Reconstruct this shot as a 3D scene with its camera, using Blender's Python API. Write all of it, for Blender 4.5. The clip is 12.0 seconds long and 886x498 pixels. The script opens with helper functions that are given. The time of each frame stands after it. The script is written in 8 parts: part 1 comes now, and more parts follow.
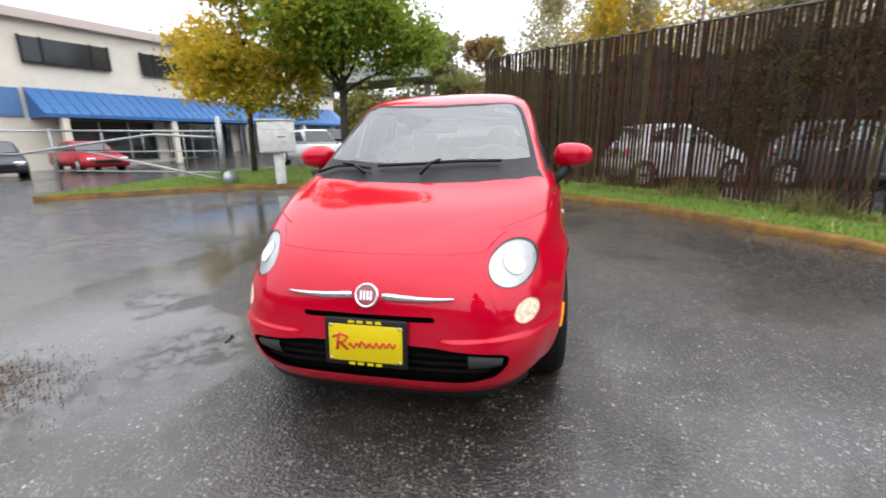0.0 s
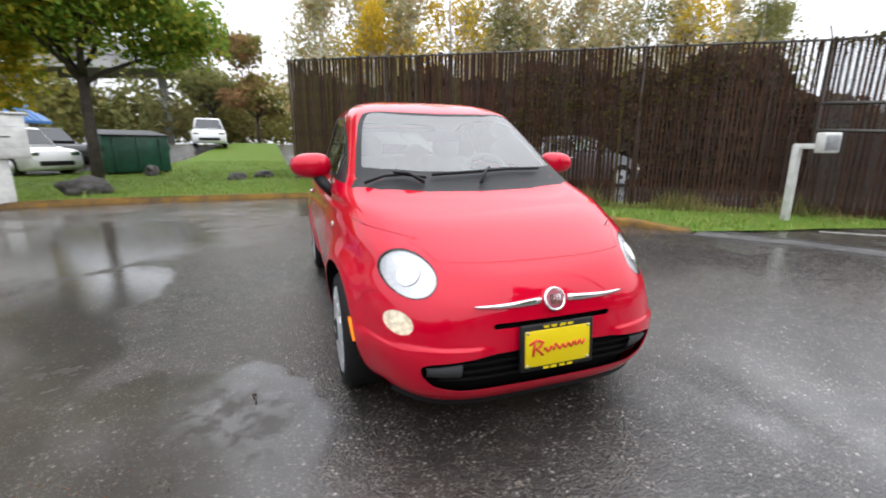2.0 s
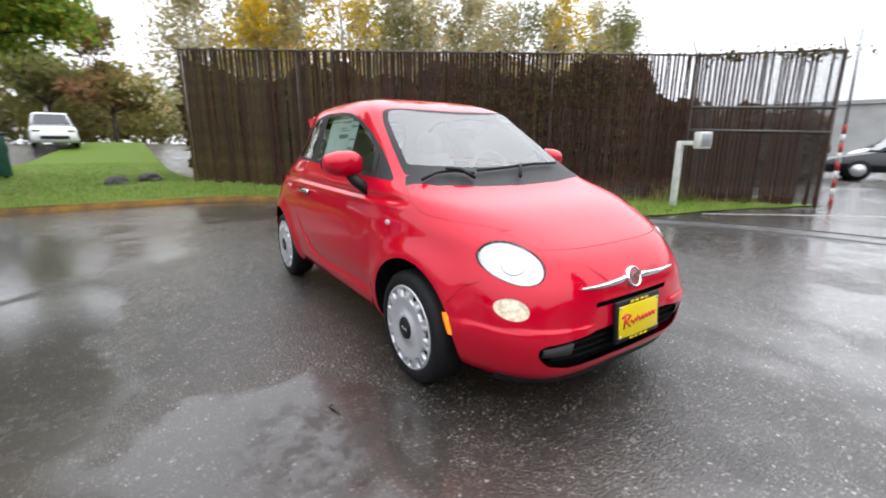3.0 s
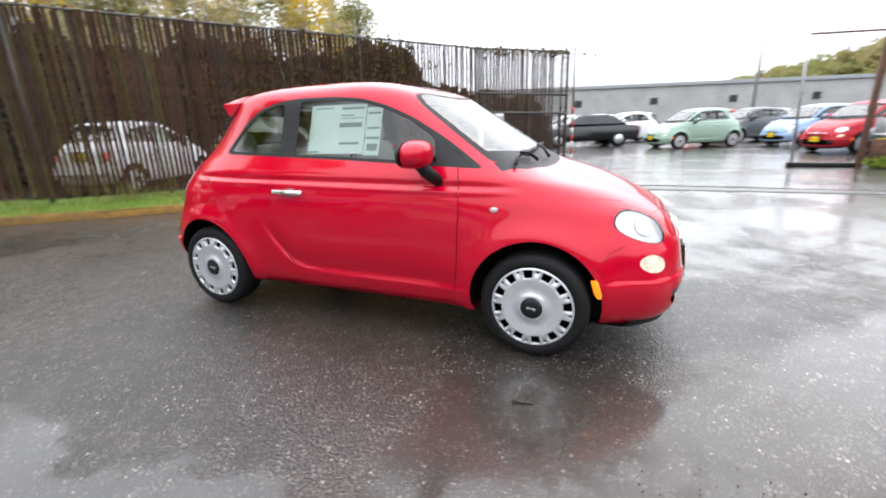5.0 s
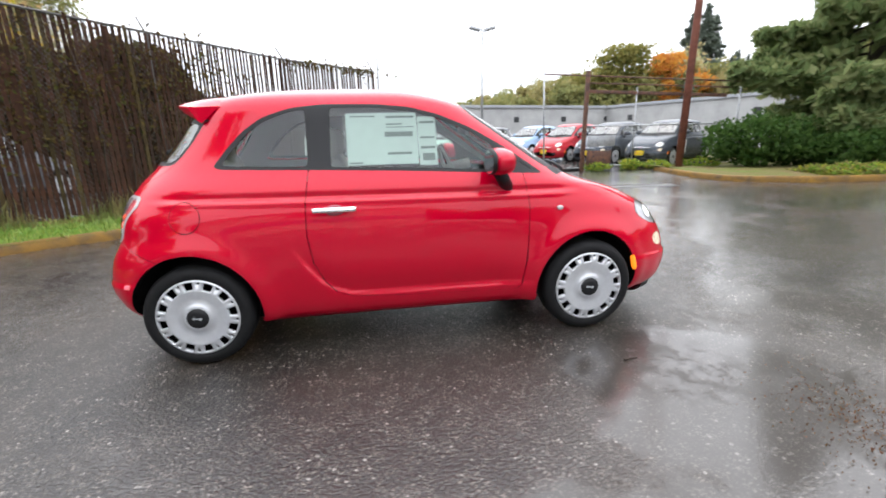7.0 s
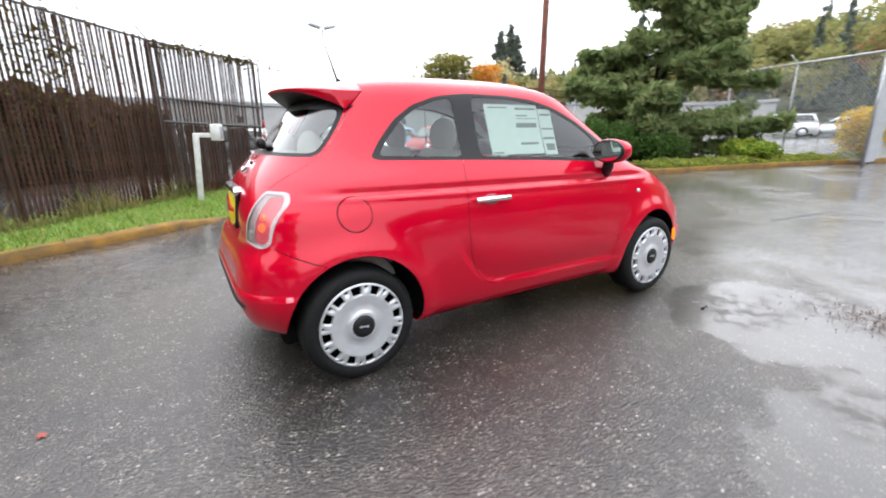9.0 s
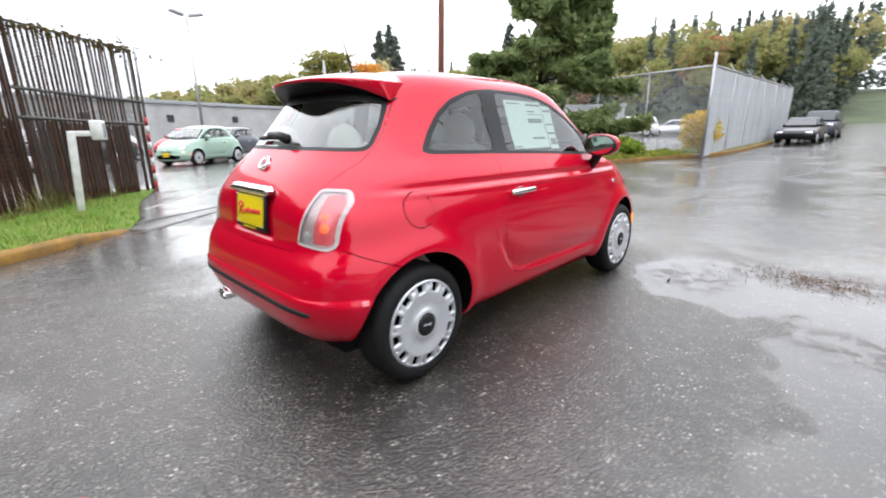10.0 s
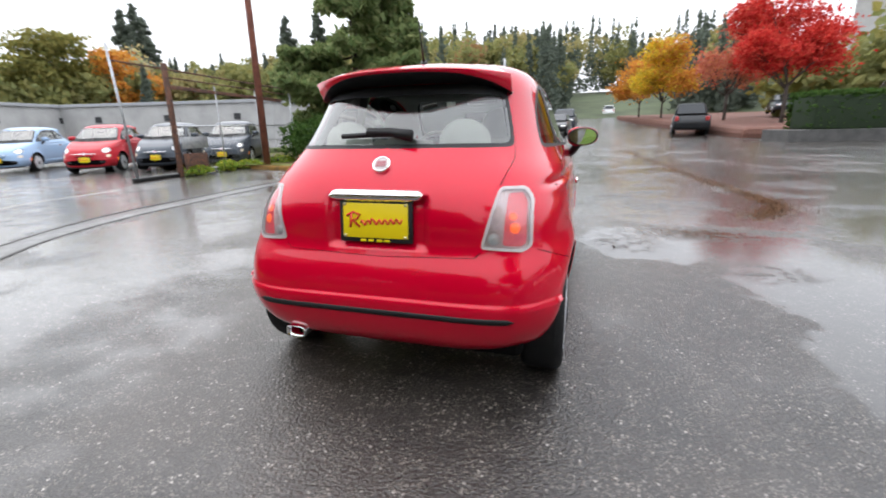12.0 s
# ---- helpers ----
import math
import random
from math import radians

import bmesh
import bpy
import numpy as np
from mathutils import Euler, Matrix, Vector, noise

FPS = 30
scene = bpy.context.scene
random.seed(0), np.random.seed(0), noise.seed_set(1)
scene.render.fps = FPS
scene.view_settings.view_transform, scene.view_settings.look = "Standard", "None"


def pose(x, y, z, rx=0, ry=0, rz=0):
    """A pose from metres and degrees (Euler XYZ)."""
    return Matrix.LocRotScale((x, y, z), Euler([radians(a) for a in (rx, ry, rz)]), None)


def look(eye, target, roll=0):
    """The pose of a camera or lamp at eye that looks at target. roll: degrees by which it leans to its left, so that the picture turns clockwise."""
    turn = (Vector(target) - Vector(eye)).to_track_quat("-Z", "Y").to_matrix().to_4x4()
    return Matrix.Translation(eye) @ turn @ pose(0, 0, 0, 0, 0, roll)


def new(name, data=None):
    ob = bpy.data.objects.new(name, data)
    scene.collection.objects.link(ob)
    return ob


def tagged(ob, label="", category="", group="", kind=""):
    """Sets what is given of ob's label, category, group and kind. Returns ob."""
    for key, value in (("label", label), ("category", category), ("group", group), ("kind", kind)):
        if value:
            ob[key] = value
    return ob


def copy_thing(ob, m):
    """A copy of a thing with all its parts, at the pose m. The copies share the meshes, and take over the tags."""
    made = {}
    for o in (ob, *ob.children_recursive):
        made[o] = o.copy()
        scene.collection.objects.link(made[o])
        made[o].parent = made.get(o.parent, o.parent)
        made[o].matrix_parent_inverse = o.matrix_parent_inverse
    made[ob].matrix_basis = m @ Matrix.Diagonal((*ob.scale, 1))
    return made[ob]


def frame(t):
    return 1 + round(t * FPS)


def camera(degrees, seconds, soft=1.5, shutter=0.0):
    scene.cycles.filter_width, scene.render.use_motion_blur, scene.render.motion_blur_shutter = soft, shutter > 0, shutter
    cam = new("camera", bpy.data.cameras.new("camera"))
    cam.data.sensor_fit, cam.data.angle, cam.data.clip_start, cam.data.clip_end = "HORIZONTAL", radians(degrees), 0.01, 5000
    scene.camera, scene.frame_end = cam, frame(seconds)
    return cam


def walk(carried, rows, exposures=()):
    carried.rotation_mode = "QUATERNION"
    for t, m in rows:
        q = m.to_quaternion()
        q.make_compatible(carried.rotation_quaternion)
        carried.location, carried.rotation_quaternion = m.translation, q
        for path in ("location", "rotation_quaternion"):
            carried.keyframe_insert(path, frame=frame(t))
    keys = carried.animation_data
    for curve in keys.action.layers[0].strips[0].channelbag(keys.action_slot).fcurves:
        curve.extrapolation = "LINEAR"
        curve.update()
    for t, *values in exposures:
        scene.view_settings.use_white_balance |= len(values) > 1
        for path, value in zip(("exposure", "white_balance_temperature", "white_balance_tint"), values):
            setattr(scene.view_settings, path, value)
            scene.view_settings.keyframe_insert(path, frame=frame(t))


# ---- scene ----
cam = camera(91.43, 12.0, soft=1.8, shutter=0.5)
PATH = [
    (0, (-0.128, 0.055, 1.182), (-0.577, 1.942, 0.696), -0.86),
    (0.5, (-0.504, 0.011, 1.182), (-0.705, 1.945, 0.714), -0.02),
    (1, (-0.909, 0.001, 1.204), (-0.821, 1.943, 0.733), 0.43),
    (1.5, (-1.332, -0.001, 1.219), (-1.016, 1.916, 0.740), -0.31),
    (2, (-1.715, 0.096, 1.203), (-1.116, 1.947, 0.738), 0.16),
    (2.5, (-2.148, 0.226, 1.206), (-1.360, 1.987, 0.680), 0.87),
    (2.7, (-2.304, 0.282, 1.192), (-1.409, 2.001, 0.696), 0.50),
    (4.3, (-3.353, 1.259, 1.201), (-1.869, 2.467, 0.621), -0.58),
    (4.5, (-3.431, 1.400, 1.212), (-1.890, 2.532, 0.628), -0.83),
    (5, (-3.684, 1.763, 1.233), (-1.935, 2.557, 0.678), -1.89),
    (5.5, (-3.867, 2.166, 1.227), (-2.020, 2.743, 0.721), -1.54),
    (6, (-3.954, 2.572, 1.246), (-2.051, 2.867, 0.708), -0.70),
    (6.5, (-4.045, 3.009, 1.238), (-2.108, 2.994, 0.739), -1.33),
    (7, (-4.017, 3.459, 1.241), (-2.101, 3.205, 0.726), -1.37),
    (7.2, (-3.992, 3.641, 1.253), (-2.089, 3.314, 0.732), -0.51),
    (8.8, (-3.610, 4.975, 1.212), (-1.890, 4.082, 0.721), -0.46),
    (9, (-3.553, 5.138, 1.207), (-1.873, 4.185, 0.688), -0.62),
    (9.5, (-3.338, 5.473, 1.189), (-1.824, 4.272, 0.676), -0.81),
    (10, (-3.072, 5.803, 1.185), (-1.701, 4.444, 0.661), -0.57),
    (10.5, (-2.770, 6.095, 1.175), (-1.527, 4.636, 0.604), -0.71),
    (11, (-2.426, 6.289, 1.188), (-1.353, 4.692, 0.641), -1.92),
    (11.5, (-2.081, 6.484, 1.211), (-1.262, 4.741, 0.671), -2.72),
    (12, (-1.708, 6.593, 1.197), (-1.098, 4.770, 0.648), -1.50),
]
walk(cam, [(t, look(eye, target, roll)) for t, eye, target, roll in PATH],
     [(0.0, 0.82), (2.5, 0.84), (4.5, 1.18), (7.0, 1.16), (9.0, 1.3), (10.5, 1.16), (12.0, 0.92)])

# ---- world and light: overcast, wet ----
world = bpy.data.worlds.new("world")
scene.world = world
world.use_nodes = True
wn, wl = world.node_tree.nodes, world.node_tree.links
for n_ in list(wn):
    wn.remove(n_)
w_out = wn.new("ShaderNodeOutputWorld")
w_bg = wn.new("ShaderNodeBackground")
w_sky = wn.new("ShaderNodeTexSky")
w_sky.sky_type = "NISHITA"
w_sky.sun_disc = False
w_sky.sun_elevation, w_sky.sun_rotation = radians(60), radians(110)
w_sky.dust_density = 6.0
w_mix = wn.new("ShaderNodeMix")
w_mix.data_type = "RGBA"
w_mix.inputs[0].default_value = 0.93
w_mix.inputs[7].default_value = (10.9, 11.3, 12.2, 1)
wl.new(w_sky.outputs[0], w_mix.inputs[6])
# overcast sky: brighter towards the zenith
w_tc = wn.new("ShaderNodeTexCoord")
w_sep = wn.new("ShaderNodeSeparateXYZ")
wl.new(w_tc.outputs["Generated"], w_sep.inputs[0])
w_map = wn.new("ShaderNodeMapRange")
for i_, k_ in enumerate((0.0, 1.0, 0.74, 1.90)):
    w_map.inputs[i_ + 1].default_value = k_
wl.new(w_sep.outputs[2], w_map.inputs[0])
w_mul = wn.new("ShaderNodeVectorMath")
w_mul.operation = "SCALE"
wl.new(w_mix.outputs[2], w_mul.inputs[0])
wl.new(w_map.outputs[0], w_mul.inputs["Scale"])
wl.new(w_mul.outputs[0], w_bg.inputs[0])
w_bg.inputs[1].default_value = 0.085
wl.new(w_bg.outputs[0], w_out.inputs[0])
sun = new("sun", bpy.data.lights.new("sun", "SUN"))
sun.data.energy, sun.data.angle, sun.data.color = 0.5, radians(110), (1, 0.98, 0.95)
sun.matrix_world = look((8, 0, 16), (0, 3, 0))


# ---- materials ----
def mat(name, color, rough=0.6, metal=0.0, spec=0.5, coat=0.0, vary=0.0, scale=8.0, bump=0.0, bscale=60.0, second=None, trans=0.0, alpha=1.0, emit=None, rnd=0.0, spread=0.5):
    m = bpy.data.materials.new(name)
    m.use_nodes = True
    n, l = m.node_tree.nodes, m.node_tree.links
    p = n["Principled BSDF"]
    p.inputs["Base Color"].default_value = (*color, 1)
    p.inputs["Roughness"].default_value = rough
    p.inputs["Metallic"].default_value = metal
    p.inputs["Specular IOR Level"].default_value = spec
    p.inputs["Coat Weight"].default_value = coat
    p.inputs["Coat Roughness"].default_value = 0.03
    p.inputs["Transmission Weight"].default_value = trans
    p.inputs["Alpha"].default_value = alpha
    if emit:
        p.inputs["Emission Color"].default_value = (*emit[0], 1)
        p.inputs["Emission Strength"].default_value = emit[1]
    tc = n.new("ShaderNodeTexCoord")
    if vary or second:
        nz = n.new("ShaderNodeTexNoise")
        nz.inputs["Scale"].default_value, nz.inputs["Detail"].default_value, nz.inputs["Roughness"].default_value = scale, 6, 0.65
        l.new(tc.outputs["Object"], nz.inputs["Vector"])
        ramp = n.new("ShaderNodeMapRange")
        ramp.inputs[1].default_value, ramp.inputs[2].default_value = 0.5 - 0.25 * spread, 0.5 + 0.25 * spread
        l.new(nz.outputs[0], ramp.inputs[0])
        mx = n.new("ShaderNodeMix")
        mx.data_type = "RGBA"
        b = second or tuple(c * (1 - vary) for c in color)
        mx.inputs[6].default_value, mx.inputs[7].default_value = (*color, 1), (*b, 1)
        l.new(ramp.outputs[0], mx.inputs[0])
        col = mx.outputs[2]
        if rnd:
            oi = n.new("ShaderNodeObjectInfo")
            hs = n.new("ShaderNodeHueSaturation")
            rr = n.new("ShaderNodeMapRange")
            rr.inputs[3].default_value, rr.inputs[4].default_value = 1 - rnd, 1 + rnd
            l.new(oi.outputs["Random"], rr.inputs[0])
            l.new(rr.outputs[0], hs.inputs["Value"])
            l.new(col, hs.inputs["Color"])
            col = hs.outputs[0]
        l.new(col, p.inputs["Base Color"])
    if bump:
        nb = n.new("ShaderNodeTexNoise")
        nb.inputs["Scale"].default_value, nb.inputs["Detail"].default_value = bscale, 5
        l.new(tc.outputs["Object"], nb.inputs["Vector"])
        bp = n.new("ShaderNodeBump")
        bp.inputs["Strength"].default_value, bp.inputs["Distance"].default_value = bump, 0.01
        l.new(nb.outputs[0], bp.inputs["Height"])
        l.new(bp.outputs[0], p.inputs["Normal"])
    return m


def part(name, bm, material, parent=None, label="", smooth=True):
    me = bpy.data.meshes.new(name)
    bm.to_mesh(me)
    bm.free()
    if smooth:
        me.shade_smooth()
    ob = new(name, me)
    for m_ in material if isinstance(material, (list, tuple)) else [material]:
        me.materials.append(m_)
    if parent:
        ob.parent = parent
    if label:
        ob["label"] = label
    return ob


def empty(name, m, label, category, group="", kind=""):
    ob = new(name)
    ob.empty_display_size = 0.1
    ob.matrix_basis = m
    return tagged(ob, label, category, group, kind)


def box(bm, x0, x1, y0, y1, z0, z1, bevel=0.0, m=None):
    r = bmesh.ops.create_cube(bm, size=1)
    vs = r["verts"]
    bmesh.ops.scale(bm, vec=(x1 - x0, y1 - y0, z1 - z0), verts=vs)
    bmesh.ops.translate(bm, vec=((x0 + x1) / 2, (y0 + y1) / 2, (z0 + z1) / 2), verts=vs)
    if bevel:
        es = list({e for v in vs for e in v.link_edges})
        r = bmesh.ops.bevel(bm, geom=es, offset=bevel, segments=2, affect="EDGES", profile=0.5)
        vs = list({v for f_ in r["faces"] for v in f_.verts} | {v for v in vs if v.is_valid})
    if m:
        bmesh.ops.transform(bm, matrix=m, verts=[v for v in vs if v.is_valid])
    return vs


def tube(bm, pts, r, n=8, caps=True, r2=None):
    """A round bar along pts, radius r (to r2 at its end)."""
    pts = [Vector(p) for p in pts]
    rings = []
    side = None
    for i, p in enumerate(pts):
        d = (pts[min(i + 1, len(pts) - 1)] - pts[max(i - 1, 0)]).normalized()
        if side is None:
            side = d.orthogonal().normalized()
        side = (side - d * side.dot(d)).normalized()
        up = d.cross(side)
        k = i / max(1, len(pts) - 1)
        rr = r if r2 is None else r + (r2 - r) * k
        rings.append([bm.verts.new(p + side * (rr * math.cos(a)) + up * (rr * math.sin(a))) for a in [2 * math.pi * j / n for j in range(n)]])
    for a, b in zip(rings, rings[1:]):
        for j in range(n):
            bm.faces.new((a[j], a[(j + 1) % n], b[(j + 1) % n], b[j]))
    if caps:
        bm.faces.new(rings[0][::-1])
        bm.faces.new(rings[-1])


def spline(pts, n):
    """Catmull-Rom through 2D or 3D points."""
    p = np.array(pts, float)
    q = np.vstack([2 * p[0] - p[1], p, 2 * p[-1] - p[-2]])
    out = []
    for i in range(len(p) - 1):
        a, b, c, d = q[i:i + 4]
        for k in range(n):
            t = k / n
            out.append(0.5 * (2 * b + (c - a) * t + (2 * a - 5 * b + 4 * c - d) * t * t + (3 * b - a - 3 * c + d) * t ** 3))
    out.append(p[-1])
    return np.array(out)


def sstep(a, b, x):
    k = min(1, max(0, (x - a) / (b - a)))
    return k * k * (3 - 2 * k)


def gz(x, y):
    """Height of the ground: level round the car, rising far off to the south and the north."""
    d = min(120.0, max(0.0, -y - 4))
    return 0.010 * d + 0.00025 * d * d + 1.25 * sstep(20, 36, y)


M_RED = mat("red_paint", (0.49, 0.0003, 0.019), 0.34, 0.15, 0.02, 1.0)


def wet_paint(m):
    """Rain beads and a faint waviness in the clear coat."""
    n, l = m.node_tree.nodes, m.node_tree.links
    p = n["Principled BSDF"]
    p.inputs["Coat IOR"].default_value = 1.45
    p.inputs["Specular Tint"].default_value = (0.9, 0.03, 0.06, 1)
    p.inputs["Coat Roughness"].default_value = 0.006
    tc = n.new("ShaderNodeTexCoord")
    vo = n.new("ShaderNodeTexVoronoi")
    vo.inputs["Scale"].default_value = 170
    l.new(tc.outputs["Object"], vo.inputs["Vector"])
    mr = n.new("ShaderNodeMapRange")
    mr.interpolation_type = "SMOOTHSTEP"
    for i, k in enumerate((0.14, 0.34, 1.0, 0.0)):
        mr.inputs[i + 1].default_value = k
    l.new(vo.outputs["Distance"], mr.inputs[0])
    nz = n.new("ShaderNodeTexNoise")
    nz.inputs["Scale"].default_value = 3.0
    l.new(tc.outputs["Object"], nz.inputs["Vector"])
    ml = n.new("ShaderNodeMath")
    ml.operation = "MULTIPLY"
    l.new(mr.outputs[0], ml.inputs[0])
    l.new(nz.outputs[0], ml.inputs[1])
    bp = n.new("ShaderNodeBump")
    bp.inputs["Strength"].default_value, bp.inputs["Distance"].default_value = 0.015, 0.0015
    l.new(ml.outputs[0], bp.inputs["Height"])
    l.new(bp.outputs[0], p.inputs["Coat Normal"])


wet_paint(M_RED)
M_BLACK = mat("black_plastic", (0.009, 0.009, 0.010), 0.5, spec=0.3, bump=0.15, bscale=300)
M_LINER = mat("dark_liner", (0.005, 0.005, 0.005), 0.9, spec=0.08)
M_RUBBER = mat("tyre_rubber", (0.010, 0.010, 0.0105), 0.65, spec=0.2, vary=0.3, scale=40, bump=0.2, bscale=200)
M_SILVER = mat("silver_paint", (0.58, 0.59, 0.61), 0.34, 0.55, vary=0.08, scale=30)
M_CHROME = mat("chrome", (0.8, 0.8, 0.82), 0.06, 1.0)
M_YELLOW = mat("plate_yellow", (0.66, 0.50, 0.0), 0.4)

# ---- ground ----
M_ASPH = bpy.data.materials.new("wet_asphalt")
M_GRASS = mat("grass", (0.075, 0.15, 0.016), 0.75, spec=0.1, vary=0.5, scale=3, second=(0.11, 0.14, 0.025), bump=0.6, bscale=40)
M_KERB = mat("yellow_kerb", (0.25, 0.13, 0.016), 0.6, spec=0.2, vary=0.4, scale=4, spread=0.9, second=(0.05, 0.036, 0.022), bump=0.4, bscale=50)


def asphalt_material(m):
    m.use_nodes = True
    n, l = m.node_tree.nodes, m.node_tree.links
    p = n["Principled BSDF"]
    tc = n.new("ShaderNodeTexCoord")

    def noise_(scale, detail=4, rough=0.55):
        q = n.new("ShaderNodeTexNoise")
        q.inputs["Scale"].default_value, q.inputs["Detail"].default_value, q.inputs["Roughness"].default_value = scale, detail, rough
        l.new(tc.outputs["Object"], q.inputs["Vector"])
        return q.outputs[0]

    def rng(v, a, b, c=0.0, d=1.0):
        q = n.new("ShaderNodeMapRange")
        for i, k in enumerate((a, b, c, d)):
            q.inputs[i + 1].default_value = k
        q.interpolation_type = "SMOOTHSTEP"
        l.new(v, q.inputs[0])
        return q.outputs[0]

    def mixc(f_, a, b):
        q = n.new("ShaderNodeMix")
        q.data_type = "RGBA"
        l.new(f_, q.inputs[0])
        for i, c in ((6, a), (7, b)):
            if isinstance(c, tuple):
                q.inputs[i].default_value = (*c, 1)
            else:
                l.new(c, q.inputs[i])
        return q.outputs[2]

    def spot(x, y, rx, ry, a, b, c, d):
        """A soft oval mask on the ground."""
        mp = n.new("ShaderNodeMapping")
        mp.inputs["Location"].default_value = (-x / rx, -y / ry, 0)
        mp.inputs["Scale"].default_value = (1 / rx, 1 / ry, 0)
        l.new(tc.outputs["Object"], mp.inputs["Vector"])
        ln = n.new("ShaderNodeVectorMath")
        ln.operation = "LENGTH"
        l.new(mp.outputs[0], ln.inputs[0])
        return rng(ln.outputs["Value"], a, b, c, d)

    def math2(op, a, b):
        q = n.new("ShaderNodeMath")
        q.operation = op
        for i, v in enumerate((a, b)):
            if isinstance(v, float):
                q.inputs[i].default_value = v
            else:
                l.new(v, q.inputs[i])
        return q.outputs[0]

    # chippings of two sizes, each its own grey, a few of them pale
    wob = n.new("ShaderNodeVectorMath")
    wob.operation = "ADD"
    nzv = n.new("ShaderNodeTexNoise")
    nzv.inputs["Scale"].default_value = 45
    l.new(tc.outputs["Object"], nzv.inputs["Vector"])
    sc = n.new("ShaderNodeVectorMath")
    sc.operation = "SCALE"
    sc.inputs["Scale"].default_value = 0.016
    l.new(nzv.outputs["Color"], sc.inputs[0])
    l.new(tc.outputs["Object"], wob.inputs[0])
    l.new(sc.outputs[0], wob.inputs[1])

    def chips(scale):
        v = n.new("ShaderNodeTexVoronoi")
        v.inputs["Scale"].default_value = scale
        l.new(wob.outputs[0], v.inputs["Vector"])
        sp = n.new("ShaderNodeSeparateColor")
        l.new(v.outputs["Color"], sp.inputs[0])
        return sp.outputs, v.outputs["Distance"]

    fine, fine_d = chips(120)
    coarse, coarse_d = chips(58)
    big = noise_(0.35, 3)
    mid = noise_(2.2, 5, 0.6)
    binder = mixc(rng(mid, 0.35, 0.7), (0.0075, 0.0064, 0.0056), (0.018, 0.0147, 0.0127))
    binder = mixc(rng(big, 0.42, 0.62), binder, (0.026, 0.0195, 0.015))
    bed = noise_(9.0, 4, 0.65)
    shown = rng(bed, 0.38, 0.60, 0.22, 1.0)
    grit = mixc(math2("MULTIPLY", math2("MULTIPLY", rng(fine[0], 0.25, 0.9), rng(fine_d, 0.62, 0.30)), shown), binder, (0.12, 0.104, 0.089))
    stone = math2("MULTIPLY", rng(coarse[0], 0.66, 0.92), rng(coarse_d, 0.52, 0.26))
    grit = mixc(math2("MULTIPLY", stone, shown), grit, mixc(rng(coarse[1], 0.55, 0.95), (0.13, 0.113, 0.096), (0.30, 0.275, 0.25)))
    # standing water: a shallow puddle beside the front wheel and its arms
    edge = math2("ADD", math2("MULTIPLY", math2("SUBTRACT", noise_(2.6, 5, 0.62), 0.5), 1.5), math2("MULTIPLY", math2("SUBTRACT", noise_(0.8, 2), 0.5), 0.8))
    pools = None
    for x, y, rx, ry in ((-2.30, 1.85, 0.66, 0.72), (-3.15, 1.75, 0.75, 0.55), (-3.45, 2.95, 0.65, 1.05), (-3.4, 4.3, 0.55, 0.8), (-4.6, 6.3, 1.6, 1.8), (-5.6, 1.2, 1.4, 1.4)):
        q = spot(x, y, rx, ry, 0.0, 2.0, 1.0, 0.0)
        pools = q if pools is None else math2("MAXIMUM", pools, q)
    pool = rng(math2("ADD", pools, math2("MULTIPLY", edge, 0.55)), 0.40, 0.62)
    # a broken film of water elsewhere; the coarse patch under the car drains best
    film = math2("ADD", math2("ADD", spot(-1.3, 3.8, 2.2, 3.2, 0.45, 1.4, -0.16, 0.08), noise_(0.6, 5, 0.6)), math2("MULTIPLY", math2("SUBTRACT", mid, 0.5), 0.35))
    wet = rng(film, 0.36, 0.66)
    wet = math2("MAXIMUM", wet, pool)
    # dark mossy wear and mud at the puddle's rim
    moss = math2("MULTIPLY", math2("MAXIMUM", spot(-2.75, 1.38, 0.85, 0.45, 0.3, 1.1, 1.0, 0.0), math2("MAXIMUM", spot(-3.15, 2.7, 0.45, 0.35, 0.3, 1.1, 1.0, 0.0), spot(-2.12, 1.98, 0.46, 0.50, 0.3, 1.1, 1.0, 0.0))), rng(noise_(7.0, 5, 0.7), 0.42, 0.58))
    c4 = mixc(math2("MULTIPLY", moss, 0.6), grit, (0.020, 0.014, 0.008))
    c5 = mixc(math2("MULTIPLY", pool, 0.45), c4, (0.020, 0.0165, 0.0135))
    l.new(c5, p.inputs["Base Color"])
    dry = math2("SUBTRACT", 1.0, wet)
    sheen = math2("ADD", rng(wet, 0, 1, 0.075, 0.045), math2("MULTIPLY", noise_(1.6, 4), 0.05))
    sheen = math2("SUBTRACT", sheen, math2("MULTIPLY", pool, 0.015))
    sheen = math2("ADD", sheen, math2("MULTIPLY", moss, 0.3))
    # away from the car the ground drains and is duller
    far = spot(-1.5, 3.0, 1.0, 1.0, 6.0, 13.0, 0.0, 0.10)
    sheen = math2("ADD", sheen, far)
    l.new(sheen, p.inputs["Coat Roughness"])
    l.new(math2("MULTIPLY", rng(wet, 0, 1, 0.76, 1.0), math2("SUBTRACT", 1.0, math2("MULTIPLY", moss, 0.55))), p.inputs["Coat Weight"])
    p.inputs["Coat IOR"].default_value = 1.48
    p.inputs["Roughness"].default_value = 0.5
    p.inputs["Specular IOR Level"].default_value = 0.3
    bp = n.new("ShaderNodeBump")
    bp.inputs["Distance"].default_value = 0.006
    rough_ = math2("MULTIPLY", rng(dry, 0, 1, 0.10, 0.58), math2("SUBTRACT", 1.0, math2("MULTIPLY", pool, 0.55)))
    l.new(rough_, bp.inputs["Strength"])
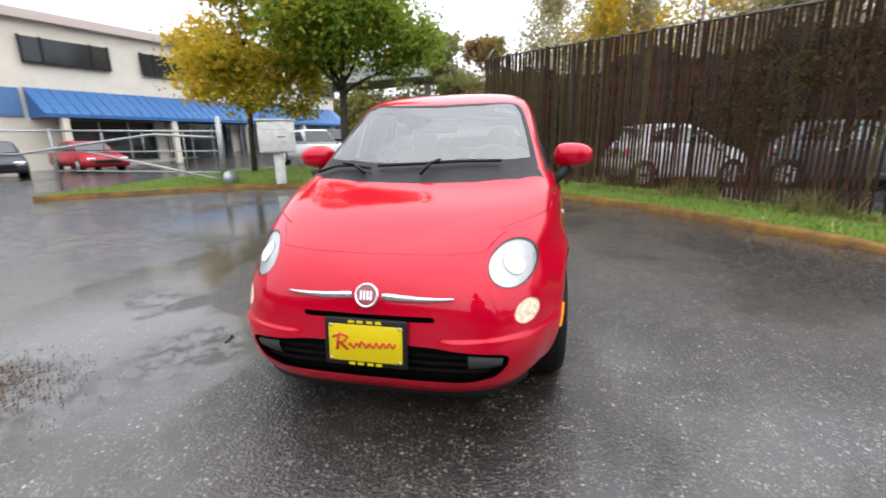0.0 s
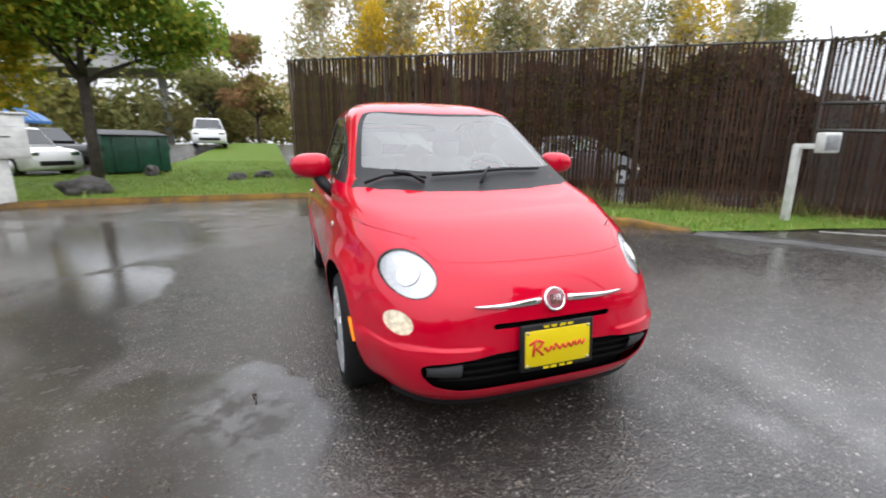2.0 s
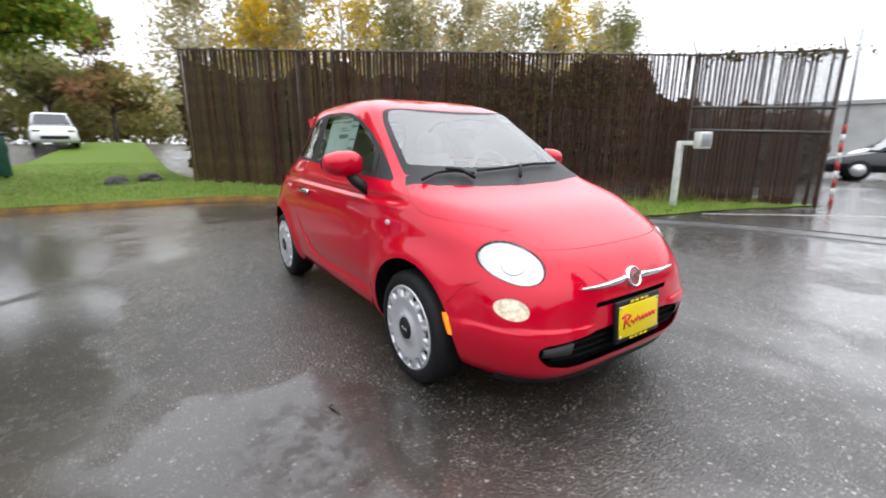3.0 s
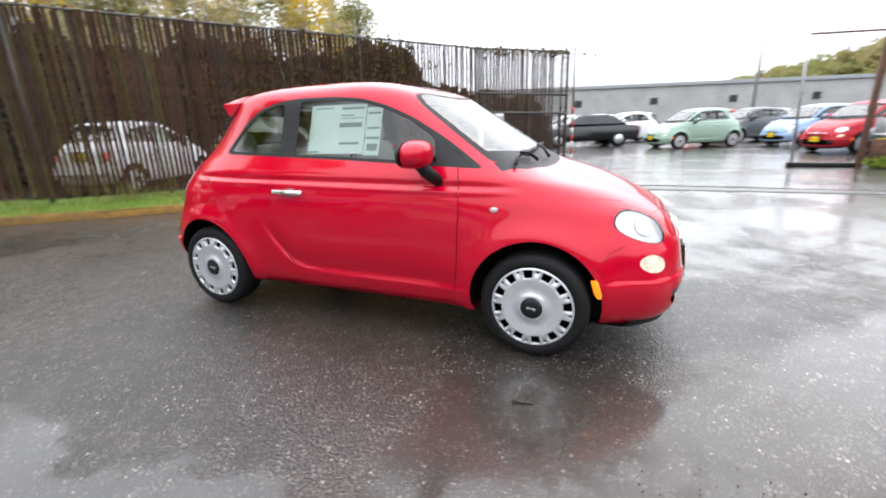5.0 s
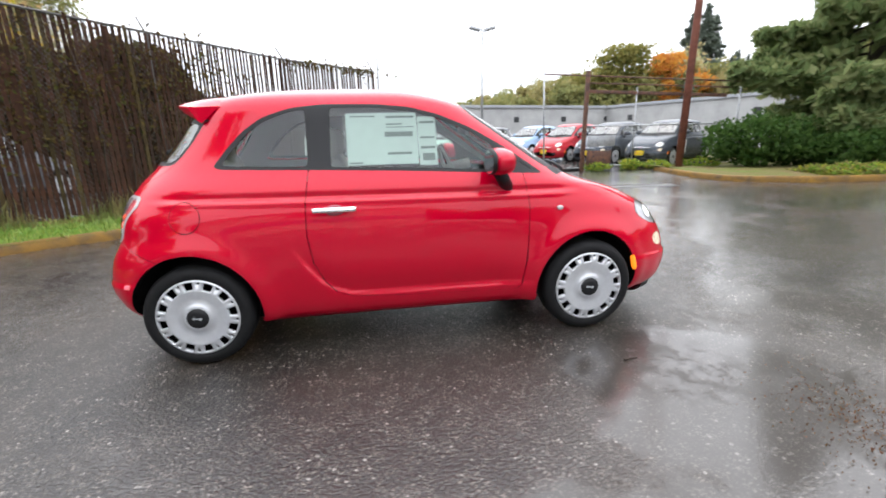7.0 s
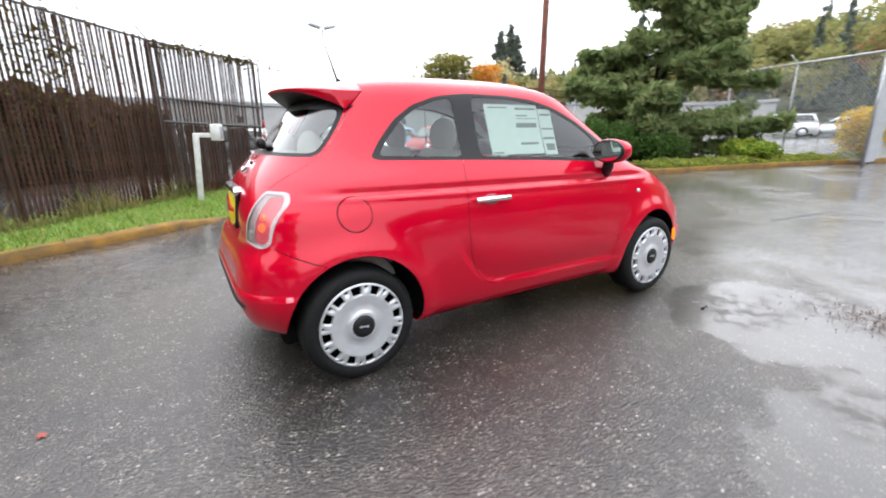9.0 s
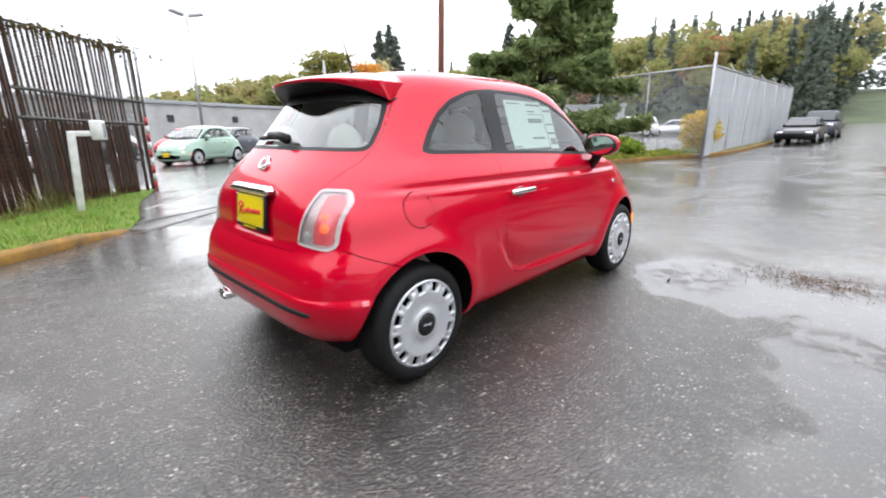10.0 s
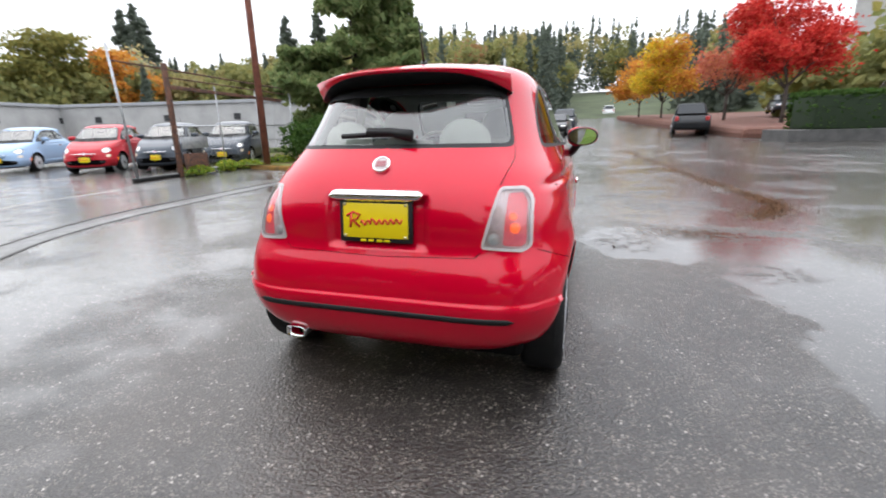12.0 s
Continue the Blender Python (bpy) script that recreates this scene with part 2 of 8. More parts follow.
    hgt = math2("ADD", math2("MULTIPLY", fine_d, -0.55), math2("ADD", math2("MULTIPLY", coarse_d, -0.8), math2("MULTIPLY", noise_(190, 2), 0.45)))
    l.new(hgt, bp.inputs["Height"])
    l.new(bp.outputs[0], p.inputs["Normal"])
    l.new(bp.outputs[0], p.inputs["Coat Normal"])


asphalt_material(M_ASPH)


def ground_sheet():
    xs = sorted(set([-400, -250, -160, -100, -60, -40] + list(range(-30, 32, 3)) + [40, 60, 100, 160, 250, 400]))
    ys = sorted(set([-400, -250, -160, -120, -90, -70] + list(range(-60, 62, 3)) + [70, 100, 160, 250, 400]))
    bm = bmesh.new()
    g = [[bm.verts.new((x, y, gz(x, y))) for x in xs] for y in ys]
    for j in range(len(ys) - 1):
        for i in range(len(xs) - 1):
            bm.faces.new((g[j][i], g[j][i + 1], g[j + 1][i + 1], g[j + 1][i]))
    return tagged(part("ground", bm, M_ASPH), "wet dark asphalt lot with puddles, rising into the distance", "ground", kind="structure")


ground_sheet()
KERB_LINE = spline([(-11.2, 7.3), (-9.6, 8.8), (-8.2, 10.2), (-6.2, 10.8), (-3.7, 10.9), (-1.2, 10.65), (0.4, 9.0), (1.45, 7.85), (2.3, 6.6), (3.0, 5.5), (3.6, 4.85)], 8)
FENCE_C, FENCE_P, FENCE_E = Vector((-1.87, 12.75, 0)), Vector((6.85, 5.5, 0)), Vector((8.2, 3.55, 0))


def lawn_z(x, y):
    return 0.015 + 0.09 * (1 - sstep(2.4, 3.7, x)) + 0.18 * math.exp(-((x + 1.9) ** 2 + (y - 13.2) ** 2) / 6) * sstep(11.0, 12.6, y) + gz(x, y)


def lawn():
    rim = [(float(p[0]), float(p[1])) for p in KERB_LINE] + [(4.3, 4.6), (6.2, 4.25), (8.5, 3.45), (7.4, 5.8), (-0.9, 12.9), (-1.5, 14.5), (-2.4, 24), (-3.4, 35), (-6.0, 35), (-6.6, 31.5), (-7.2, 26.2), (-7.8, 23.9), (-9.4, 22.0), (-12.0, 20.0), (-13.5, 16)]
    rim = dense_line(rim, 0.5)
    poly = np.array(rim)
    pts = [Vector(p) for p in rim]
    xs, ys = np.meshgrid(np.arange(-14, 9, 0.4), np.arange(3, 34.5, 0.4))
    rnd = np.random.default_rng(5)
    grid = np.stack([xs.ravel(), ys.ravel()], 1) + rnd.uniform(-0.1, 0.1, (xs.size, 2))
    pts += [Vector((float(a), float(b))) for a, b in grid[in_poly(poly, grid)]]
    n0 = len(rim)
    v, e, f, *_ = mgeo.delaunay_2d_cdt(pts, [(i, (i + 1) % n0) for i in range(n0)], [], 0, 1e-4)
    bm = bmesh.new()
    vs = [bm.verts.new((p.x, p.y, lawn_z(p.x, p.y) + 0.02 * noise.noise(Vector((p.x * 1.5, p.y * 1.5, 0))))) for p in v]
    for t in f:
        c = sum((v[i] for i in t), Vector((0, 0))) / len(t)
        if in_poly(poly, np.array([[c.x, c.y]]))[0]:
            bm.faces.new([vs[i] for i in t])
    for fc in bm.faces:
        if fc.normal.z < 0:
            fc.normal_flip()
    ob = tagged(part("lawn", bm, M_GRASS), "wet green grass verge behind the yellow kerb", "grass", kind="structure")
    # blades: thick along the kerb and the fence foot, thinner over the rest
    m = 190000
    q = np.stack([rnd.uniform(-12, 8.5, m), rnd.uniform(4, 25, m)], 1)
    q = q[in_poly(poly, q)]
    kl = np.array([(p[0], p[1]) for p in KERB_LINE])
    dist = np.min(np.hypot(q[:, None, 0] - kl[None, ::2, 0], q[:, None, 1] - kl[None, ::2, 1]), 1)
    keep = rnd.random(len(q)) < np.where(dist < 1.6, 1.0, 0.55)
    q, dist = q[keep & (dist > 0.14)], dist[keep & (dist > 0.14)]
    n = len(q)
    clump = np.array([noise.noise(Vector((a * 2.2, b * 2.2, 3))) for a, b in q])
    h = rnd.uniform(0.035, 0.08, n) * (1 + 0.9 * np.clip(clump, 0, 1)) * np.where(rnd.random(n) < 0.04, 2.2, 1)
    a = rnd.uniform(0, 2 * np.pi, n)
    w = np.stack([np.cos(a), np.sin(a)], 1) * 0.006
    lean = rnd.normal(size=(n, 2)) * 0.45 * h[:, None]
    z = np.array([lawn_z(*p) for p in q]) - 0.01
    v0, v1 = np.c_[q - w, z], np.c_[q + w, z]
    v2, v3 = np.c_[q + lean * 0.4 + w * 0.7, z + h * 0.6], np.c_[q + lean * 0.4 - w * 0.7, z + h * 0.6]
    v4 = np.c_[q + lean, z + h]
    me = bpy.data.meshes.new("grass_blades")
    vv = np.stack([v0, v1, v2, v3, v4], 1).reshape(-1, 3)
    k = np.arange(n)[:, None] * 5
    me.from_pydata(vv.tolist(), [], np.hstack([k, k + 1, k + 2, k + 3]).tolist() + np.hstack([k + 3, k + 2, k + 4]).tolist())
    me.materials.append(M_BLADE)
    g = new("grass", me)
    # tall dry weeds along the foot of the fence
    n = 2600
    f0, f1 = np.array(FENCE_C[:2]), np.array(FENCE_P[:2])
    kk = np.clip(rnd.normal(0.72, 0.22, n), 0.02, 1.1)
    q = f0 + (f1 - f0) * kk[:, None] + rnd.normal(size=(n, 2)) * 0.14 - np.array([0.16, 0.22])
    h = rnd.uniform(0.12, 0.48, n) * np.clip(0.5 + np.sin(kk * 40) * 0.6, 0.25, 1.1)
    lean = rnd.normal(size=(n, 2)) * 0.22 * h[:, None]
    z = np.array([lawn_z(*p) for p in q]) - 0.01
    a = rnd.uniform(0, 6.28, n)
    w = np.stack([np.cos(a), np.sin(a)], 1) * 0.005
    vv = np.stack([np.c_[q - w, z], np.c_[q + w, z], np.c_[q + lean * 0.5 + w, z + h * 0.6], np.c_[q + lean * 0.5 - w, z + h * 0.6], np.c_[q + lean * 1.4, z + h]], 1).reshape(-1, 3)
    k = np.arange(n)[:, None] * 5
    me = bpy.data.meshes.new("dry_weed")
    me.from_pydata(vv.tolist(), [], np.hstack([k, k + 1, k + 2, k + 3]).tolist() + np.hstack([k + 3, k + 2, k + 4]).tolist())
    me.materials.append(mat("dry_straw", (0.22, 0.17, 0.07), 0.7, spec=0.1, vary=0.5, scale=2, second=(0.09, 0.11, 0.03)))
    tagged(new("dry_weed", me), "tall dry weeds at the foot of the fence", "weeds", kind="stuff")
    tagged(g, "wet uneven green grass with yellowish blades", "grass", kind="stuff")
    return ob


def dense_line(pts, step):
    out = []
    for (x0, y0), (x1, y1) in zip(pts, pts[1:] + pts[:1]):
        k = max(1, int(math.hypot(x1 - x0, y1 - y0) / step))
        out += [(x0 + (x1 - x0) * i / k, y0 + (y1 - y0) * i / k) for i in range(k)]
    return out


def in_poly(poly, p):
    x, y = p[:, 0], p[:, 1]
    c = np.zeros(len(p), bool)
    for (x0, y0), (x1, y1) in zip(poly, np.roll(poly, -1, 0)):
        if y0 != y1:
            c ^= ((y0 > y) != (y1 > y)) & (x < (x1 - x0) * (y - y0) / (y1 - y0) + x0)
    return c


def blade_material():
    m = bpy.data.materials.new("grass_blade")
    m.use_nodes = True
    n, l = m.node_tree.nodes, m.node_tree.links
    p = n["Principled BSDF"]
    g = n.new("ShaderNodeNewGeometry")
    r = n.new("ShaderNodeValToRGB")
    for i, (pos, c) in enumerate(((0.0, (0.085, 0.165, 0.02)), (0.6, (0.15, 0.24, 0.03)), (1.0, (0.28, 0.27, 0.06)))):
        if i > 1:
            r.color_ramp.elements.new(pos)
        r.color_ramp.elements[i].position = pos
        r.color_ramp.elements[i].color = (*c, 1)
    l.new(g.outputs["Random Per Island"], r.inputs[0])
    l.new(r.outputs[0], p.inputs["Base Color"])
    p.inputs["Roughness"].default_value = 0.5
    return m


from mathutils import geometry as mgeo
M_BLADE = blade_material()
lawn()


def kerb():
    bm = bmesh.new()
    pts = [Vector((p[0], p[1])) for p in KERB_LINE]
    prof = [(-0.03, -0.02), (-0.015, 0.075), (0.01, 0.105), (0.11, 0.115), (0.15, 0.10), (0.17, -0.02)]
    rows = []
    for i, p in enumerate(pts):
        d = (pts[min(i + 1, len(pts) - 1)] - pts[max(0, i - 1)]).normalized()
        nrm = Vector((-d.y, d.x))
        low = 1 - 0.75 * sstep(len(pts) - 9, len(pts) - 1, i)
        rows.append([bm.verts.new((p.x + nrm.x * a, p.y + nrm.y * a, b * low)) for a, b in prof])
    for a, b in zip(rows, rows[1:]):
        for k in range(len(prof) - 1):
            bm.faces.new((a[k], a[k + 1], b[k + 1], b[k]))
    bm.faces.new(rows[0])
    bm.faces.new(rows[-1][::-1])
    bmesh.ops.recalc_face_normals(bm, faces=bm.faces)
    return tagged(part("kerb", bm, M_KERB), "low concrete kerb with worn yellow paint", "kerb", kind="structure")


kerb()

# ---- the small hatchback: a surface of rings from sill to roof, cut into panels ----
RING_XF = [1.80, 1.865, 1.885, 1.88, 1.865, 1.825, 1.755, 1.62, 1.40, 1.09, 0.80, 0.53, 0.40, 0.16, -0.10, -0.30]
RING_ZF = [0.17, 0.25, 0.37, 0.47, 0.57, 0.66, 0.735, 0.805, 0.890, 0.985, 1.172, 1.345, 1.425, 1.492, 1.522, 1.530]
RING_XR = [-1.58, -1.635, -1.66, -1.66, -1.635, -1.600, -1.595, -1.572, -1.515, -1.435, -1.335, -1.225, -1.135, -1.01, -0.75, -0.45]
RING_ZR = [0.25, 0.315, 0.42, 0.52, 0.62, 0.70, 0.80, 0.90, 1.00, 1.09, 1.205, 1.335, 1.425, 1.480, 1.514, 1.530]
RING_W = [0.730, 0.765, 0.790, 0.803, 0.807, 0.803, 0.790, 0.772, 0.745, 0.710, 0.660, 0.610, 0.562, 0.475, 0.29, 0.02]
RING_ZS = [0.235, 0.30, 0.42, 0.54, 0.66, 0.76, 0.85, 0.915, 0.985, 1.050, 1.163, 1.305, 1.422, 1.486, 1.520, 1.530]
RING_NF = [4.5, 4.8, 4.8, 4.5, 4.1, 3.7, 3.7, 4.0, 4.8, 6.0, 6.0, 6.0, 5.5, 4.5, 3.0, 2.0]
RING_NR = [5.6, 6.6, 7.2, 7.2, 6.8, 6.2, 5.6, 4.8, 4.2, 3.8, 3.6, 3.6, 3.8, 3.8, 3.0, 2.0]


def natural(keys, x):
    """Natural cubic spline through keys at 0, 1, 2..., at the array x."""
    y = np.array(keys, float)
    n = len(y)
    a = np.zeros((n, n))
    b = np.zeros(n)
    a[0, 0] = a[-1, -1] = 1
    for i in range(1, n - 1):
        a[i, i - 1:i + 2] = (1, 4, 1)
        b[i] = 6 * (y[i + 1] - 2 * y[i] + y[i - 1])
    m = np.linalg.solve(a, b)
    i = np.clip(np.floor(x).astype(int), 0, n - 2)
    t = x - i
    return y[i] * (1 - t) + y[i + 1] * t + ((1 - t) ** 3 - (1 - t)) * m[i] / 6 + (t ** 3 - t) * m[i + 1] / 6


NV, NU = 241, 401
AX_F, AX_R, HUB_Z, TYRE_R = 1.15, -1.15, 0.291, 0.291


def body_grid():
    vs = np.linspace(0, 15, NV)
    P = [natural(k, vs) for k in (RING_XF, RING_ZF, RING_XR, RING_ZR, RING_W, RING_ZS, RING_NF, RING_NR)]
    grid = np.zeros((NV, NU, 3))
    half = NU // 2
    xm = np.interp(vs, [0, 9, 13, 15], [0, 0, -0.25, -0.375])
    for j in range(NV):
        xf, zf, xr, zr, w, zs, nf, nr = [p[j] for p in P]
        th = np.linspace(0, math.pi / 2, 700)
        for k, (xe, ze, n) in enumerate(((xf, zf, nf), (xr, zr, nr))):
            c = np.abs(np.cos(th)) ** (2 / n)
            s = np.abs(np.sin(th)) ** (2 / n)
            x, y = xm[j] + (xe - xm[j]) * c, w * s
            z = zs + (ze - zs) * c ** (2.2 if k == 0 else 3.0)
            d = np.concatenate([[0], np.cumsum(np.sqrt(np.diff(x) ** 2 + np.diff(y) ** 2 + np.diff(z) ** 2))])
            q = np.linspace(0, d[-1], half + 1)
            pts = np.stack([np.interp(q, d, x), np.interp(q, d, y), np.interp(q, d, z)], 1)
            if k == 0:
                grid[j, :half + 1] = pts
            else:
                grid[j, half:] = pts[::-1]
    # arch lips, shoulder crease and hollow of the flank
    x, y, z = grid[..., 0], grid[..., 1], grid[..., 2]
    side = np.clip((y - 0.62) / 0.1, 0, 1)
    d = np.zeros_like(x)
    for ax in (AX_F, AX_R):
        r = np.hypot(x - ax, z - HUB_Z)
        d += 0.022 * np.exp(-((r - 0.36) / 0.075) ** 2) * side * (z > 0.1)
    crease = 0.905 - 0.012 * x
    run = np.clip((1.25 - np.abs(x + 0.15)) / 0.2, 0, 1)
    d -= 0.014 * np.exp(-((z - crease - 0.020) / 0.016) ** 2) * side * run
    d += 0.006 * np.exp(-((z - crease + 0.012) / 0.014) ** 2) * side * run
    mid = np.clip((0.74 - np.abs(x)) / 0.12, 0, 1) * np.clip((z - 0.30) / 0.05, 0, 1)
    ledge = np.interp(x, [-0.60, -0.50, -0.42, -0.32, -0.2, 0.7], [0.62, 0.47, 0.395, 0.357, 0.348, 0.342])
    up = z - ledge
    d -= 0.017 * np.clip(up / 0.016, 0, 1) * np.exp(-(np.maximum(up, 0) / 0.10) ** 2) * side * np.clip((0.80 - x) / 0.25, 0, 1) ** 0.7 * np.clip((x + 0.62) / 0.16, 0, 1)
    # bumper ledge lines, front and rear
    front = np.clip((x - 1.45) / 0.1, 0, 1) * np.clip((y - 0.27) / 0.06, 0, 1)
    d += front * 0.010 * np.clip((0.448 - z) / 0.008 + 0.5, 0, 1) * np.exp(-((z - 0.42) / 0.10) ** 2)
    rear = np.clip((-1.38 - x) / 0.1, 0, 1)
    d += rear * 0.012 * np.clip((0.492 - z) / 0.010 + 0.5, 0, 1) * np.exp(-((z - 0.46) / 0.13) ** 2)
    # roof spoiler lip and the hollow for the plate
    d -= 0.02 * np.clip((-1.35 - x) / 0.1, 0, 1) * np.clip((0.24 - y) / 0.03, 0, 1) * np.clip((z - 0.69) / 0.03, 0, 1) * np.clip((0.925 - z) / 0.02, 0, 1)
    nrm = grid_normals(grid)
    return grid + nrm * d[..., None]


def grid_normals(g):
    du = np.gradient(g, axis=1)
    dv = np.gradient(g, axis=0)
    n = np.cross(du, dv)
    n /= np.maximum(np.linalg.norm(n, axis=2, keepdims=True), 1e-9)
    return n if n[30, NU // 2, 1] > 0 else -n


GRID = body_grid()
NORM = grid_normals(GRID)
NORM[:, 0, 1] = NORM[:, -1, 1] = 0
NORM /= np.linalg.norm(NORM, axis=2, keepdims=True)
SU, SV = 5.2, 2.6  # metres that the u and v ranges stand for


def sample(a, uv):
    """Bilinear look-up at uv, each 0 to 1 (u along the ring, v up)."""
    uv = np.clip(np.atleast_2d(uv), 0, 1)
    fu, fv = uv[:, 0] * (NU - 1), uv[:, 1] * (NV - 1)
    i, j = np.minimum(fu.astype(int), NU - 2), np.minimum(fv.astype(int), NV - 2)
    tu, tv = (fu - i)[:, None], (fv - j)[:, None]
    return (a[j, i] * (1 - tu) + a[j, i + 1] * tu) * (1 - tv) + (a[j + 1, i] * (1 - tu) + a[j + 1, i + 1] * tu) * tv


def invert(pts, axes, lo=0.0, hi=1.0, vlo=0.0, vhi=1.0):
    """The uv of surface points known by two of their coordinates."""
    i0, i1 = int(lo * (NU - 1)), int(hi * (NU - 1)) + 1
    j0, j1 = int(vlo * (NV - 1)), int(vhi * (NV - 1)) + 1
    sub = GRID[j0:j1, i0:i1][..., list(axes)]
    out = []
    for p in pts:
        d = ((sub - np.array(p)) ** 2).sum(-1)
        j, i = np.unravel_index(d.argmin(), d.shape)
        uv = np.array([(i + i0) / (NU - 1), (j + j0) / (NV - 1)])
        for _ in range(6):
            h = 2e-3
            f0 = sample(GRID, uv)[0][list(axes)]
            su = 1 if uv[0] < 0.5 else -1
            sv = 1 if uv[1] < 0.5 else -1
            J = np.stack([(sample(GRID, uv + (h * su, 0))[0][list(axes)] - f0) / (h * su), (sample(GRID, uv + (0, h * sv))[0][list(axes)] - f0) / (h * sv)], 1)
            if abs(np.linalg.det(J)) < 1e-6:
                break
            step = np.linalg.solve(J, np.array(p) - f0)
            uv = np.clip(uv + np.clip(step, -0.01, 0.01), [lo, vlo], [hi, vhi])
        out.append(uv)
    return np.array(out)


def inside(poly, p):
    """Which of the points p lie in the polygon."""
    x, y = p[:, 0], p[:, 1]
    c = np.zeros(len(p), bool)
    a = poly
    b = np.roll(poly, -1, 0)
    for (x0, y0), (x1, y1) in zip(a, b):
        if y0 != y1:
            c ^= ((y0 > y) != (y1 > y)) & (x < (x1 - x0) * (y - y0) / (y1 - y0) + x0)
    return c


def dense(pts, step=0.02, closed=True):
    p = np.array(pts, float)
    if closed:
        p = np.vstack([p, p[:1]])
    out = []
    for a, b in zip(p, p[1:]):
        k = max(1, int(math.ceil(np.linalg.norm(b - a) / step)))
        out += [a + (b - a) * i / k for i in range(k)]
    if not closed:
        out.append(p[-1])
    return np.array(out)


def rounded(pts, n=5, closed=True):
    """A smooth closed curve through pts."""
    p = list(map(tuple, pts))
    if not closed:
        return spline(p, n)
    q = spline([p[-1]] + p + p[:2], n)
    return q[n:-n - 1] if len(q) > 2 * n + 1 else q


def loop_round(pts, r, n=4):
    """A polygon with its corners rounded by r."""
    p = [Vector(a) for a in pts]
    out = []
    for i, b in enumerate(p):
        a, c = p[i - 1], p[(i + 1) % len(p)]
        k = min(r, (a - b).length * 0.45, (c - b).length * 0.45)
        s, e = b + (a - b).normalized() * k, b + (c - b).normalized() * k
        for t in range(n + 1):
            t /= n
            out.append(tuple(s * (1 - t) ** 2 + b * 2 * t * (1 - t) + e * t * t))
    return out


def circle(cx, cy, rx, ry, n=40, a0=0.0, a1=2 * math.pi):
    return [(cx + rx * math.cos(a0 + (a1 - a0) * i / n), cy + ry * math.sin(a0 + (a1 - a0) * i / n)) for i in range(n)]


def grow(pts, d):
    """A closed outline moved out by d (in if negative)."""
    p = np.array(pts, float)
    a, b = np.roll(p, 1, 0), np.roll(p, -1, 0)
    t = b - a
    t /= np.maximum(np.linalg.norm(t, axis=1, keepdims=True), 1e-9)
    n = np.stack([t[:, 1], -t[:, 0]], 1)
    area = (p[:, 0] * np.roll(p[:, 1], -1) - np.roll(p[:, 0], -1) * p[:, 1]).sum()
    return p + n * d * (1 if area > 0 else -1)


XZ, YZ, XY = (0, 2), (1, 2), (0, 1)
UVM = np.array([SU, SV])
side_ = lambda p, st=0.02: invert(dense(p, st), XZ, 0.02, 0.98) * UVM
front_ = lambda p, st=0.02: invert(dense(p, st), YZ, 0.0, 0.36, 0.0, 0.62) * UVM
rear_ = lambda p, st=0.02: invert(dense(p, st), YZ, 0.64, 1.0, 0.0, 0.9) * UVM

WIN = loop_round([(0.865, 1.000), (0.64, 1.155), (0.43, 1.275), (0.25, 1.350), (0.08, 1.395), (-0.12, 1.415), (-0.40, 1.418), (-0.58, 1.400), (-0.74, 1.350), (-0.85, 1.275), (-0.935, 1.185), (-1.005, 1.095), (-0.97, 1.080), (-0.5, 1.066), (0.0, 1.046), (0.5, 1.020)], 0.04)
GL_DOOR = loop_round([(0.56, 1.165), (0.42, 1.255), (0.24, 1.330), (0.07, 1.375), (-0.12, 1.395), (-0.37, 1.398), (-0.375, 1.078), (0.0, 1.064), (0.60, 1.034)], 0.02)
GL_TRI = loop_round([(0.80, 1.022), (0.61, 1.150), (0.66, 1.030)], 0.015)
GL_QUART = loop_round([(-0.505, 1.390), (-0.60, 1.376), (-0.73, 1.328), (-0.83, 1.258), (-0.91, 1.170), (-0.965, 1.100), (-0.50, 1.083)], 0.03)
DOOR = [(-0.497, 1.075), (-0.522, 0.90), (-0.527, 0.72), (-0.505, 0.56), (-0.455, 0.445), (-0.39, 0.375), (-0.30, 0.343), (0.0, 0.325), (0.4, 0.312), (0.67, 0.305), (0.712, 0.33), (0.735, 0.5), (0.748, 0.80), (0.738, 0.93), (0.722, 1.02)]
ARCH_F = circle(AX_F, HUB_Z + 0.01, 0.345, 0.35, 48)
ARCH_R = circle(AX_R, HUB_Z + 0.01, 0.345, 0.35, 48)
LAMP = circle(0.552, 0.706, 0.094, 0.079, 40)
FOG = circle(0.612, 0.531, 0.048, 0.045, 28)
SLOT = loop_round([(-0.02, 0.508), (0.262, 0.512), (0.272, 0.523), (0.262, 0.535), (-0.02, 0.533)], 0.006)
GRILLE = loop_round([(-0.02, 0.425), (0.30, 0.415), (0.52, 0.392), (0.552, 0.375), (0.545, 0.33), (0.50, 0.285), (0.40, 0.262), (-0.02, 0.255)], 0.02)
TAIL = loop_round([(0.512, 0.952), (0.61, 0.947), (0.645, 0.90), (0.652, 0.72), (0.62, 0.70), (0.452, 0.715)], 0.02)
RGLASS = loop_round([(-0.02, 1.105), (0.30, 1.105), (0.54, 1.100), (0.50, 1.25), (0.465, 1.372), (0.30, 1.382), (-0.02, 1.385)], 0.03)


def uv_band(uvp, half):
    """A narrow ribbon about a line in the scaled uv plane, as a polygon."""
    p = np.array(uvp)
    t = np.gradient(p, axis=0)
    t /= np.maximum(np.linalg.norm(t, axis=1, keepdims=True), 1e-9)
    n = np.stack([-t[:, 1], t[:, 0]], 1) * half
    return np.vstack([p + n, (p - n)[::-1]])


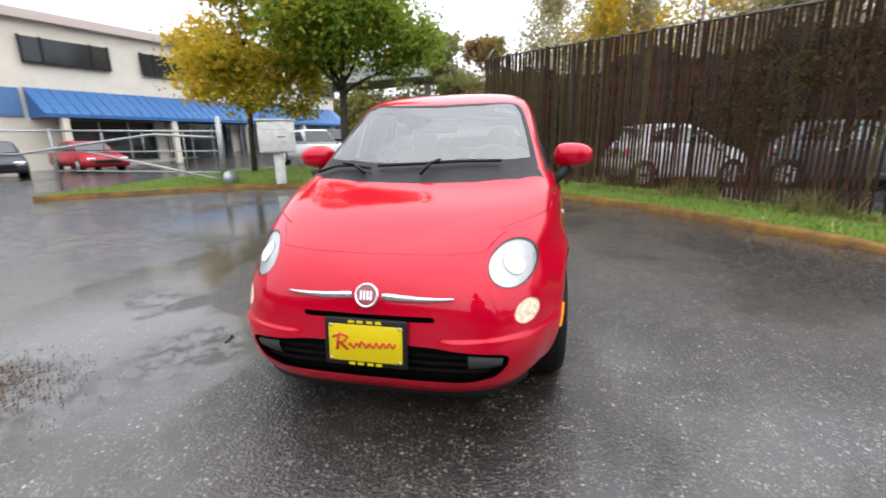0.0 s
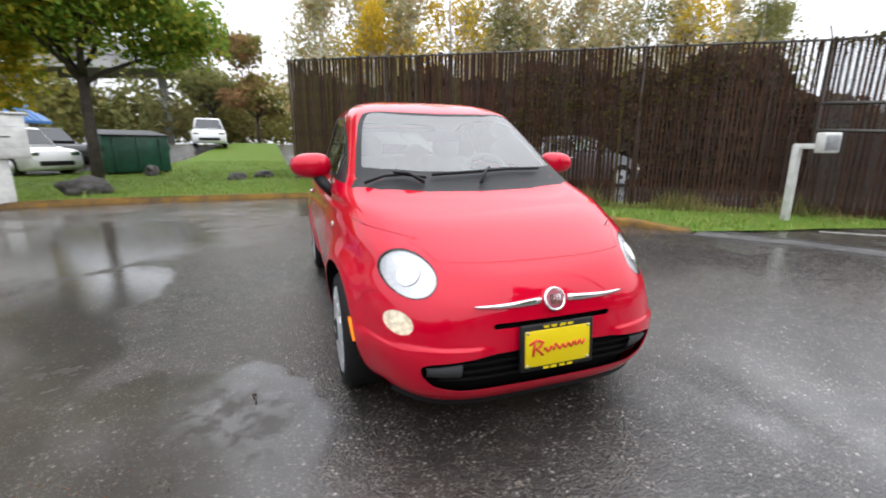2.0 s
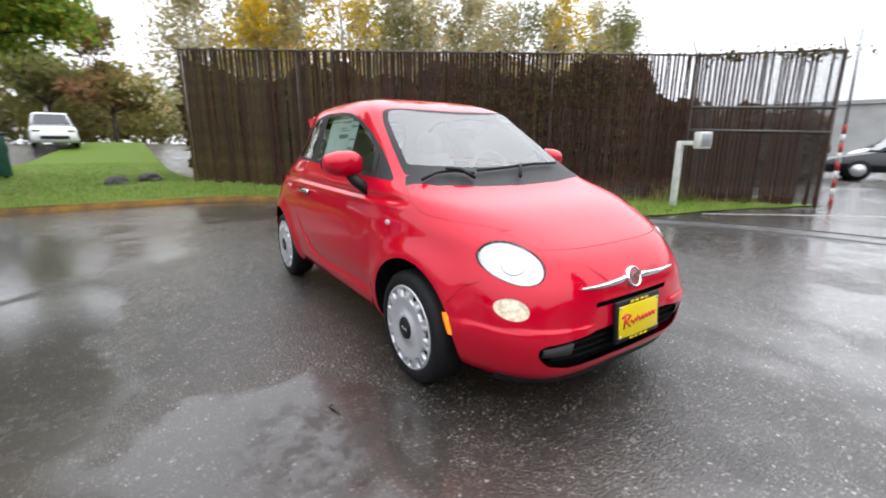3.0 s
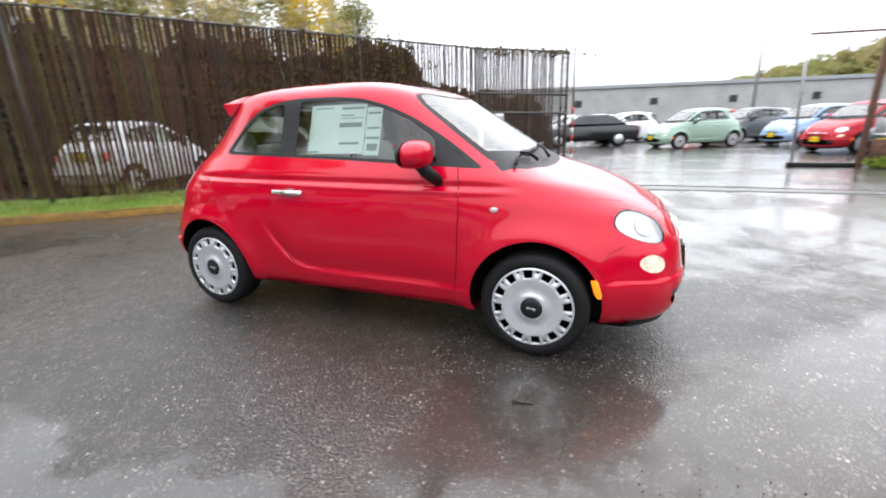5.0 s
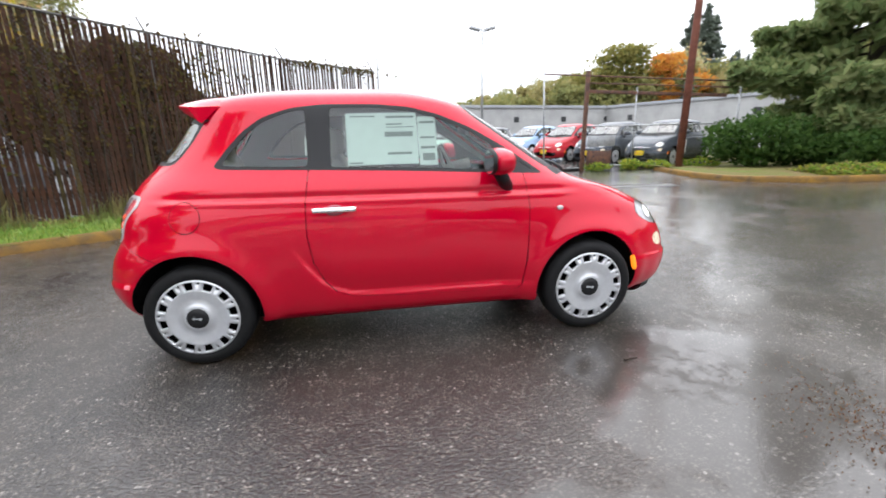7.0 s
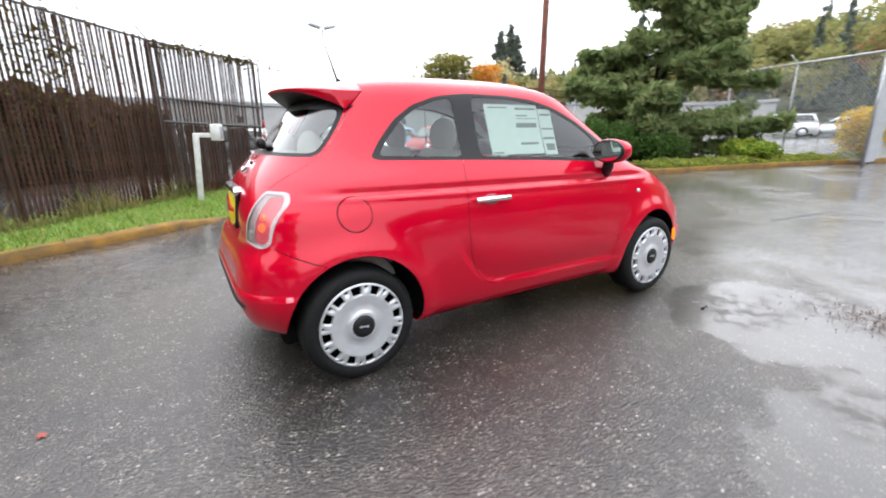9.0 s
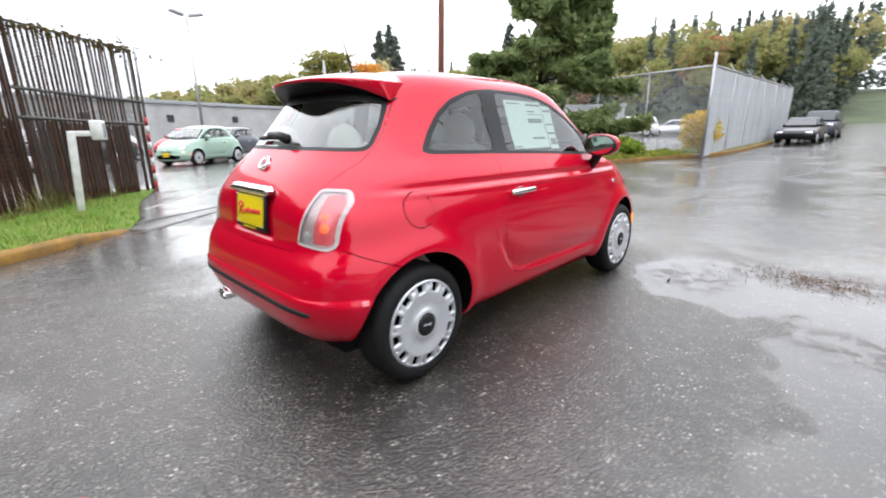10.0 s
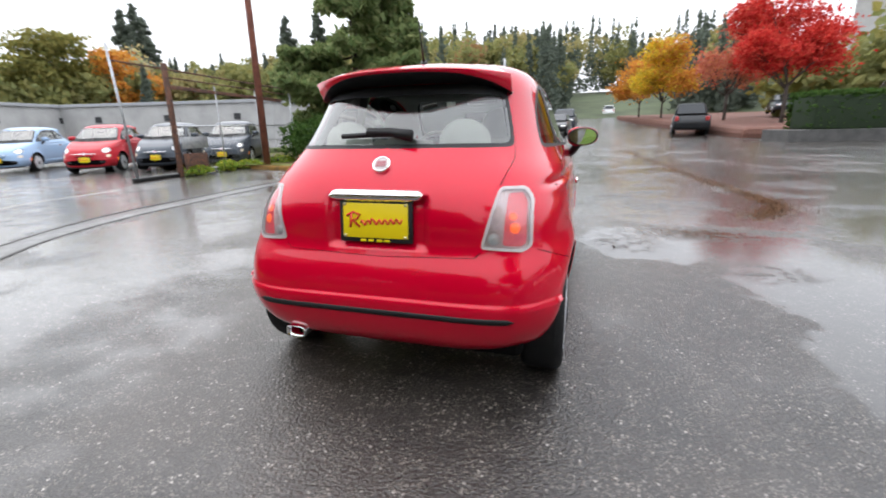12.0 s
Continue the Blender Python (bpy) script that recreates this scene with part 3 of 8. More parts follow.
def body_outlines():
    o = {}
    o["arch_f"], o["arch_r"] = side_(ARCH_F), side_(ARCH_R)
    o["win"], o["gl_door"], o["gl_tri"], o["gl_quart"] = side_(WIN), side_(GL_DOOR), side_(GL_TRI), side_(GL_QUART)
    o["door"] = side_(DOOR + [(0.60, 1.04), (0.0, 1.07), (-0.40, 1.09)])
    o["lamp"], o["lamp_rim"] = front_(LAMP, 0.012), front_(grow(LAMP, 0.0045), 0.012)
    o["fog"] = front_(FOG, 0.012)
    o["slot"], o["grille"] = front_(SLOT, 0.015), front_(GRILLE, 0.015)
    o["tail"], o["tail_rim"] = rear_(TAIL, 0.012), rear_(grow(TAIL, -0.011), 0.012)
    o["tail_red"] = rear_(loop_round([(0.551, 0.93), (0.605, 0.93), (0.628, 0.89), (0.634, 0.735), (0.615, 0.722), (0.541, 0.727)], 0.012), 0.012)
    o["rglass"] = rear_(RGLASS)
    # glass stops low at the top: the black border also paints the spoiler's shadow
    o["rglass_in"] = rear_(loop_round([(-0.02, 1.122), (0.30, 1.122), (0.522, 1.117), (0.490, 1.24), (0.462, 1.325), (0.30, 1.335), (-0.02, 1.338)], 0.03))
    # windscreen and cowl: by plan
    v_ = lambda p, a=0.0, b=0.5: invert(dense(p, 0.02), XY, 0.0, b, 0.5, 0.93) * UVM
    o["wscreen"] = v_(loop_round([(1.055, -0.02), (1.04, 0.30), (0.985, 0.52), (0.90, 0.640), (0.66, 0.592), (0.46, 0.545), (0.385, 0.505), (0.425, 0.30), (0.44, -0.02)], 0.03))
    o["wscreen_in"] = v_(loop_round([(0.96, -0.02), (0.95, 0.30), (0.91, 0.50), (0.85, 0.595), (0.64, 0.555), (0.47, 0.515), (0.41, 0.475), (0.455, 0.30), (0.47, -0.02)], 0.03))
    o["cowl"] = v_([(1.135, -0.02), (1.12, 0.30), (1.065, 0.54), (0.955, 0.672), (0.90, 0.640), (0.985, 0.52), (1.04, 0.30), (1.055, -0.02)])
    # bonnet: its front edge by the nose, its flank by the side
    side = invert(dense([(1.545, 0.822), (1.44, 0.842), (1.30, 0.856), (1.18, 0.868), (1.08, 0.912), (0.965, 0.985)], 0.02, False), XZ, 0.02, 0.5) * UVM
    nose = invert(dense([(-0.02, 0.742), (0.25, 0.745), (0.44, 0.752)], 0.02, False), YZ, 0, 0.36, 0, 0.62) * UVM
    nose[:, 0] = np.maximum(nose[:, 0], -0.02)
    around = invert(dense([(0.475, 0.79), (0.53, 0.818)], 0.02, False), YZ, 0, 0.36, 0.3, 0.62) * UVM
    line = np.vstack([nose, around, side])
    o["bonnet_line"] = line
    cow = invert(dense([(0.955, 0.672), (1.065, 0.54), (1.12, 0.30), (1.135, -0.02)], 0.02, False), XY, 0, 0.5, 0.5, 0.8) * UVM
    o["bonnet"] = np.vstack([line, cow])
    # tailgate and bumper joints
    o["tailgate"] = rear_([(-0.02, 0.664), (0.44, 0.680), (0.465, 0.72), (0.512, 0.952), (0.545, 1.05), (0.535, 1.12), (0.500, 1.27), (0.472, 1.375), (0.455, 1.40), (-0.02, 1.415)])
    o["tg_line"] = invert(dense([(-0.02, 0.664), (0.43, 0.678), (0.455, 0.70)], 0.02, False), YZ, 0.64, 1, 0, 0.9) * UVM
    o["tg_line2"] = invert(dense([(0.514, 0.957), (0.548, 1.05), (0.540, 1.12), (0.503, 1.27), (0.475, 1.375)], 0.02, False), YZ, 0.64, 1, 0, 0.9) * UVM
    o["rb_line"] = invert(dense([(-1.505, 0.705), (-1.44, 0.672), (-1.36, 0.64), (-1.30, 0.617)], 0.02, False), XZ, 0.5, 0.98) * UVM
    o["fb_line"] = invert(dense([(1.585, 0.630), (1.52, 0.60), (1.46, 0.52), (1.43, 0.49)], 0.02, False), XZ, 0.02, 0.5) * UVM
    o["fuel"] = side_(circle(-1.145, 0.842, 0.083, 0.083, 30))
    o["fuel_in"] = side_(circle(-1.145, 0.842, 0.078, 0.078, 30))
    return o


def make_patches():
    o = body_outlines()
    bands = {"b_door": np.vstack([o["door"][:len(dense(DOOR, 0.02, False))]]), "b_bonnet": o["bonnet_line"], "b_tg": o["tg_line"], "b_tg2": o["tg_line2"], "b_rb": o["rb_line"], "b_fb": o["fb_line"]}
    bands = {k: uv_band(v, 0.0018 if k == "b_fb" else 0.0031) for k, v in bands.items()}
    polys = {k: v for k, v in o.items() if v is not None and not k.endswith("_line") and k not in ("tg_line2", "door", "bonnet", "tailgate")}
    polys.update(bands)
    pts, edges = [], []
    for k, p in polys.items():
        n0 = len(pts)
        pts += [Vector((float(a), float(b))) for a, b in p]
        edges += [(n0 + i, n0 + (i + 1) % len(p)) for i in range(len(p))]
    rim = dense([(0, 0), (SU, 0), (SU, SV), (0, SV)], 0.03)
    n0 = len(pts)
    pts += [Vector((float(a), float(b))) for a, b in rim]
    edges += [(n0 + i, n0 + (i + 1) % len(rim)) for i in range(len(rim))]
    allp = np.array([(p.x, p.y) for p in pts])
    step = 0.026
    cell = set(map(tuple, np.floor(allp / (step * 0.55)).astype(int)))
    for j in range(1, int(SV / (step * 0.87))):
        for i in range(1, int(SU / step)):
            p = ((i + 0.5 * (j % 2)) * step, j * step * 0.87)
            if p[0] < SU - 0.01 and p[1] < SV - 0.008 and tuple(np.floor(np.array(p) / (step * 0.55)).astype(int)) not in cell:
                pts.append(Vector(p))
    v, e, f, *_ = mgeo.delaunay_2d_cdt(pts, edges, [], 0, 1e-6)
    uv = np.array([(p.x, p.y) for p in v])
    tri = np.array([t for t in f if len(t) == 3])
    cen = uv[tri].mean(1)
    ok = (cen[:, 0] > 0) & (cen[:, 0] < SU) & (cen[:, 1] > 0) & (cen[:, 1] < SV)
    tri, cen = tri[ok], cen[ok]
    ins = {k: inside(np.array(p), cen) for k, p in list(polys.items()) + [(k, o[k]) for k in ("door", "bonnet", "tailgate")]}
    xyz = sample(GRID, cen / UVM)
    lab = np.full(len(tri), "quarter", dtype=object)
    x, y, z = xyz.T
    lab[(x > 0.73)] = "front_wing"
    lab[(z < 0.335) & (np.abs(x) < 1.0) & (x < 0.73)] = "quarter"
    lab[(x > 1.43) & (z < 0.755)] = "front_bumper"
    rbl = (x < -1.28) & (z < np.interp(x, [-1.505, -1.30], [0.705, 0.617]))
    lab[rbl] = "rear_bumper"
    lab[(z > 1.0) & (ins["wscreen"] == False) & (lab == "front_wing")] = "quarter"
    lab[(z > 1.02) & (lab == "quarter")] = "roof"
    lab[ins["door"]] = "door"
    lab[ins["bonnet"]] = "bonnet"
    lab[ins["tailgate"]] = "tailgate"
    lab[ins["win"]] = "window_trim"
    for k in ("gl_door", "gl_tri", "gl_quart"):
        lab[ins[k]] = k
    lab[ins["cowl"]] = "cowl"
    lab[ins["wscreen"]] = "screen_border"
    lab[ins["wscreen_in"]] = "windscreen"
    lab[ins["rglass"]] = "rear_border"
    lab[ins["rglass_in"]] = "rear_glass"
    lab[ins["tail"]] = "tail_rim"
    lab[ins["tail_rim"]] = "tail_clear"
    lab[ins["tail_red"]] = "tail_lens"
    lab[ins["fog"]] = "fog_lens"
    lab[ins["fuel"]] = "fuel_gap"
    lab[ins["fuel_in"]] = "fuel_flap"
    for k in bands:
        keep = np.isin(lab, ("window_trim", "gl_door", "gl_tri", "gl_quart", "tail_rim", "tail_clear", "tail_lens", "rear_border", "rear_glass", "cowl", "screen_border"))
        lab[ins[k] & ~keep] = "gap"
    lab[ins["lamp_rim"]] = "lamp_rim"
    lab[ins["lamp"]] = "lamp_lens"
    lab[ins["slot"]] = "slot_hole"
    lab[ins["grille"]] = "grille_hole"
    lab[ins["arch_f"] | ins["arch_r"]] = "arch_hole"
    return uv, tri, lab


UVS, TRIS, LABS = make_patches()
XYZ, NRM = sample(GRID, UVS / UVM), sample(NORM, UVS / UVM)
NRM /= np.linalg.norm(NRM, axis=1, keepdims=True)
XYZ[np.abs(UVS[:, 0]) < 1e-6, 1] = 0
XYZ[np.abs(UVS[:, 0] - SU) < 1e-6, 1] = 0


def patch_mesh(name, labels, side, push=0.0, flip=False, thick=0.0):
    """One panel of the body from its labels; side -1 is the car's right, 1 its left, 0 both."""
    sel = TRIS[np.isin(LABS, labels)]
    used = np.unique(sel)
    remap = {k: i for i, k in enumerate(used)}
    P, N = XYZ[used] + NRM[used] * push, NRM[used]
    F = [tuple(remap[k] for k in t) for t in sel]
    verts, norms, faces = [], [], []
    for s in ((side,) if side else (1, -1)):
        k0 = len(verts)
        verts += [(p[0], p[1] * s, p[2]) for p in P]
        norms += [(n[0], n[1] * s, n[2]) for n in N]
        faces += [tuple(k0 + k for k in (t if s < 0 else t[::-1])) for t in F]
    me = bpy.data.meshes.new(name)
    me.from_pydata(verts, [], faces)
    # faces look outward
    c = np.array([np.cross(np.subtract(verts[f[1]], verts[f[0]]), np.subtract(verts[f[2]], verts[f[0]])) @ np.array(norms[f[0]]) for f in faces[:200]]) if faces else np.array([1])
    if (c < 0).sum() > len(c) / 2:
        me.flip_normals()
    me.shade_smooth()
    me.normals_split_custom_set_from_vertices([tuple(n) for n in norms])
    if thick:
        rim_edges(me, verts, norms, thick)
    return me


def rim_edges(me, verts, norms, thick):
    """Turns the panel's edges in by thick, so that it reads as sheet metal."""
    bm = bmesh.new()
    bm.from_mesh(me)
    bm.verts.ensure_lookup_table()
    cus = {i: n for i, n in enumerate(norms)}
    es = [e for e in bm.edges if e.is_boundary and not all(abs(v.co.y) < 1e-4 for v in e.verts)]
    nv = {}
    for e in es:
        for v in e.verts:
            if v.index not in nv:
                nv[v.index] = bm.verts.new(v.co - Vector(cus[v.index]) * thick)
    old = [[v.index for v in e.verts] for e in es]
    bm.verts.ensure_lookup_table()
    for e, (a, b) in zip(es, old):
        f = e.link_faces[0]
        order = [v.index for v in f.verts]
        if order[(order.index(a) + 1) % 3] == b:
            a, b = b, a
        bm.faces.new((bm.verts[a], bm.verts[b], nv[b], nv[a]))
    out = bpy.data.meshes.new("rim")
    n_old = len(norms)
    extra = len(nv)
    allnorm = list(norms) + [norms[i] for i in nv]
    bm.to_mesh(me)
    bm.free()
    bpy.data.meshes.remove(out)
    me.shade_smooth()
    me.normals_split_custom_set_from_vertices([tuple(n) for n in allnorm])


def panel(name, labels, side, material, parent, label="", push=0.0, thick=0.0):
    me = patch_mesh(name, labels, side, push, thick=thick)
    me.materials.append(material)
    ob = new(name, me)
    ob.parent = parent
    if label:
        ob["label"] = label
    return ob

M_GLASS = bpy.data.materials.new("car_glass")


def glass_material(m, tint, rough=0.0, ior=1.5, gain=1.5):
    """A thin pane: clear with a tint, and the mirror-like gloss of glass."""
    m.use_nodes = True
    n, l = m.node_tree.nodes, m.node_tree.links
    for q in list(n):
        n.remove(q)
    out = n.new("ShaderNodeOutputMaterial")
    tr = n.new("ShaderNodeBsdfTransparent")
    tr.inputs[0].default_value = (*tint, 1)
    gl = n.new("ShaderNodeBsdfGlossy")
    gl.inputs["Roughness"].default_value = rough
    fr = n.new("ShaderNodeFresnel")
    fr.inputs[0].default_value = ior
    ad = n.new("ShaderNodeMath")
    ad.operation = "MULTIPLY"
    ad.inputs[1].default_value = gain
    ad.use_clamp = True
    l.new(fr.outputs[0], ad.inputs[0])
    mx = n.new("ShaderNodeMixShader")
    l.new(ad.outputs[0], mx.inputs[0])
    l.new(tr.outputs[0], mx.inputs[1])
    l.new(gl.outputs[0], mx.inputs[2])
    l.new(mx.outputs[0], out.inputs[0])


glass_material(M_GLASS, (0.72, 0.78, 0.76))
M_SCREEN = bpy.data.materials.new("windscreen_glass")
glass_material(M_SCREEN, (0.52, 0.59, 0.58), ior=2.2, gain=1.15)
M_BACKGLASS = bpy.data.materials.new("rear_glass")
glass_material(M_BACKGLASS, (0.70, 0.77, 0.75), ior=1.65, gain=1.6)
M_LENS = bpy.data.materials.new("lamp_lens")
glass_material(M_LENS, (0.95, 0.95, 0.95))
M_REDLENS = bpy.data.materials.new("red_lens")
glass_material(M_REDLENS, (0.9, 0.12, 0.13))

CAR_POSE = pose(-0.828, 3.383, 0, 0, 0, -88.6)


def lathe(bm, prof, n=48, axis="Y"):
    """Turns the profile (radius, depth) round the y axis."""
    rings = []
    for r, d in prof:
        rings.append([bm.verts.new((r * math.cos(a), d, r * math.sin(a))) for a in [2 * math.pi * i / n for i in range(n)]])
    for a, b in zip(rings, rings[1:]):
        for i in range(n):
            bm.faces.new((a[i], a[(i + 1) % n], b[(i + 1) % n], b[i]))
    return rings


def wheel(parent, x, side):
    """Tyre, pressed-steel cover with square holes, cap. Outward is -y before the side turns it."""
    w = new("wheel")
    w.parent = parent
    w.matrix_basis = pose(x, side * 0.695, HUB_Z, 0, 0, 180 if side > 0 else 0)
    bm = bmesh.new()
    R = TYRE_R
    lathe(bm, [(0.21, 0.09), (0.235, 0.10), (0.27, 0.095), (R - 0.006, 0.075), (R, 0.055), (R, -0.055), (R - 0.006, -0.075), (0.268, -0.092), (0.245, -0.098), (0.222, -0.094), (0.214, -0.086)], 64)
    t = part("tyre", bm, M_RUBBER, w, "black tyre, wet")
    bm = bmesh.new()
    lathe(bm, [(0.218, -0.080), (0.218, -0.02), (0.10, -0.02), (0.02, -0.02)], 48)
    part("rim", bm, M_LINER, w)
    # cover: polar grid, holes left out
    bm = bmesh.new()
    n = 144
    rad = [(0.221, -0.084), (0.217, -0.094), (0.211, -0.0965), (0.207, -0.097), (0.191, -0.099), (0.162, -0.1005), (0.158, -0.101), (0.150, -0.1005), (0.115, -0.094), (0.088, -0.093), (0.075, -0.100), (0.068, -0.104), (0.058, -0.104)]
    ring = [[bm.verts.new((r * math.cos(a), d, r * math.sin(a))) for a in [2 * math.pi * i / n for i in range(n)]] for r, d in rad]
    rim_v = {}
    # twelve square holes, with a shorter one between each two
    for k in range(len(rad) - 1):
        for i in range(n):
            if (k in (3, 4) and i % 12 < 6) or (k == 3 and i % 12 in (8, 9)):
                continue
            bm.faces.new((ring[k][i], ring[k][(i + 1) % n], ring[k + 1][(i + 1) % n], ring[k + 1][i]))
    for e in [e for e in bm.edges if e.is_boundary and 0.15 < e.verts[0].co.xz.length < 0.209 and 0.15 < e.verts[1].co.xz.length < 0.209]:
        a, b = e.verts
        for v in (a, b):
            if v not in rim_v:
                rim_v[v] = bm.verts.new(v.co + Vector((0, 0.022, 0)))
        bm.faces.new((a, b, rim_v[b], rim_v[a]))
    bmesh.ops.recalc_face_normals(bm, faces=bm.faces)
    part("wheel_cover", bm, M_SILVER, w, "silver plastic wheel cover with square holes")
    bm = bmesh.new()
    rings = lathe(bm, [(0.058, -0.102), (0.055, -0.109), (0.030, -0.111)], 32)
    bm.faces.new(rings[-1])
    bmesh.ops.recalc_face_normals(bm, faces=bm.faces)
    part("centre_cap", bm, M_BLACK, w, "black centre cap with a small silver mark")
    bm = bmesh.new()
    box(bm, -0.024, 0.024, -0.1128, -0.1105, -0.003, 0.004, 0.0)
    box(bm, -0.022, -0.012, -0.1128, -0.1105, 0.004, 0.009, 0.0)
    box(bm, 0.010, 0.022, -0.1128, -0.1105, -0.009, -0.003, 0.0)
    part("cap_mark", bm, M_SILVER, w, smooth=False)
    return w



M_CREAMLAMP = mat("cream_lamp", (0.85, 0.74, 0.56), 0.25, spec=0.7, emit=((1.0, 0.78, 0.52), 0.10), vary=0.5, scale=45)
M_AMBER = mat("amber_lamp", (0.85, 0.20, 0.01), 0.25, emit=((1.0, 0.22, 0.01), 0.5))
M_BULB = mat("lit_bulb", (1, 1, 1), 0.3, emit=((1.0, 0.97, 0.9), 2.2))
M_REDBULB = mat("lit_tail_bulb", (0.85, 0.10, 0.05), 0.3, emit=((1.0, 0.20, 0.06), 0.45))
M_CLEARBACK = mat("clear_lamp_back", (0.80, 0.66, 0.67), 0.25, spec=0.7, vary=0.2, scale=70)
M_REDBACK = mat("red_lamp_back", (0.78, 0.15, 0.19), 0.25, spec=0.7, emit=((1.0, 0.14, 0.16), 0.10), vary=0.35, scale=90)
M_LAMPWHITE = mat("pale_lamp_plastic", (0.46, 0.41, 0.41), 0.18, spec=0.7, vary=0.12, scale=50)
M_REFLECT = mat("lamp_reflector", (0.84, 0.85, 0.87), 0.3, 0.35, vary=0.2, scale=60)
M_IVORY = mat("ivory_upholstery", (0.55, 0.53, 0.48), 0.7, vary=0.12, scale=12, bump=0.2, bscale=120)
M_HEADLINER = mat("grey_headliner", (0.42, 0.42, 0.41), 0.9)
M_DASH = mat("dash_plastic", (0.20, 0.20, 0.20), 0.6, vary=0.2, scale=20)
M_PAPER = mat("window_label_paper", (0.66, 0.76, 0.70), 0.6, vary=0.06, scale=20)
M_INK = mat("grey_ink", (0.20, 0.24, 0.22), 0.7)
M_PLATERED = mat("plate_red", (0.60, 0.02, 0.02), 0.5)
M_BADGE = mat("badge_enamel", (0.30, 0.08, 0.10), 0.25, 0.3)
M_DKGREY = mat("dark_grey_plastic", (0.035, 0.036, 0.038), 0.55, spec=0.3)
M_MIRROR = mat("mirror_glass", (0.8, 0.82, 0.84), 0.02, 1.0)


def on_side(x, z, out=0.0, s=1):
    uv = invert([(x, z)], XZ, 0.02, 0.98)
    p, n = sample(GRID, uv)[0], sample(NORM, uv)[0]
    q = p + n / np.linalg.norm(n) * out
    return Vector((q[0], q[1] * s, q[2])), Vector((n[0], n[1] * s, n[2])).normalized()


def on_front(y, z, out=0.0):
    uv = invert([(abs(y), z)], YZ, 0.0, 0.36, 0.0, 0.62)
    p, n = sample(GRID, uv)[0], sample(NORM, uv)[0]
    s = 1 if y >= 0 else -1
    q = p + n * out
    return Vector((q[0], q[1] * s, q[2])), Vector((n[0], n[1] * s, n[2])).normalized()


def on_rear(y, z, out=0.0):
    uv = invert([(abs(y), z)], YZ, 0.64, 1.0, 0.0, 0.92)
    p, n = sample(GRID, uv)[0], sample(NORM, uv)[0]
    s = 1 if y >= 0 else -1
    q = p + n * out
    return Vector((q[0], q[1] * s, q[2])), Vector((n[0], n[1] * s, n[2])).normalized()


def on_top(x, y, out=0.0, vlo=0.5, vhi=0.93):
    uv = invert([(x, abs(y))], XY, 0.0, 1.0, vlo, vhi)
    p, n = sample(GRID, uv)[0], sample(NORM, uv)[0]
    s = 1 if y >= 0 else -1
    q = p + n * out
    return Vector((q[0], q[1] * s, q[2])), Vector((n[0], n[1] * s, n[2])).normalized()


def facing(p, n):
    """A pose at p whose local -y looks along n and whose z is up."""
    up = Vector((0, 0, 1))
    y = -n.normalized()
    x = y.cross(up).normalized()
    z = x.cross(y)
    m = Matrix((x, y, z)).transposed().to_4x4()
    m.translation = p
    return m


def strip(bm, rows, close=False):
    g = [[bm.verts.new(p) for p in r] for r in rows]
    n = len(g[0])
    for a, b in zip(g, g[1:]):
        for i in range(n if close else n - 1):
            bm.faces.new((a[i], a[(i + 1) % n], b[(i + 1) % n], b[i]))
    if close:
        bm.faces.new(g[0][::-1])
        bm.faces.new(g[-1])
    bmesh.ops.recalc_face_normals(bm, faces=bm.faces)


def number_plate(parent, m, name):
    """Yellow dealer plate in a black frame; its script is drawn as plain red strokes."""
    t = new(name)
    t.parent = parent
    t.matrix_basis = m
    t["label"] = "yellow plate with red script strokes in a black frame"
    bm = bmesh.new()
    box(bm, -0.168, 0.168, -0.012, 0.006, -0.095, 0.095, 0.005)
    part("plate_frame", bm, M_BLACK, t)
    bm = bmesh.new()
    box(bm, -0.150, 0.150, -0.0145, -0.010, -0.076, 0.072, 0.002)
    part("plate", bm, M_YELLOW, t)
    bm = bmesh.new()
    tube(bm, [(-0.115, -0.0152, -0.032), (-0.108, -0.0152, 0.030)], 0.0055, 5)
    tube(bm, [(-0.132, -0.0152, 0.018), (-0.10, -0.0152, 0.034), (-0.070, -0.0152, 0.022), (-0.085, -0.0152, 0.004), (-0.105, -0.0152, 0.0), (-0.070, -0.0152, -0.030)], 0.0055, 5)
    pts = []
    for i in range(40):
        k = i / 39
        pts.append((-0.066 + k * 0.190, -0.0152, -0.012 + k * 0.012 + 0.011 * math.sin(i * 1.15) + (0.018 if i in (10, 11) else 0)))
    tube(bm, pts, 0.0042, 5)
    part("script_line", bm, M_PLATERED, t, "red script strokes")
    for zz in (-0.086, 0.084):
        for xx in (-0.055, -0.02, 0.02, 0.055):
            bm = bmesh.new()
            box(bm, xx - 0.012, xx + 0.012, -0.0145, -0.011, zz - 0.005, zz + 0.005)
            part("frame_mark", bm, M_YELLOW, t, smooth=False)
        for xx in (-0.14, 0.14):
            bm = bmesh.new()
            tube(bm, [(xx, -0.018, zz * 0.8), (xx, -0.009, zz * 0.8)], 0.007, 10)
            part("screw", bm, M_GALVSCREW, t)
    return t


M_GALVSCREW = mat("screw_zinc", (0.5, 0.45, 0.3), 0.4, 0.8)


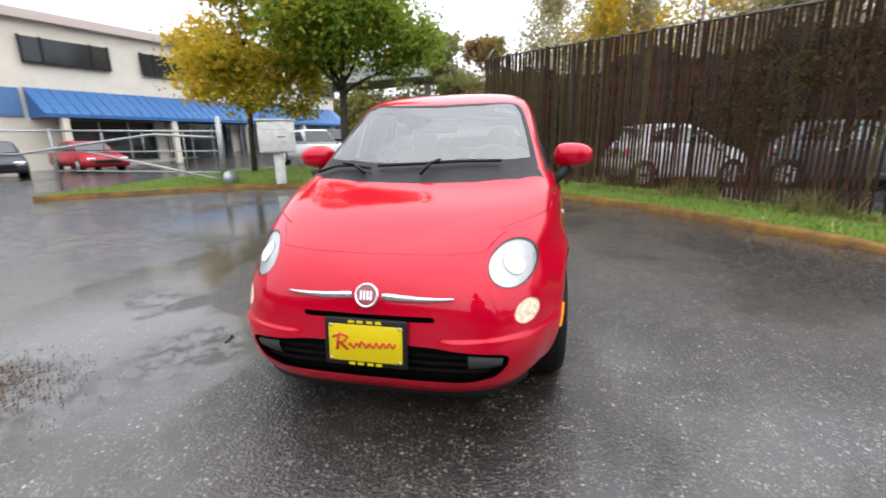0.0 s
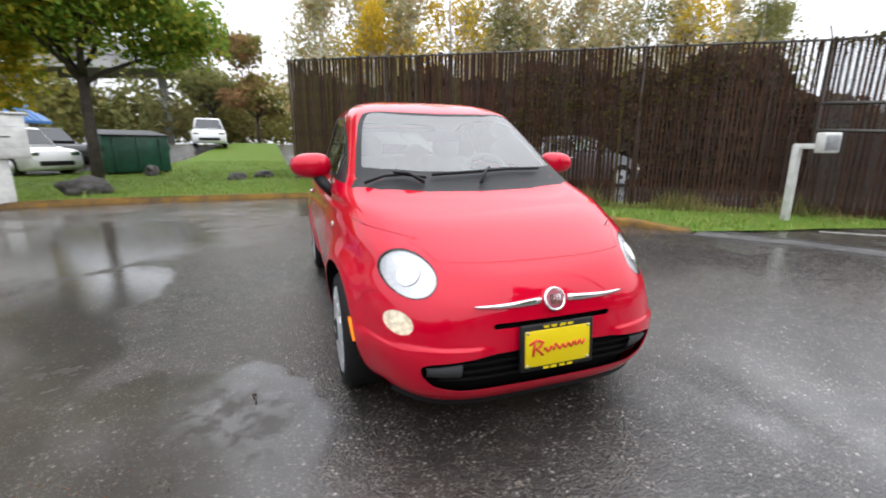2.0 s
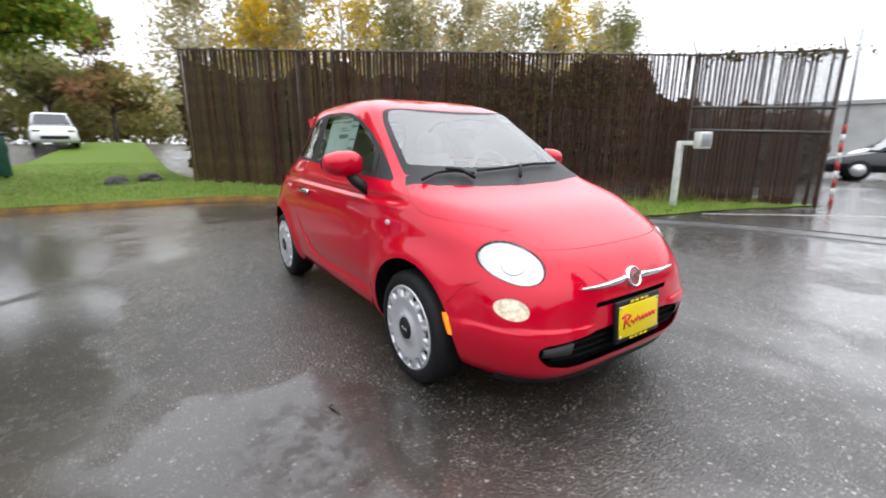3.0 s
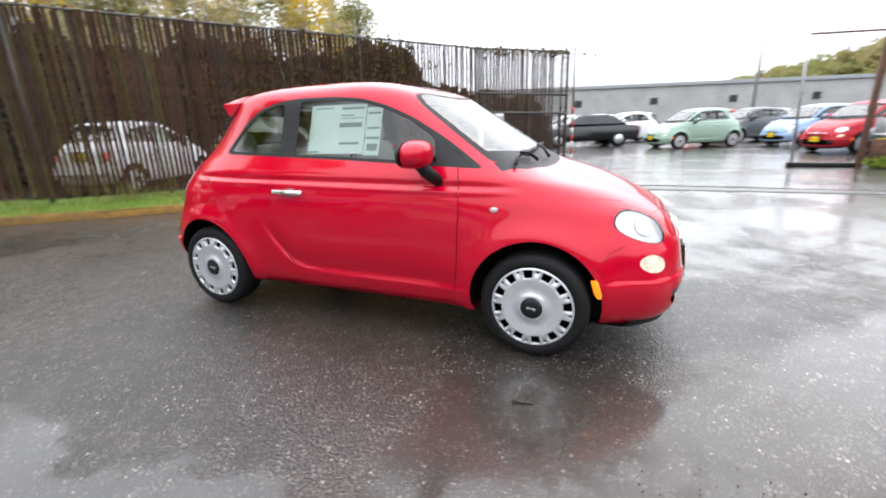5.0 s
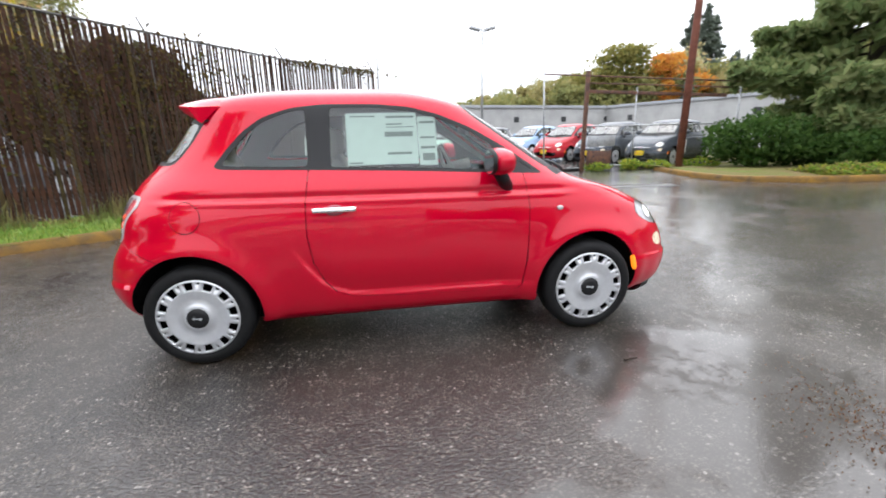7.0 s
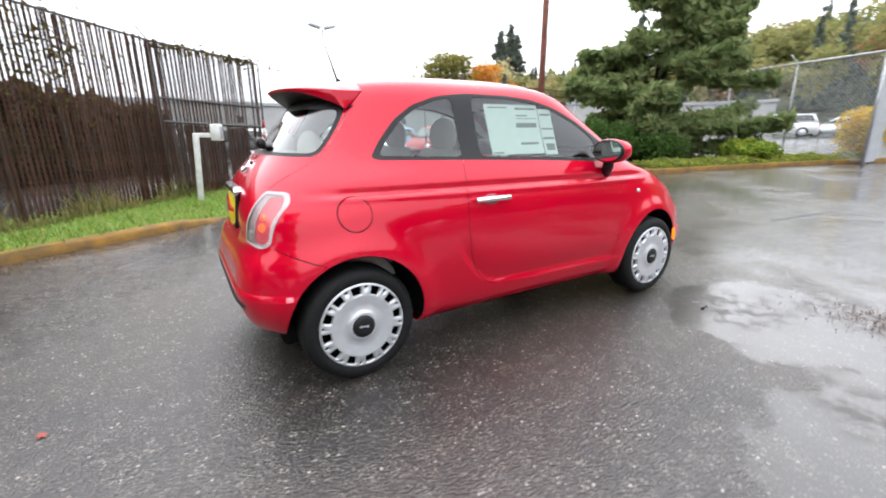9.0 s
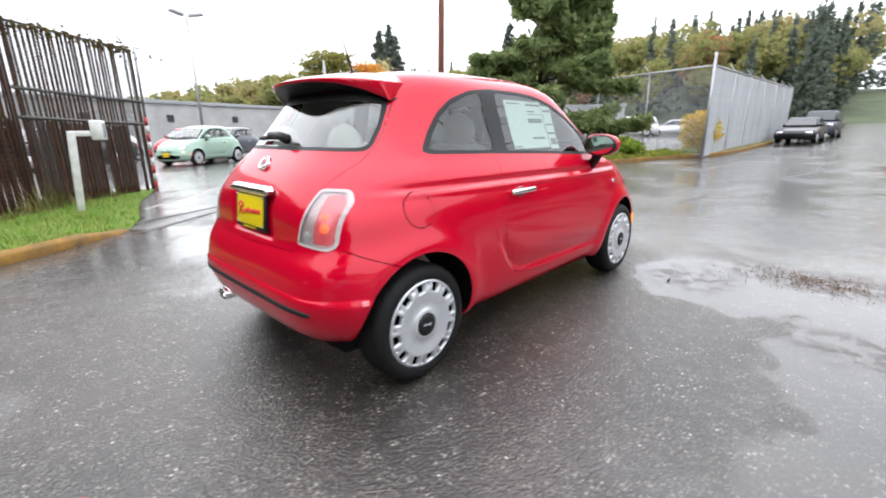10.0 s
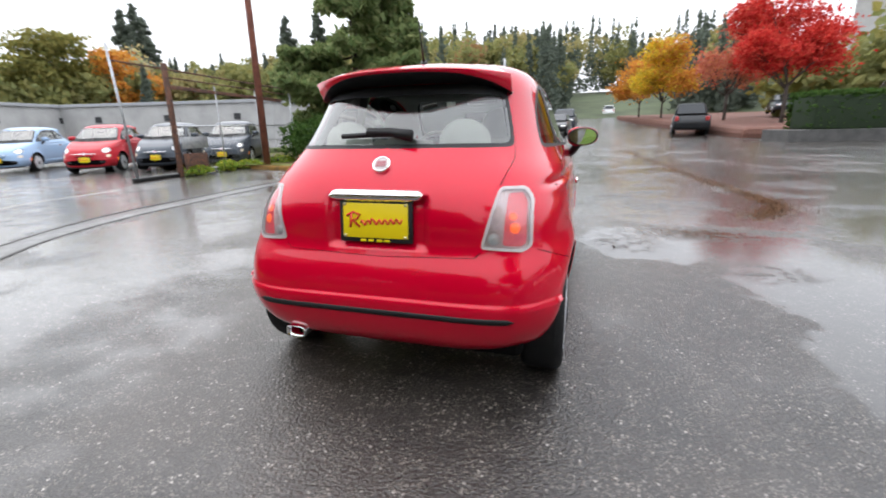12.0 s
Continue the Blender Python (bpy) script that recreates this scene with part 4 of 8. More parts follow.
def seat(parent, x, y, w, name):
    t = new(name)
    t.parent = parent
    t.matrix_basis = pose(x, y, 0)
    bm = bmesh.new()
    box(bm, -0.25, 0.25, -w / 2, w / 2, 0.42, 0.60, 0.06)
    part("cushion", bm, M_IVORY, t)
    bm = bmesh.new()
    box(bm, -0.07, 0.07, -w / 2, w / 2, 0, 0.58, 0.06)
    part("backrest", bm, M_IVORY, t).matrix_basis = pose(-0.25, 0, 0.55, 0, -14, 0)
    return t


def headrest(parent, x, y, z):
    bm = bmesh.new()
    bmesh.ops.create_uvsphere(bm, u_segments=20, v_segments=12, radius=0.125)
    bmesh.ops.scale(bm, vec=(0.5, 1.0, 0.85), verts=bm.verts)
    part("headrest", bm, M_IVORY, parent).matrix_basis = pose(x, y, z)


def lamp_unit(car, s):
    c, n = on_front(0.555 * s, 0.708)
    m = facing(c, n)
    h = new("headlamp")
    h.parent = car
    h.matrix_basis = m
    h["label"] = "round clear headlamp with a lit bulb"
    bm = bmesh.new()
    lathe(bm, [(0.054, 0.014), (0.052, 0.003), (0.047, 0.001), (0.043, 0.006), (0.040, 0.012)], 40)
    part("inner_ring", bm, M_REFLECT, h, "bright ring round the bulb")
    bm = bmesh.new()
    lathe(bm, [(0.036, 0.010), (0.031, 0.004), (0.018, 0.002), (0.003, 0.001)], 28)
    part("bulb", bm, M_BULB, h)
    return h


def mirror(car, s):
    t = new("door_mirror")
    t.parent = car
    t.matrix_basis = pose(0.53, s * 0.845, 1.086)
    t["label"] = "red door mirror on a black arm"
    bm = bmesh.new()
    bmesh.ops.create_uvsphere(bm, u_segments=28, v_segments=16, radius=1)
    for v in bm.verts:
        x, y, z = v.co
        q = lambda a: math.copysign(abs(a) ** 0.8, a)
        v.co = Vector((0.095 * q(x) if x > 0 else 0.045 * q(x), 0.118 * q(y), 0.074 * q(z) * (1 - 0.12 * y * s)))
    part("shell", bm, M_RED, t)
    bm = bmesh.new()
    ring = [[bm.verts.new((x, 0.112 * k * math.cos(a), 0.069 * k * math.sin(a))) for a in [2 * math.pi * i / 28 for i in range(28)]] for x, k in ((-0.030, 1.04), (-0.048, 1.02), (-0.050, 0.92))]
    for a, b in zip(ring, ring[1:]):
        for i in range(28):
            bm.faces.new((a[i], a[(i + 1) % 28], b[(i + 1) % 28], b[i]))
    part("rim", bm, M_BLACK, t)
    bm = bmesh.new()
    vs = [bm.verts.new((-0.049, 0.102 * math.cos(a), 0.062 * math.sin(a))) for a in [2 * math.pi * i / 28 for i in range(28)]]
    vs2 = [bm.verts.new((-0.044, v.co.y, v.co.z)) for v in vs]
    bm.faces.new(vs)
    for i in range(28):
        bm.faces.new((vs[i], vs[(i + 1) % 28], vs2[(i + 1) % 28], vs2[i]))
    bmesh.ops.recalc_face_normals(bm, faces=bm.faces)
    part("mirror_glass", bm, M_MIRROR, t, smooth=False)
    bm = bmesh.new()
    for k, rr in ((0, 0.030),):
        tube(bm, [(0.015, -s * 0.03, -0.045), (0.045, -s * 0.06, -0.10), (0.085, -s * 0.125, -0.165)], 0.034, 10, r2=0.030)
    for v in bm.verts:
        v.co.x = v.co.x * 1.25 - 0.005
    part("arm", bm, M_BLACK, t)
    return t


def spoiler(car):
    rows = []
    n = 24
    for i in range(n + 1):
        y = -0.515 + 1.03 * i / n
        k = abs(y) / 0.515
        p0, _ = on_top(-1.02 + 0.05 * k ** 2, y * 0.93, 0.004, 0.7, 0.99)
        tip = Vector((-1.325 + 0.19 * k ** 2.2, y * (1 - 0.03 * k ** 3), 1.440 - 0.025 * k ** 2.6))
        mid = p0.lerp(tip, 0.55) + Vector((0, 0, 0.014 * (1 - k ** 3)))
        mid2 = p0.lerp(tip, 0.85) + Vector((0, 0, 0.010 * (1 - k ** 3)))
        low = tip + Vector((0.012 + 0.035 * k ** 4, 0, -0.012 - 0.065 * k ** 4))
        und = Vector((-1.20 + 0.13 * k ** 2, y * 0.965, 1.385 - 0.055 * k ** 5))
        rows.append([p0 + Vector((0.01, 0, -0.01)), p0, mid, mid2, tip + Vector((0.012, 0, 0.004)), tip, low, und, und + Vector((0.10, 0, 0.03))])
    bm = bmesh.new()
    strip(bm, [r[:7] for r in rows])
    part("roof_spoiler", bm, M_RED, car, "red roof spoiler over the rear window")
    # underside coloured black for the shadow below the spoiler
    bm = bmesh.new()
    strip(bm, [r[6:] for r in rows])
    part("spoiler_underside", bm, M_BLACK, car)
    for s in (0, -1):
        bm = bmesh.new()
        r = rows[s]
        v = [bm.verts.new(p) for p in (r[1], r[2], r[3], r[5], r[6], r[7])]
        bm.faces.new(v)
        part("spoiler_end", bm, M_RED, car, smooth=False)


def build_car():
    car = empty("hatchback_car", Matrix.Identity(4), "glossy wet red three-door hatchback parked on the asphalt", "car")
    for s in (-1, 1):
        panel("front_wing", ["front_wing"], s, M_RED, car, thick=0.004)
        d = panel("door", ["door"], s, M_RED, car, thick=0.004)
        panel("window_trim", ["window_trim"], s, M_BLACK, car, "black window surround and pillar")
        for k, nm in (("gl_door", "door_glass"), ("gl_tri", "mirror_triangle"), ("gl_quart", "quarter_glass")):
            g = panel(nm, [k], s, M_GLASS if k != "gl_tri" else M_BLACK, car, "tinted clear glass" if k != "gl_tri" else "", push=-0.003)
            if k != "gl_tri":
                g.visible_shadow = False
        # door handle; a darker red oval paints the shaded recess behind the grip
        a, n = on_side(-0.37, 0.852, 0.0, s)
        hd = new("door_handle")
        hd.parent = d
        hd.matrix_basis = facing(a, n)
        hd["label"] = "chrome handle"
        bm = bmesh.new()
        box(bm, -0.118, 0.118, -0.034, -0.016, -0.014, 0.014, 0.008)
        part("grip", bm, M_CHROME, hd)
        bm = bmesh.new()
        bmesh.ops.create_uvsphere(bm, u_segments=20, v_segments=10, radius=1)
        bmesh.ops.scale(bm, vec=(0.055, 0.006, 0.030), verts=bm.verts)
        part("hollow", bm, M_BADGE, hd)
        # side repeater and marker
        a, n = on_side(0.94, 0.800, 0.002, s)
        bm = bmesh.new()
        bmesh.ops.create_uvsphere(bm, u_segments=16, v_segments=8, radius=1)
        bmesh.ops.scale(bm, vec=(0.022, 0.008, 0.015), verts=bm.verts)
        part("side_repeater", bm, M_LAMPWHITE, car, "small pale side lamp").matrix_basis = facing(a, n)
        rows = []
        for i in range(7):
            z = 0.37 + 0.10 * i / 6
            x = 1.478 - 0.03 * (i / 6)
            w = 0.018 if i not in (0, 6) else 0.010
            rows.append([on_side(x + w, z, 0.001, s)[0], on_side(x + w * 0.6, z, 0.009, s)[0], on_side(x - w * 0.6, z, 0.009, s)[0], on_side(x - w, z, 0.001, s)[0]])
        bm = bmesh.new()
        strip(bm, rows)
        part("side_marker", bm, M_AMBER, car, "lit amber side marker")
        a, n = on_side(-1.478, 0.487, 0.001, s)
        bm = bmesh.new()
        box(bm, -0.016, 0.016, -0.006, 0.004, -0.012, 0.012, 0.004)
        part("rear_marker", bm, M_REDBACK, car).matrix_basis = facing(a, n)
        # lamps
        h = lamp_unit(car, s)
        panel("headlamp_bowl", ["lamp_lens", "lamp_rim"], s, M_REFLECT, car, "silver reflector bowl", push=-0.010)
        g = panel("headlamp_lens", ["lamp_lens"], s, M_LENS, car, "clear lens")
        g.visible_shadow = False
        panel("headlamp_ring", ["lamp_rim"], s, M_BLACK, car, push=-0.001, thick=0.01)
        panel("fog_lamp", ["fog_lens"], s, M_CREAMLAMP, car, "round cream front lamp, lit", push=-0.004)
        panel("tail_lamp_frame", ["tail_rim"], s, M_LAMPWHITE, car, "pale clear frame of the tail lamp", push=0.004, thick=0.02)
        tl = panel("tail_lamp", ["tail_lens"], s, M_REDBACK, car, "red and clear tail lamp, lit", push=-0.008)
        panel("reverse_lamp", ["tail_clear"], s, M_CLEARBACK, tl, "pale clear inner part", push=-0.006)
        g = panel("tail_lamp_lens", ["tail_lens", "tail_clear"], s, M_LENS, tl, "clear lens", push=0.003)
        g.visible_shadow = False
        for y_, z_, r_, m_ in ((0.578, 0.842, 0.016, M_REDBULB), (0.588, 0.795, 0.022, M_REDBULB), (0.506, 0.753, 0.026, M_REFLECT)):
            a, n = on_rear(y_ * s, z_, -0.007)
            bm = bmesh.new()
            lathe(bm, [(r_, 0.002), (r_ * 0.8, -0.006), (0.002, -0.008)], 18)
            part("bulb", bm, m_, tl).matrix_basis = facing(a, n)
        mirror(car, s)
        # wheel wells
        for ax in (AX_F, AX_R):
            rows = []
            for i in range(41):
                a = math.pi * (-0.06 + 1.12 * i / 40)
                q = on_side(ax + 0.346 * math.cos(a), max(0.245, HUB_Z + 0.01 + 0.351 * math.sin(a)), -0.004, s)[0]
                inn = Vector((q.x, s * 0.44, q.z))
                hub = Vector((ax, s * 0.43, HUB_Z + 0.05))
                rows.append([q, q.lerp(inn, 0.5), inn, inn.lerp(hub, 0.5), hub])
            bm = bmesh.new()
            strip(bm, rows)
            part("wheel_well", bm, M_LINER, car)
            rows = []
            for i in range(33):
                a = math.pi * (0.07 + 0.86 * i / 32)
                x_, z_ = ax + 0.330 * math.cos(a), HUB_Z + 0.01 + 0.334 * math.sin(a)
                rows.append([(x_, s * 0.742, z_), (x_, s * 0.42, z_), (ax, s * 0.42, HUB_Z)])
            bm = bmesh.new()
            strip(bm, rows)
            part("wheel_housing", bm, M_LINER, car)
        # lower door and sill band
        rows = [[on_side(x, 0.255, 0.002, s)[0], on_side(x, 0.24, 0.0, s)[0], on_side(x, 0.24, 0.0, s)[0] + Vector((0, -s * 0.03, -0.03)), on_side(x, 0.24, 0.0, s)[0] + Vector((0, -s * 0.25, -0.02))] for x in np.linspace(-0.82, 0.82, 14)]
        bm = bmesh.new()
        strip(bm, rows)
        part("sill", bm, M_RED, car)
        # chrome bars beside the badge
        rows = []
        for i in range(13):
            k = i / 12
            y = 0.064 + 0.275 * k
            hh = 0.020 * (1 - 0.70 * k ** 1.5)
            zc = 0.601 - 0.004 * math.sin(k * 3.14)
            a, n = on_front(y * s, zc, 0.0)
            rows.append([a + Vector((0, 0, -hh)) + n * 0.002, a + Vector((0, 0, -hh * 0.5)) + n * 0.013, a + Vector((0, 0, hh * 0.5)) + n * 0.014, a + Vector((0, 0, hh)) + n * 0.002])
        bm = bmesh.new()
        strip(bm, rows, True)
        part("chrome_bar", bm, M_CHROME, car, "slim chrome bar beside the badge")
        # dark end pieces of the lower grille
        rows = []
        for i in range(6):
            y = 0.40 + 0.135 * i / 5
            a0, _ = on_front(y * s, 0.385 - 0.004 * i, -0.018)
            a1, _ = on_front(y * s, 0.318, -0.022)
            rows.append([a1, a1 + Vector((0.012, 0, 0.01)), a0 + Vector((0.012, 0, -0.005)), a0])
        bm = bmesh.new()
        strip(bm, rows)
        part("grille_end", bm, M_DKGREY, car)
    panel("body_shell", ["quarter", "roof"], 0, M_RED, car, "red roof, pillars and rear quarters", thick=0.004)
    panel("fuel_flap", ["fuel_flap"], -1, M_RED, car, "round red fuel flap", thick=0.003)
    panel("quarter_panel", ["fuel_flap", "fuel_gap"], 1, M_RED, car)
    panel("bonnet", ["bonnet"], 0, M_RED, car, thick=0.004)
    panel("front_bumper", ["front_bumper"], 0, M_RED, car, thick=0.005)
    panel("rear_bumper", ["rear_bumper"], 0, M_RED, car, thick=0.005)
    panel("tailgate", ["tailgate"], 0, M_RED, car, thick=0.004)
    panel("cowl", ["cowl"], 0, M_BLACK, car, "black plastic scuttle below the windscreen", thick=0.01)
    panel("windscreen_border", ["screen_border"], 0, M_BLACK, car)
    for nm, k in (("windscreen", "windscreen"), ("rear_window", "rear_glass")):
        g = panel(nm, [k], 0, M_SCREEN if nm == "windscreen" else M_BACKGLASS, car, "large curved glass reflecting the sky")
        g.visible_shadow = False
    panel("rear_window_border", ["rear_border"], 0, M_BLACK, car)
    panel("inner_shell", ["gap", "fuel_gap", "quarter", "front_wing", "front_bumper", "rear_bumper", "bonnet", "door", "tailgate", "slot_hole", "grille_hole", "tail_lens", "tail_clear", "tail_rim", "fog_lens", "fuel_flap"], 0, M_LINER, car, push=-0.045)
    panel("headliner", ["roof"], 0, M_HEADLINER, car, "grey headliner", push=-0.03)
    spoiler(car)
    # badges
    for nm, (p, n), r, m_ in (("front_badge", on_front(0.0, 0.603, 0.004), 0.049, M_BADGE), ("rear_badge", on_rear(0.0, 1.035, 0.004), 0.041, M_LAMPWHITE)):
        b = new(nm)
        b.parent = car
        b.matrix_basis = facing(p, n)
        b["label"] = "round chrome-ringed badge"
        bm = bmesh.new()
        lathe(bm, [(r, 0.01), (r, -0.008), (r * 0.93, -0.014), (r * 0.82, -0.013), (r * 0.78, -0.008)], 36)
        part("ring", bm, M_CHROME, b)
        bm = bmesh.new()
        rr = lathe(bm, [(r * 0.80, -0.009), (r * 0.3, -0.012), (0.001, -0.0125)], 36)
        part("face", bm, m_, b)
        for k in (-0.4, -0.13, 0.14, 0.41):
            bm = bmesh.new()
            box(bm, k * r - 0.0035, k * r + 0.0035, -0.0155, -0.011, -r * 0.36, r * 0.36)
            part("bar", bm, M_CHROME if nm[0] == "f" else M_BADGE, b, smooth=False)
    # plates
    p, n = on_front(0.0, 0.425, 0.012)
    number_plate(car, facing(p + Vector((0.0, 0, 0)), Vector((1, 0, 0.08))), "number_plate")
    p, n = on_rear(0.0, 0.815, 0.010)
    number_plate(car, facing(p, Vector((-1, 0, 0.12))), "number_plate")
    # upper slot and lower grille insert
    for z0, w0 in ((0.300, 0.49), (0.335, 0.53), (0.370, 0.54), (0.402, 0.42)):
        rows = []
        for i in range(15):
            y = -w0 + 2 * w0 * i / 14
            a, n = on_front(y, z0, -0.030)
            rows.append([a + Vector((0, 0, -0.006)), a + Vector((0.010, 0, -0.004)), a + Vector((0.010, 0, 0.004)), a + Vector((0, 0, 0.006))])
        bm = bmesh.new()
        strip(bm, rows)
        part("grille_slat", bm, M_LINER, car)
    # front lip
    rows = []
    for i in range(29):
        y = -0.62 + 1.24 * i / 28
        a, n = on_front(y, 0.195 + 0.02 * (abs(y) / 0.62) ** 2, 0.001)
        rows.append([a, a + Vector((-0.01, 0, -0.025)), a + Vector((-0.05, 0, -0.045)), a + Vector((-0.30, 0, -0.045))])
    bm = bmesh.new()
    strip(bm, rows)
    part("front_lip", bm, M_BLACK, car)
    # black strip across the rear bumper
    rows = []
    for i in range(41):
        y = -0.60 + 1.20 * i / 40
        e = min(1, (0.60 - abs(y)) / 0.03)
        zz = 0.432
        rows.append([on_rear(y, zz - 0.013 * e, 0.001)[0], on_rear(y, zz - 0.010 * e, 0.006)[0], on_rear(y, zz + 0.010 * e, 0.006)[0], on_rear(y, zz + 0.013 * e, 0.001)[0]])
    bm = bmesh.new()
    strip(bm, rows)
    part("bumper_strip", bm, M_BLACK, car)
    # tailgate handle
    rows = []
    for i in range(25):
        y = -0.212 + 0.424 * i / 24
        e = min(1, (0.212 - abs(y)) / 0.02) ** 0.5 if abs(y) < 0.212 else 0.15
        a, n = on_rear(y, 0.922, 0.022)
        rows.append([a + Vector((0.02, 0, -0.022 * e - 0.002)), a + Vector((-0.012, 0, -0.020 * e)), a + Vector((-0.020, 0, 0.0)), a + Vector((-0.010, 0, 0.020 * e)), a + Vector((0.02, 0, 0.024 * e))])
    bm = bmesh.new()
    strip(bm, rows)
    part("tailgate_handle", bm, M_CHROME, car, "wide chrome tailgate handle")
    # exhaust
    bm = bmesh.new()
    rr = []
    for x, k in ((-1.45, 0.9), (-1.64, 1.0), (-1.645, 0.92), (-1.60, 0.86)):
        rr.append([bm.verts.new((x, 0.435 + 0.052 * k * math.copysign(abs(math.cos(a)) ** 0.6, math.cos(a)), 0.268 + 0.030 * k * math.copysign(abs(math.sin(a)) ** 0.6, math.sin(a)))) for a in [2 * math.pi * i / 28 for i in range(28)]])
    for a, b in zip(rr, rr[1:]):
        for i in range(28):
            bm.faces.new((a[i], a[(i + 1) % 28], b[(i + 1) % 28], b[i]))
    bmesh.ops.recalc_face_normals(bm, faces=bm.faces)
    part("exhaust_tip", bm, M_CHROME, car, "chrome oval exhaust tip")
    # underbody
    bm = bmesh.new()
    box(bm, -1.50, 1.62, -0.62, 0.62, 0.19, 0.30, 0.03)
    part("underbody", bm, M_LINER, car)
    # wipers
    for nm, pts, pivot in (("wiper", [(1.005, -0.60), (0.985, -0.50), (0.99, -0.40), (1.02, -0.28)], (1.06, -0.30)), ("wiper", [(1.00, -0.24), (0.985, 0.0), (0.965, 0.22), (0.955, 0.44)], (1.075, 0.02))):
        w = new(nm)
        w.parent = car
        q = [on_top(x, y, 0.022)[0] for x, y in pts]
        bm = bmesh.new()
        tube(bm, q, 0.009, 6)
        part("blade", bm, M_BLACK, w)
        bm = bmesh.new()
        a = on_top(*pivot, 0.02)[0]
        mid = (q[1] + q[2]) / 2 + Vector((0.0, 0, 0.016))
        tube(bm, [a, a.lerp(mid, 0.5) + Vector((0.0, 0, 0.020)), mid], 0.011, 6, r2=0.007)
        part("arm", bm, M_BLACK, w)
    w = new("rear_wiper")
    w.parent = car
    q = [on_rear(y, z, 0.022)[0] for y, z in ((0.23, 1.145), (0.10, 1.15), (-0.02, 1.148), (-0.10, 1.140))]
    bm = bmesh.new()
    tube(bm, q, 0.012, 6)
    part("blade", bm, M_BLACK, w)
    q = [on_rear(y, z, 0.035)[0] for y, z in ((0.10, 1.155), (-0.02, 1.150), (-0.115, 1.135))]
    bm = bmesh.new()
    tube(bm, q, 0.016, 8, r2=0.026)
    part("arm", bm, M_BLACK, w)
    # aerial
    a = on_top(-0.93, -0.02, 0.0, 0.8, 0.99)[0]
    bm = bmesh.new()
    tube(bm, [a, a + Vector((-0.015, 0, 0.02))], 0.018, 10)
    tube(bm, [a + Vector((-0.01, 0, 0.01)), a + Vector((-0.07, 0, 0.20))], 0.006, 6, r2=0.003)
    part("aerial", bm, M_BLACK, car)
    # inside
    for y in (-0.34, 0.34):
        t = seat(car, -0.05, y, 0.46, "front_seat")
        headrest(t, -0.36, 0, 1.19)
    t = seat(car, -0.85, 0, 1.1, "rear_seat")
    for y in (-0.3, 0.3):
        headrest(t, -0.36, y, 1.12)
    bm = bmesh.new()
    box(bm, 0.62, 1.0, -0.62, 0.62, 0.55, 0.93, 0.06)
    part("dashboard", bm, M_DASH, car)
    bm = bmesh.new()
    box(bm, -1.3, 1.1, -0.66, 0.66, 0.33, 0.38, 0.01)
    part("floor_pan", bm, M_LINER, car)
    bm = bmesh.new()
    ring = []
    for i in range(32):
        a = 2 * math.pi * i / 32
        ring.append((0.0, 0.185 * math.cos(a), 0.185 * math.sin(a)))
    tube(bm, ring + [ring[0]], 0.016, 8, caps=False)
    tube(bm, [(0, -0.18, 0), (0.02, 0, 0), (0, 0.18, 0)], 0.022, 8)
    tube(bm, [(0.02, 0, 0), (0, 0, -0.18)], 0.022, 8)
    tube(bm, [(0.03, 0, 0), (0.18, 0, -0.03)], 0.04, 10)
    part("steering_wheel", bm, M_IVORY, car, "ivory steering wheel").matrix_basis = pose(0.46, 0.34, 0.97, 0, -22, 0)
    p, n = on_top(0.55, 0.0, -0.06)
    bm = bmesh.new()
    box(bm, -0.02, 0.02, -0.12, 0.12, -0.035, 0.035, 0.015)
    part("inner_mirror", bm, M_DKGREY, car).matrix_basis = Matrix.Translation(p + Vector((0, 0, -0.02)))
    p, n = on_top(0.47, 0.43, -0.006)
    rows = [[on_top(0.47 + 0.035 * j, 0.36 + 0.13 * i / 4, -0.004)[0] for j in range(2)] for i in range(5)]
    bm = bmesh.new()
    strip(bm, rows)
    part("windscreen_label", bm, M_LAMPWHITE, car)
    # price label inside the passenger window
    lab = new("price_label")
    lab.parent = car
    lab["label"] = "large printed paper label inside the window"
    for nm, x0, x1, z0, z1 in (("sheet", -0.285, 0.115, 1.085, 1.368), ("side_sheet", 0.120, 0.225, 1.075, 1.345)):
        rows = [[on_side(x0 + (x1 - x0) * i / 8, z0 + (z1 - z0) * j / 6, -0.009, -1)[0] for j in range(7)] for i in range(9)]
        bm = bmesh.new()
        strip(bm, rows)
        part(nm, bm, M_PAPER, lab)
    for x0, x1, z0, z1 in ((-0.275, -0.20, 1.092, 1.10), (-0.06, 0.10, 1.338, 1.35), (-0.07, 0.09, 1.235, 1.262), (-0.06, 0.08, 1.137, 1.15), (-0.06, 0.03, 1.30, 1.308), (-0.06, 0.10, 1.285, 1.29), (0.13, 0.215, 1.305, 1.318), (0.13, 0.215, 1.222, 1.232), (0.13, 0.215, 1.165, 1.178), (0.14, 0.21, 1.10, 1.14), (-0.26, -0.12, 1.345, 1.352)):
        rows = [[on_side(x0 + (x1 - x0) * i / 3, z, -0.0075, -1)[0] for z in (z0, z1)] for i in range(4)]
        bm = bmesh.new()
        strip(bm, rows)
        part("print_bar", bm, M_INK, lab, smooth=False)
    for x in (AX_F, AX_R):
        for s in (-1, 1):
            wheel(car, x, s)
    return car


hero = build_car()
hero.matrix_basis = CAR_POSE

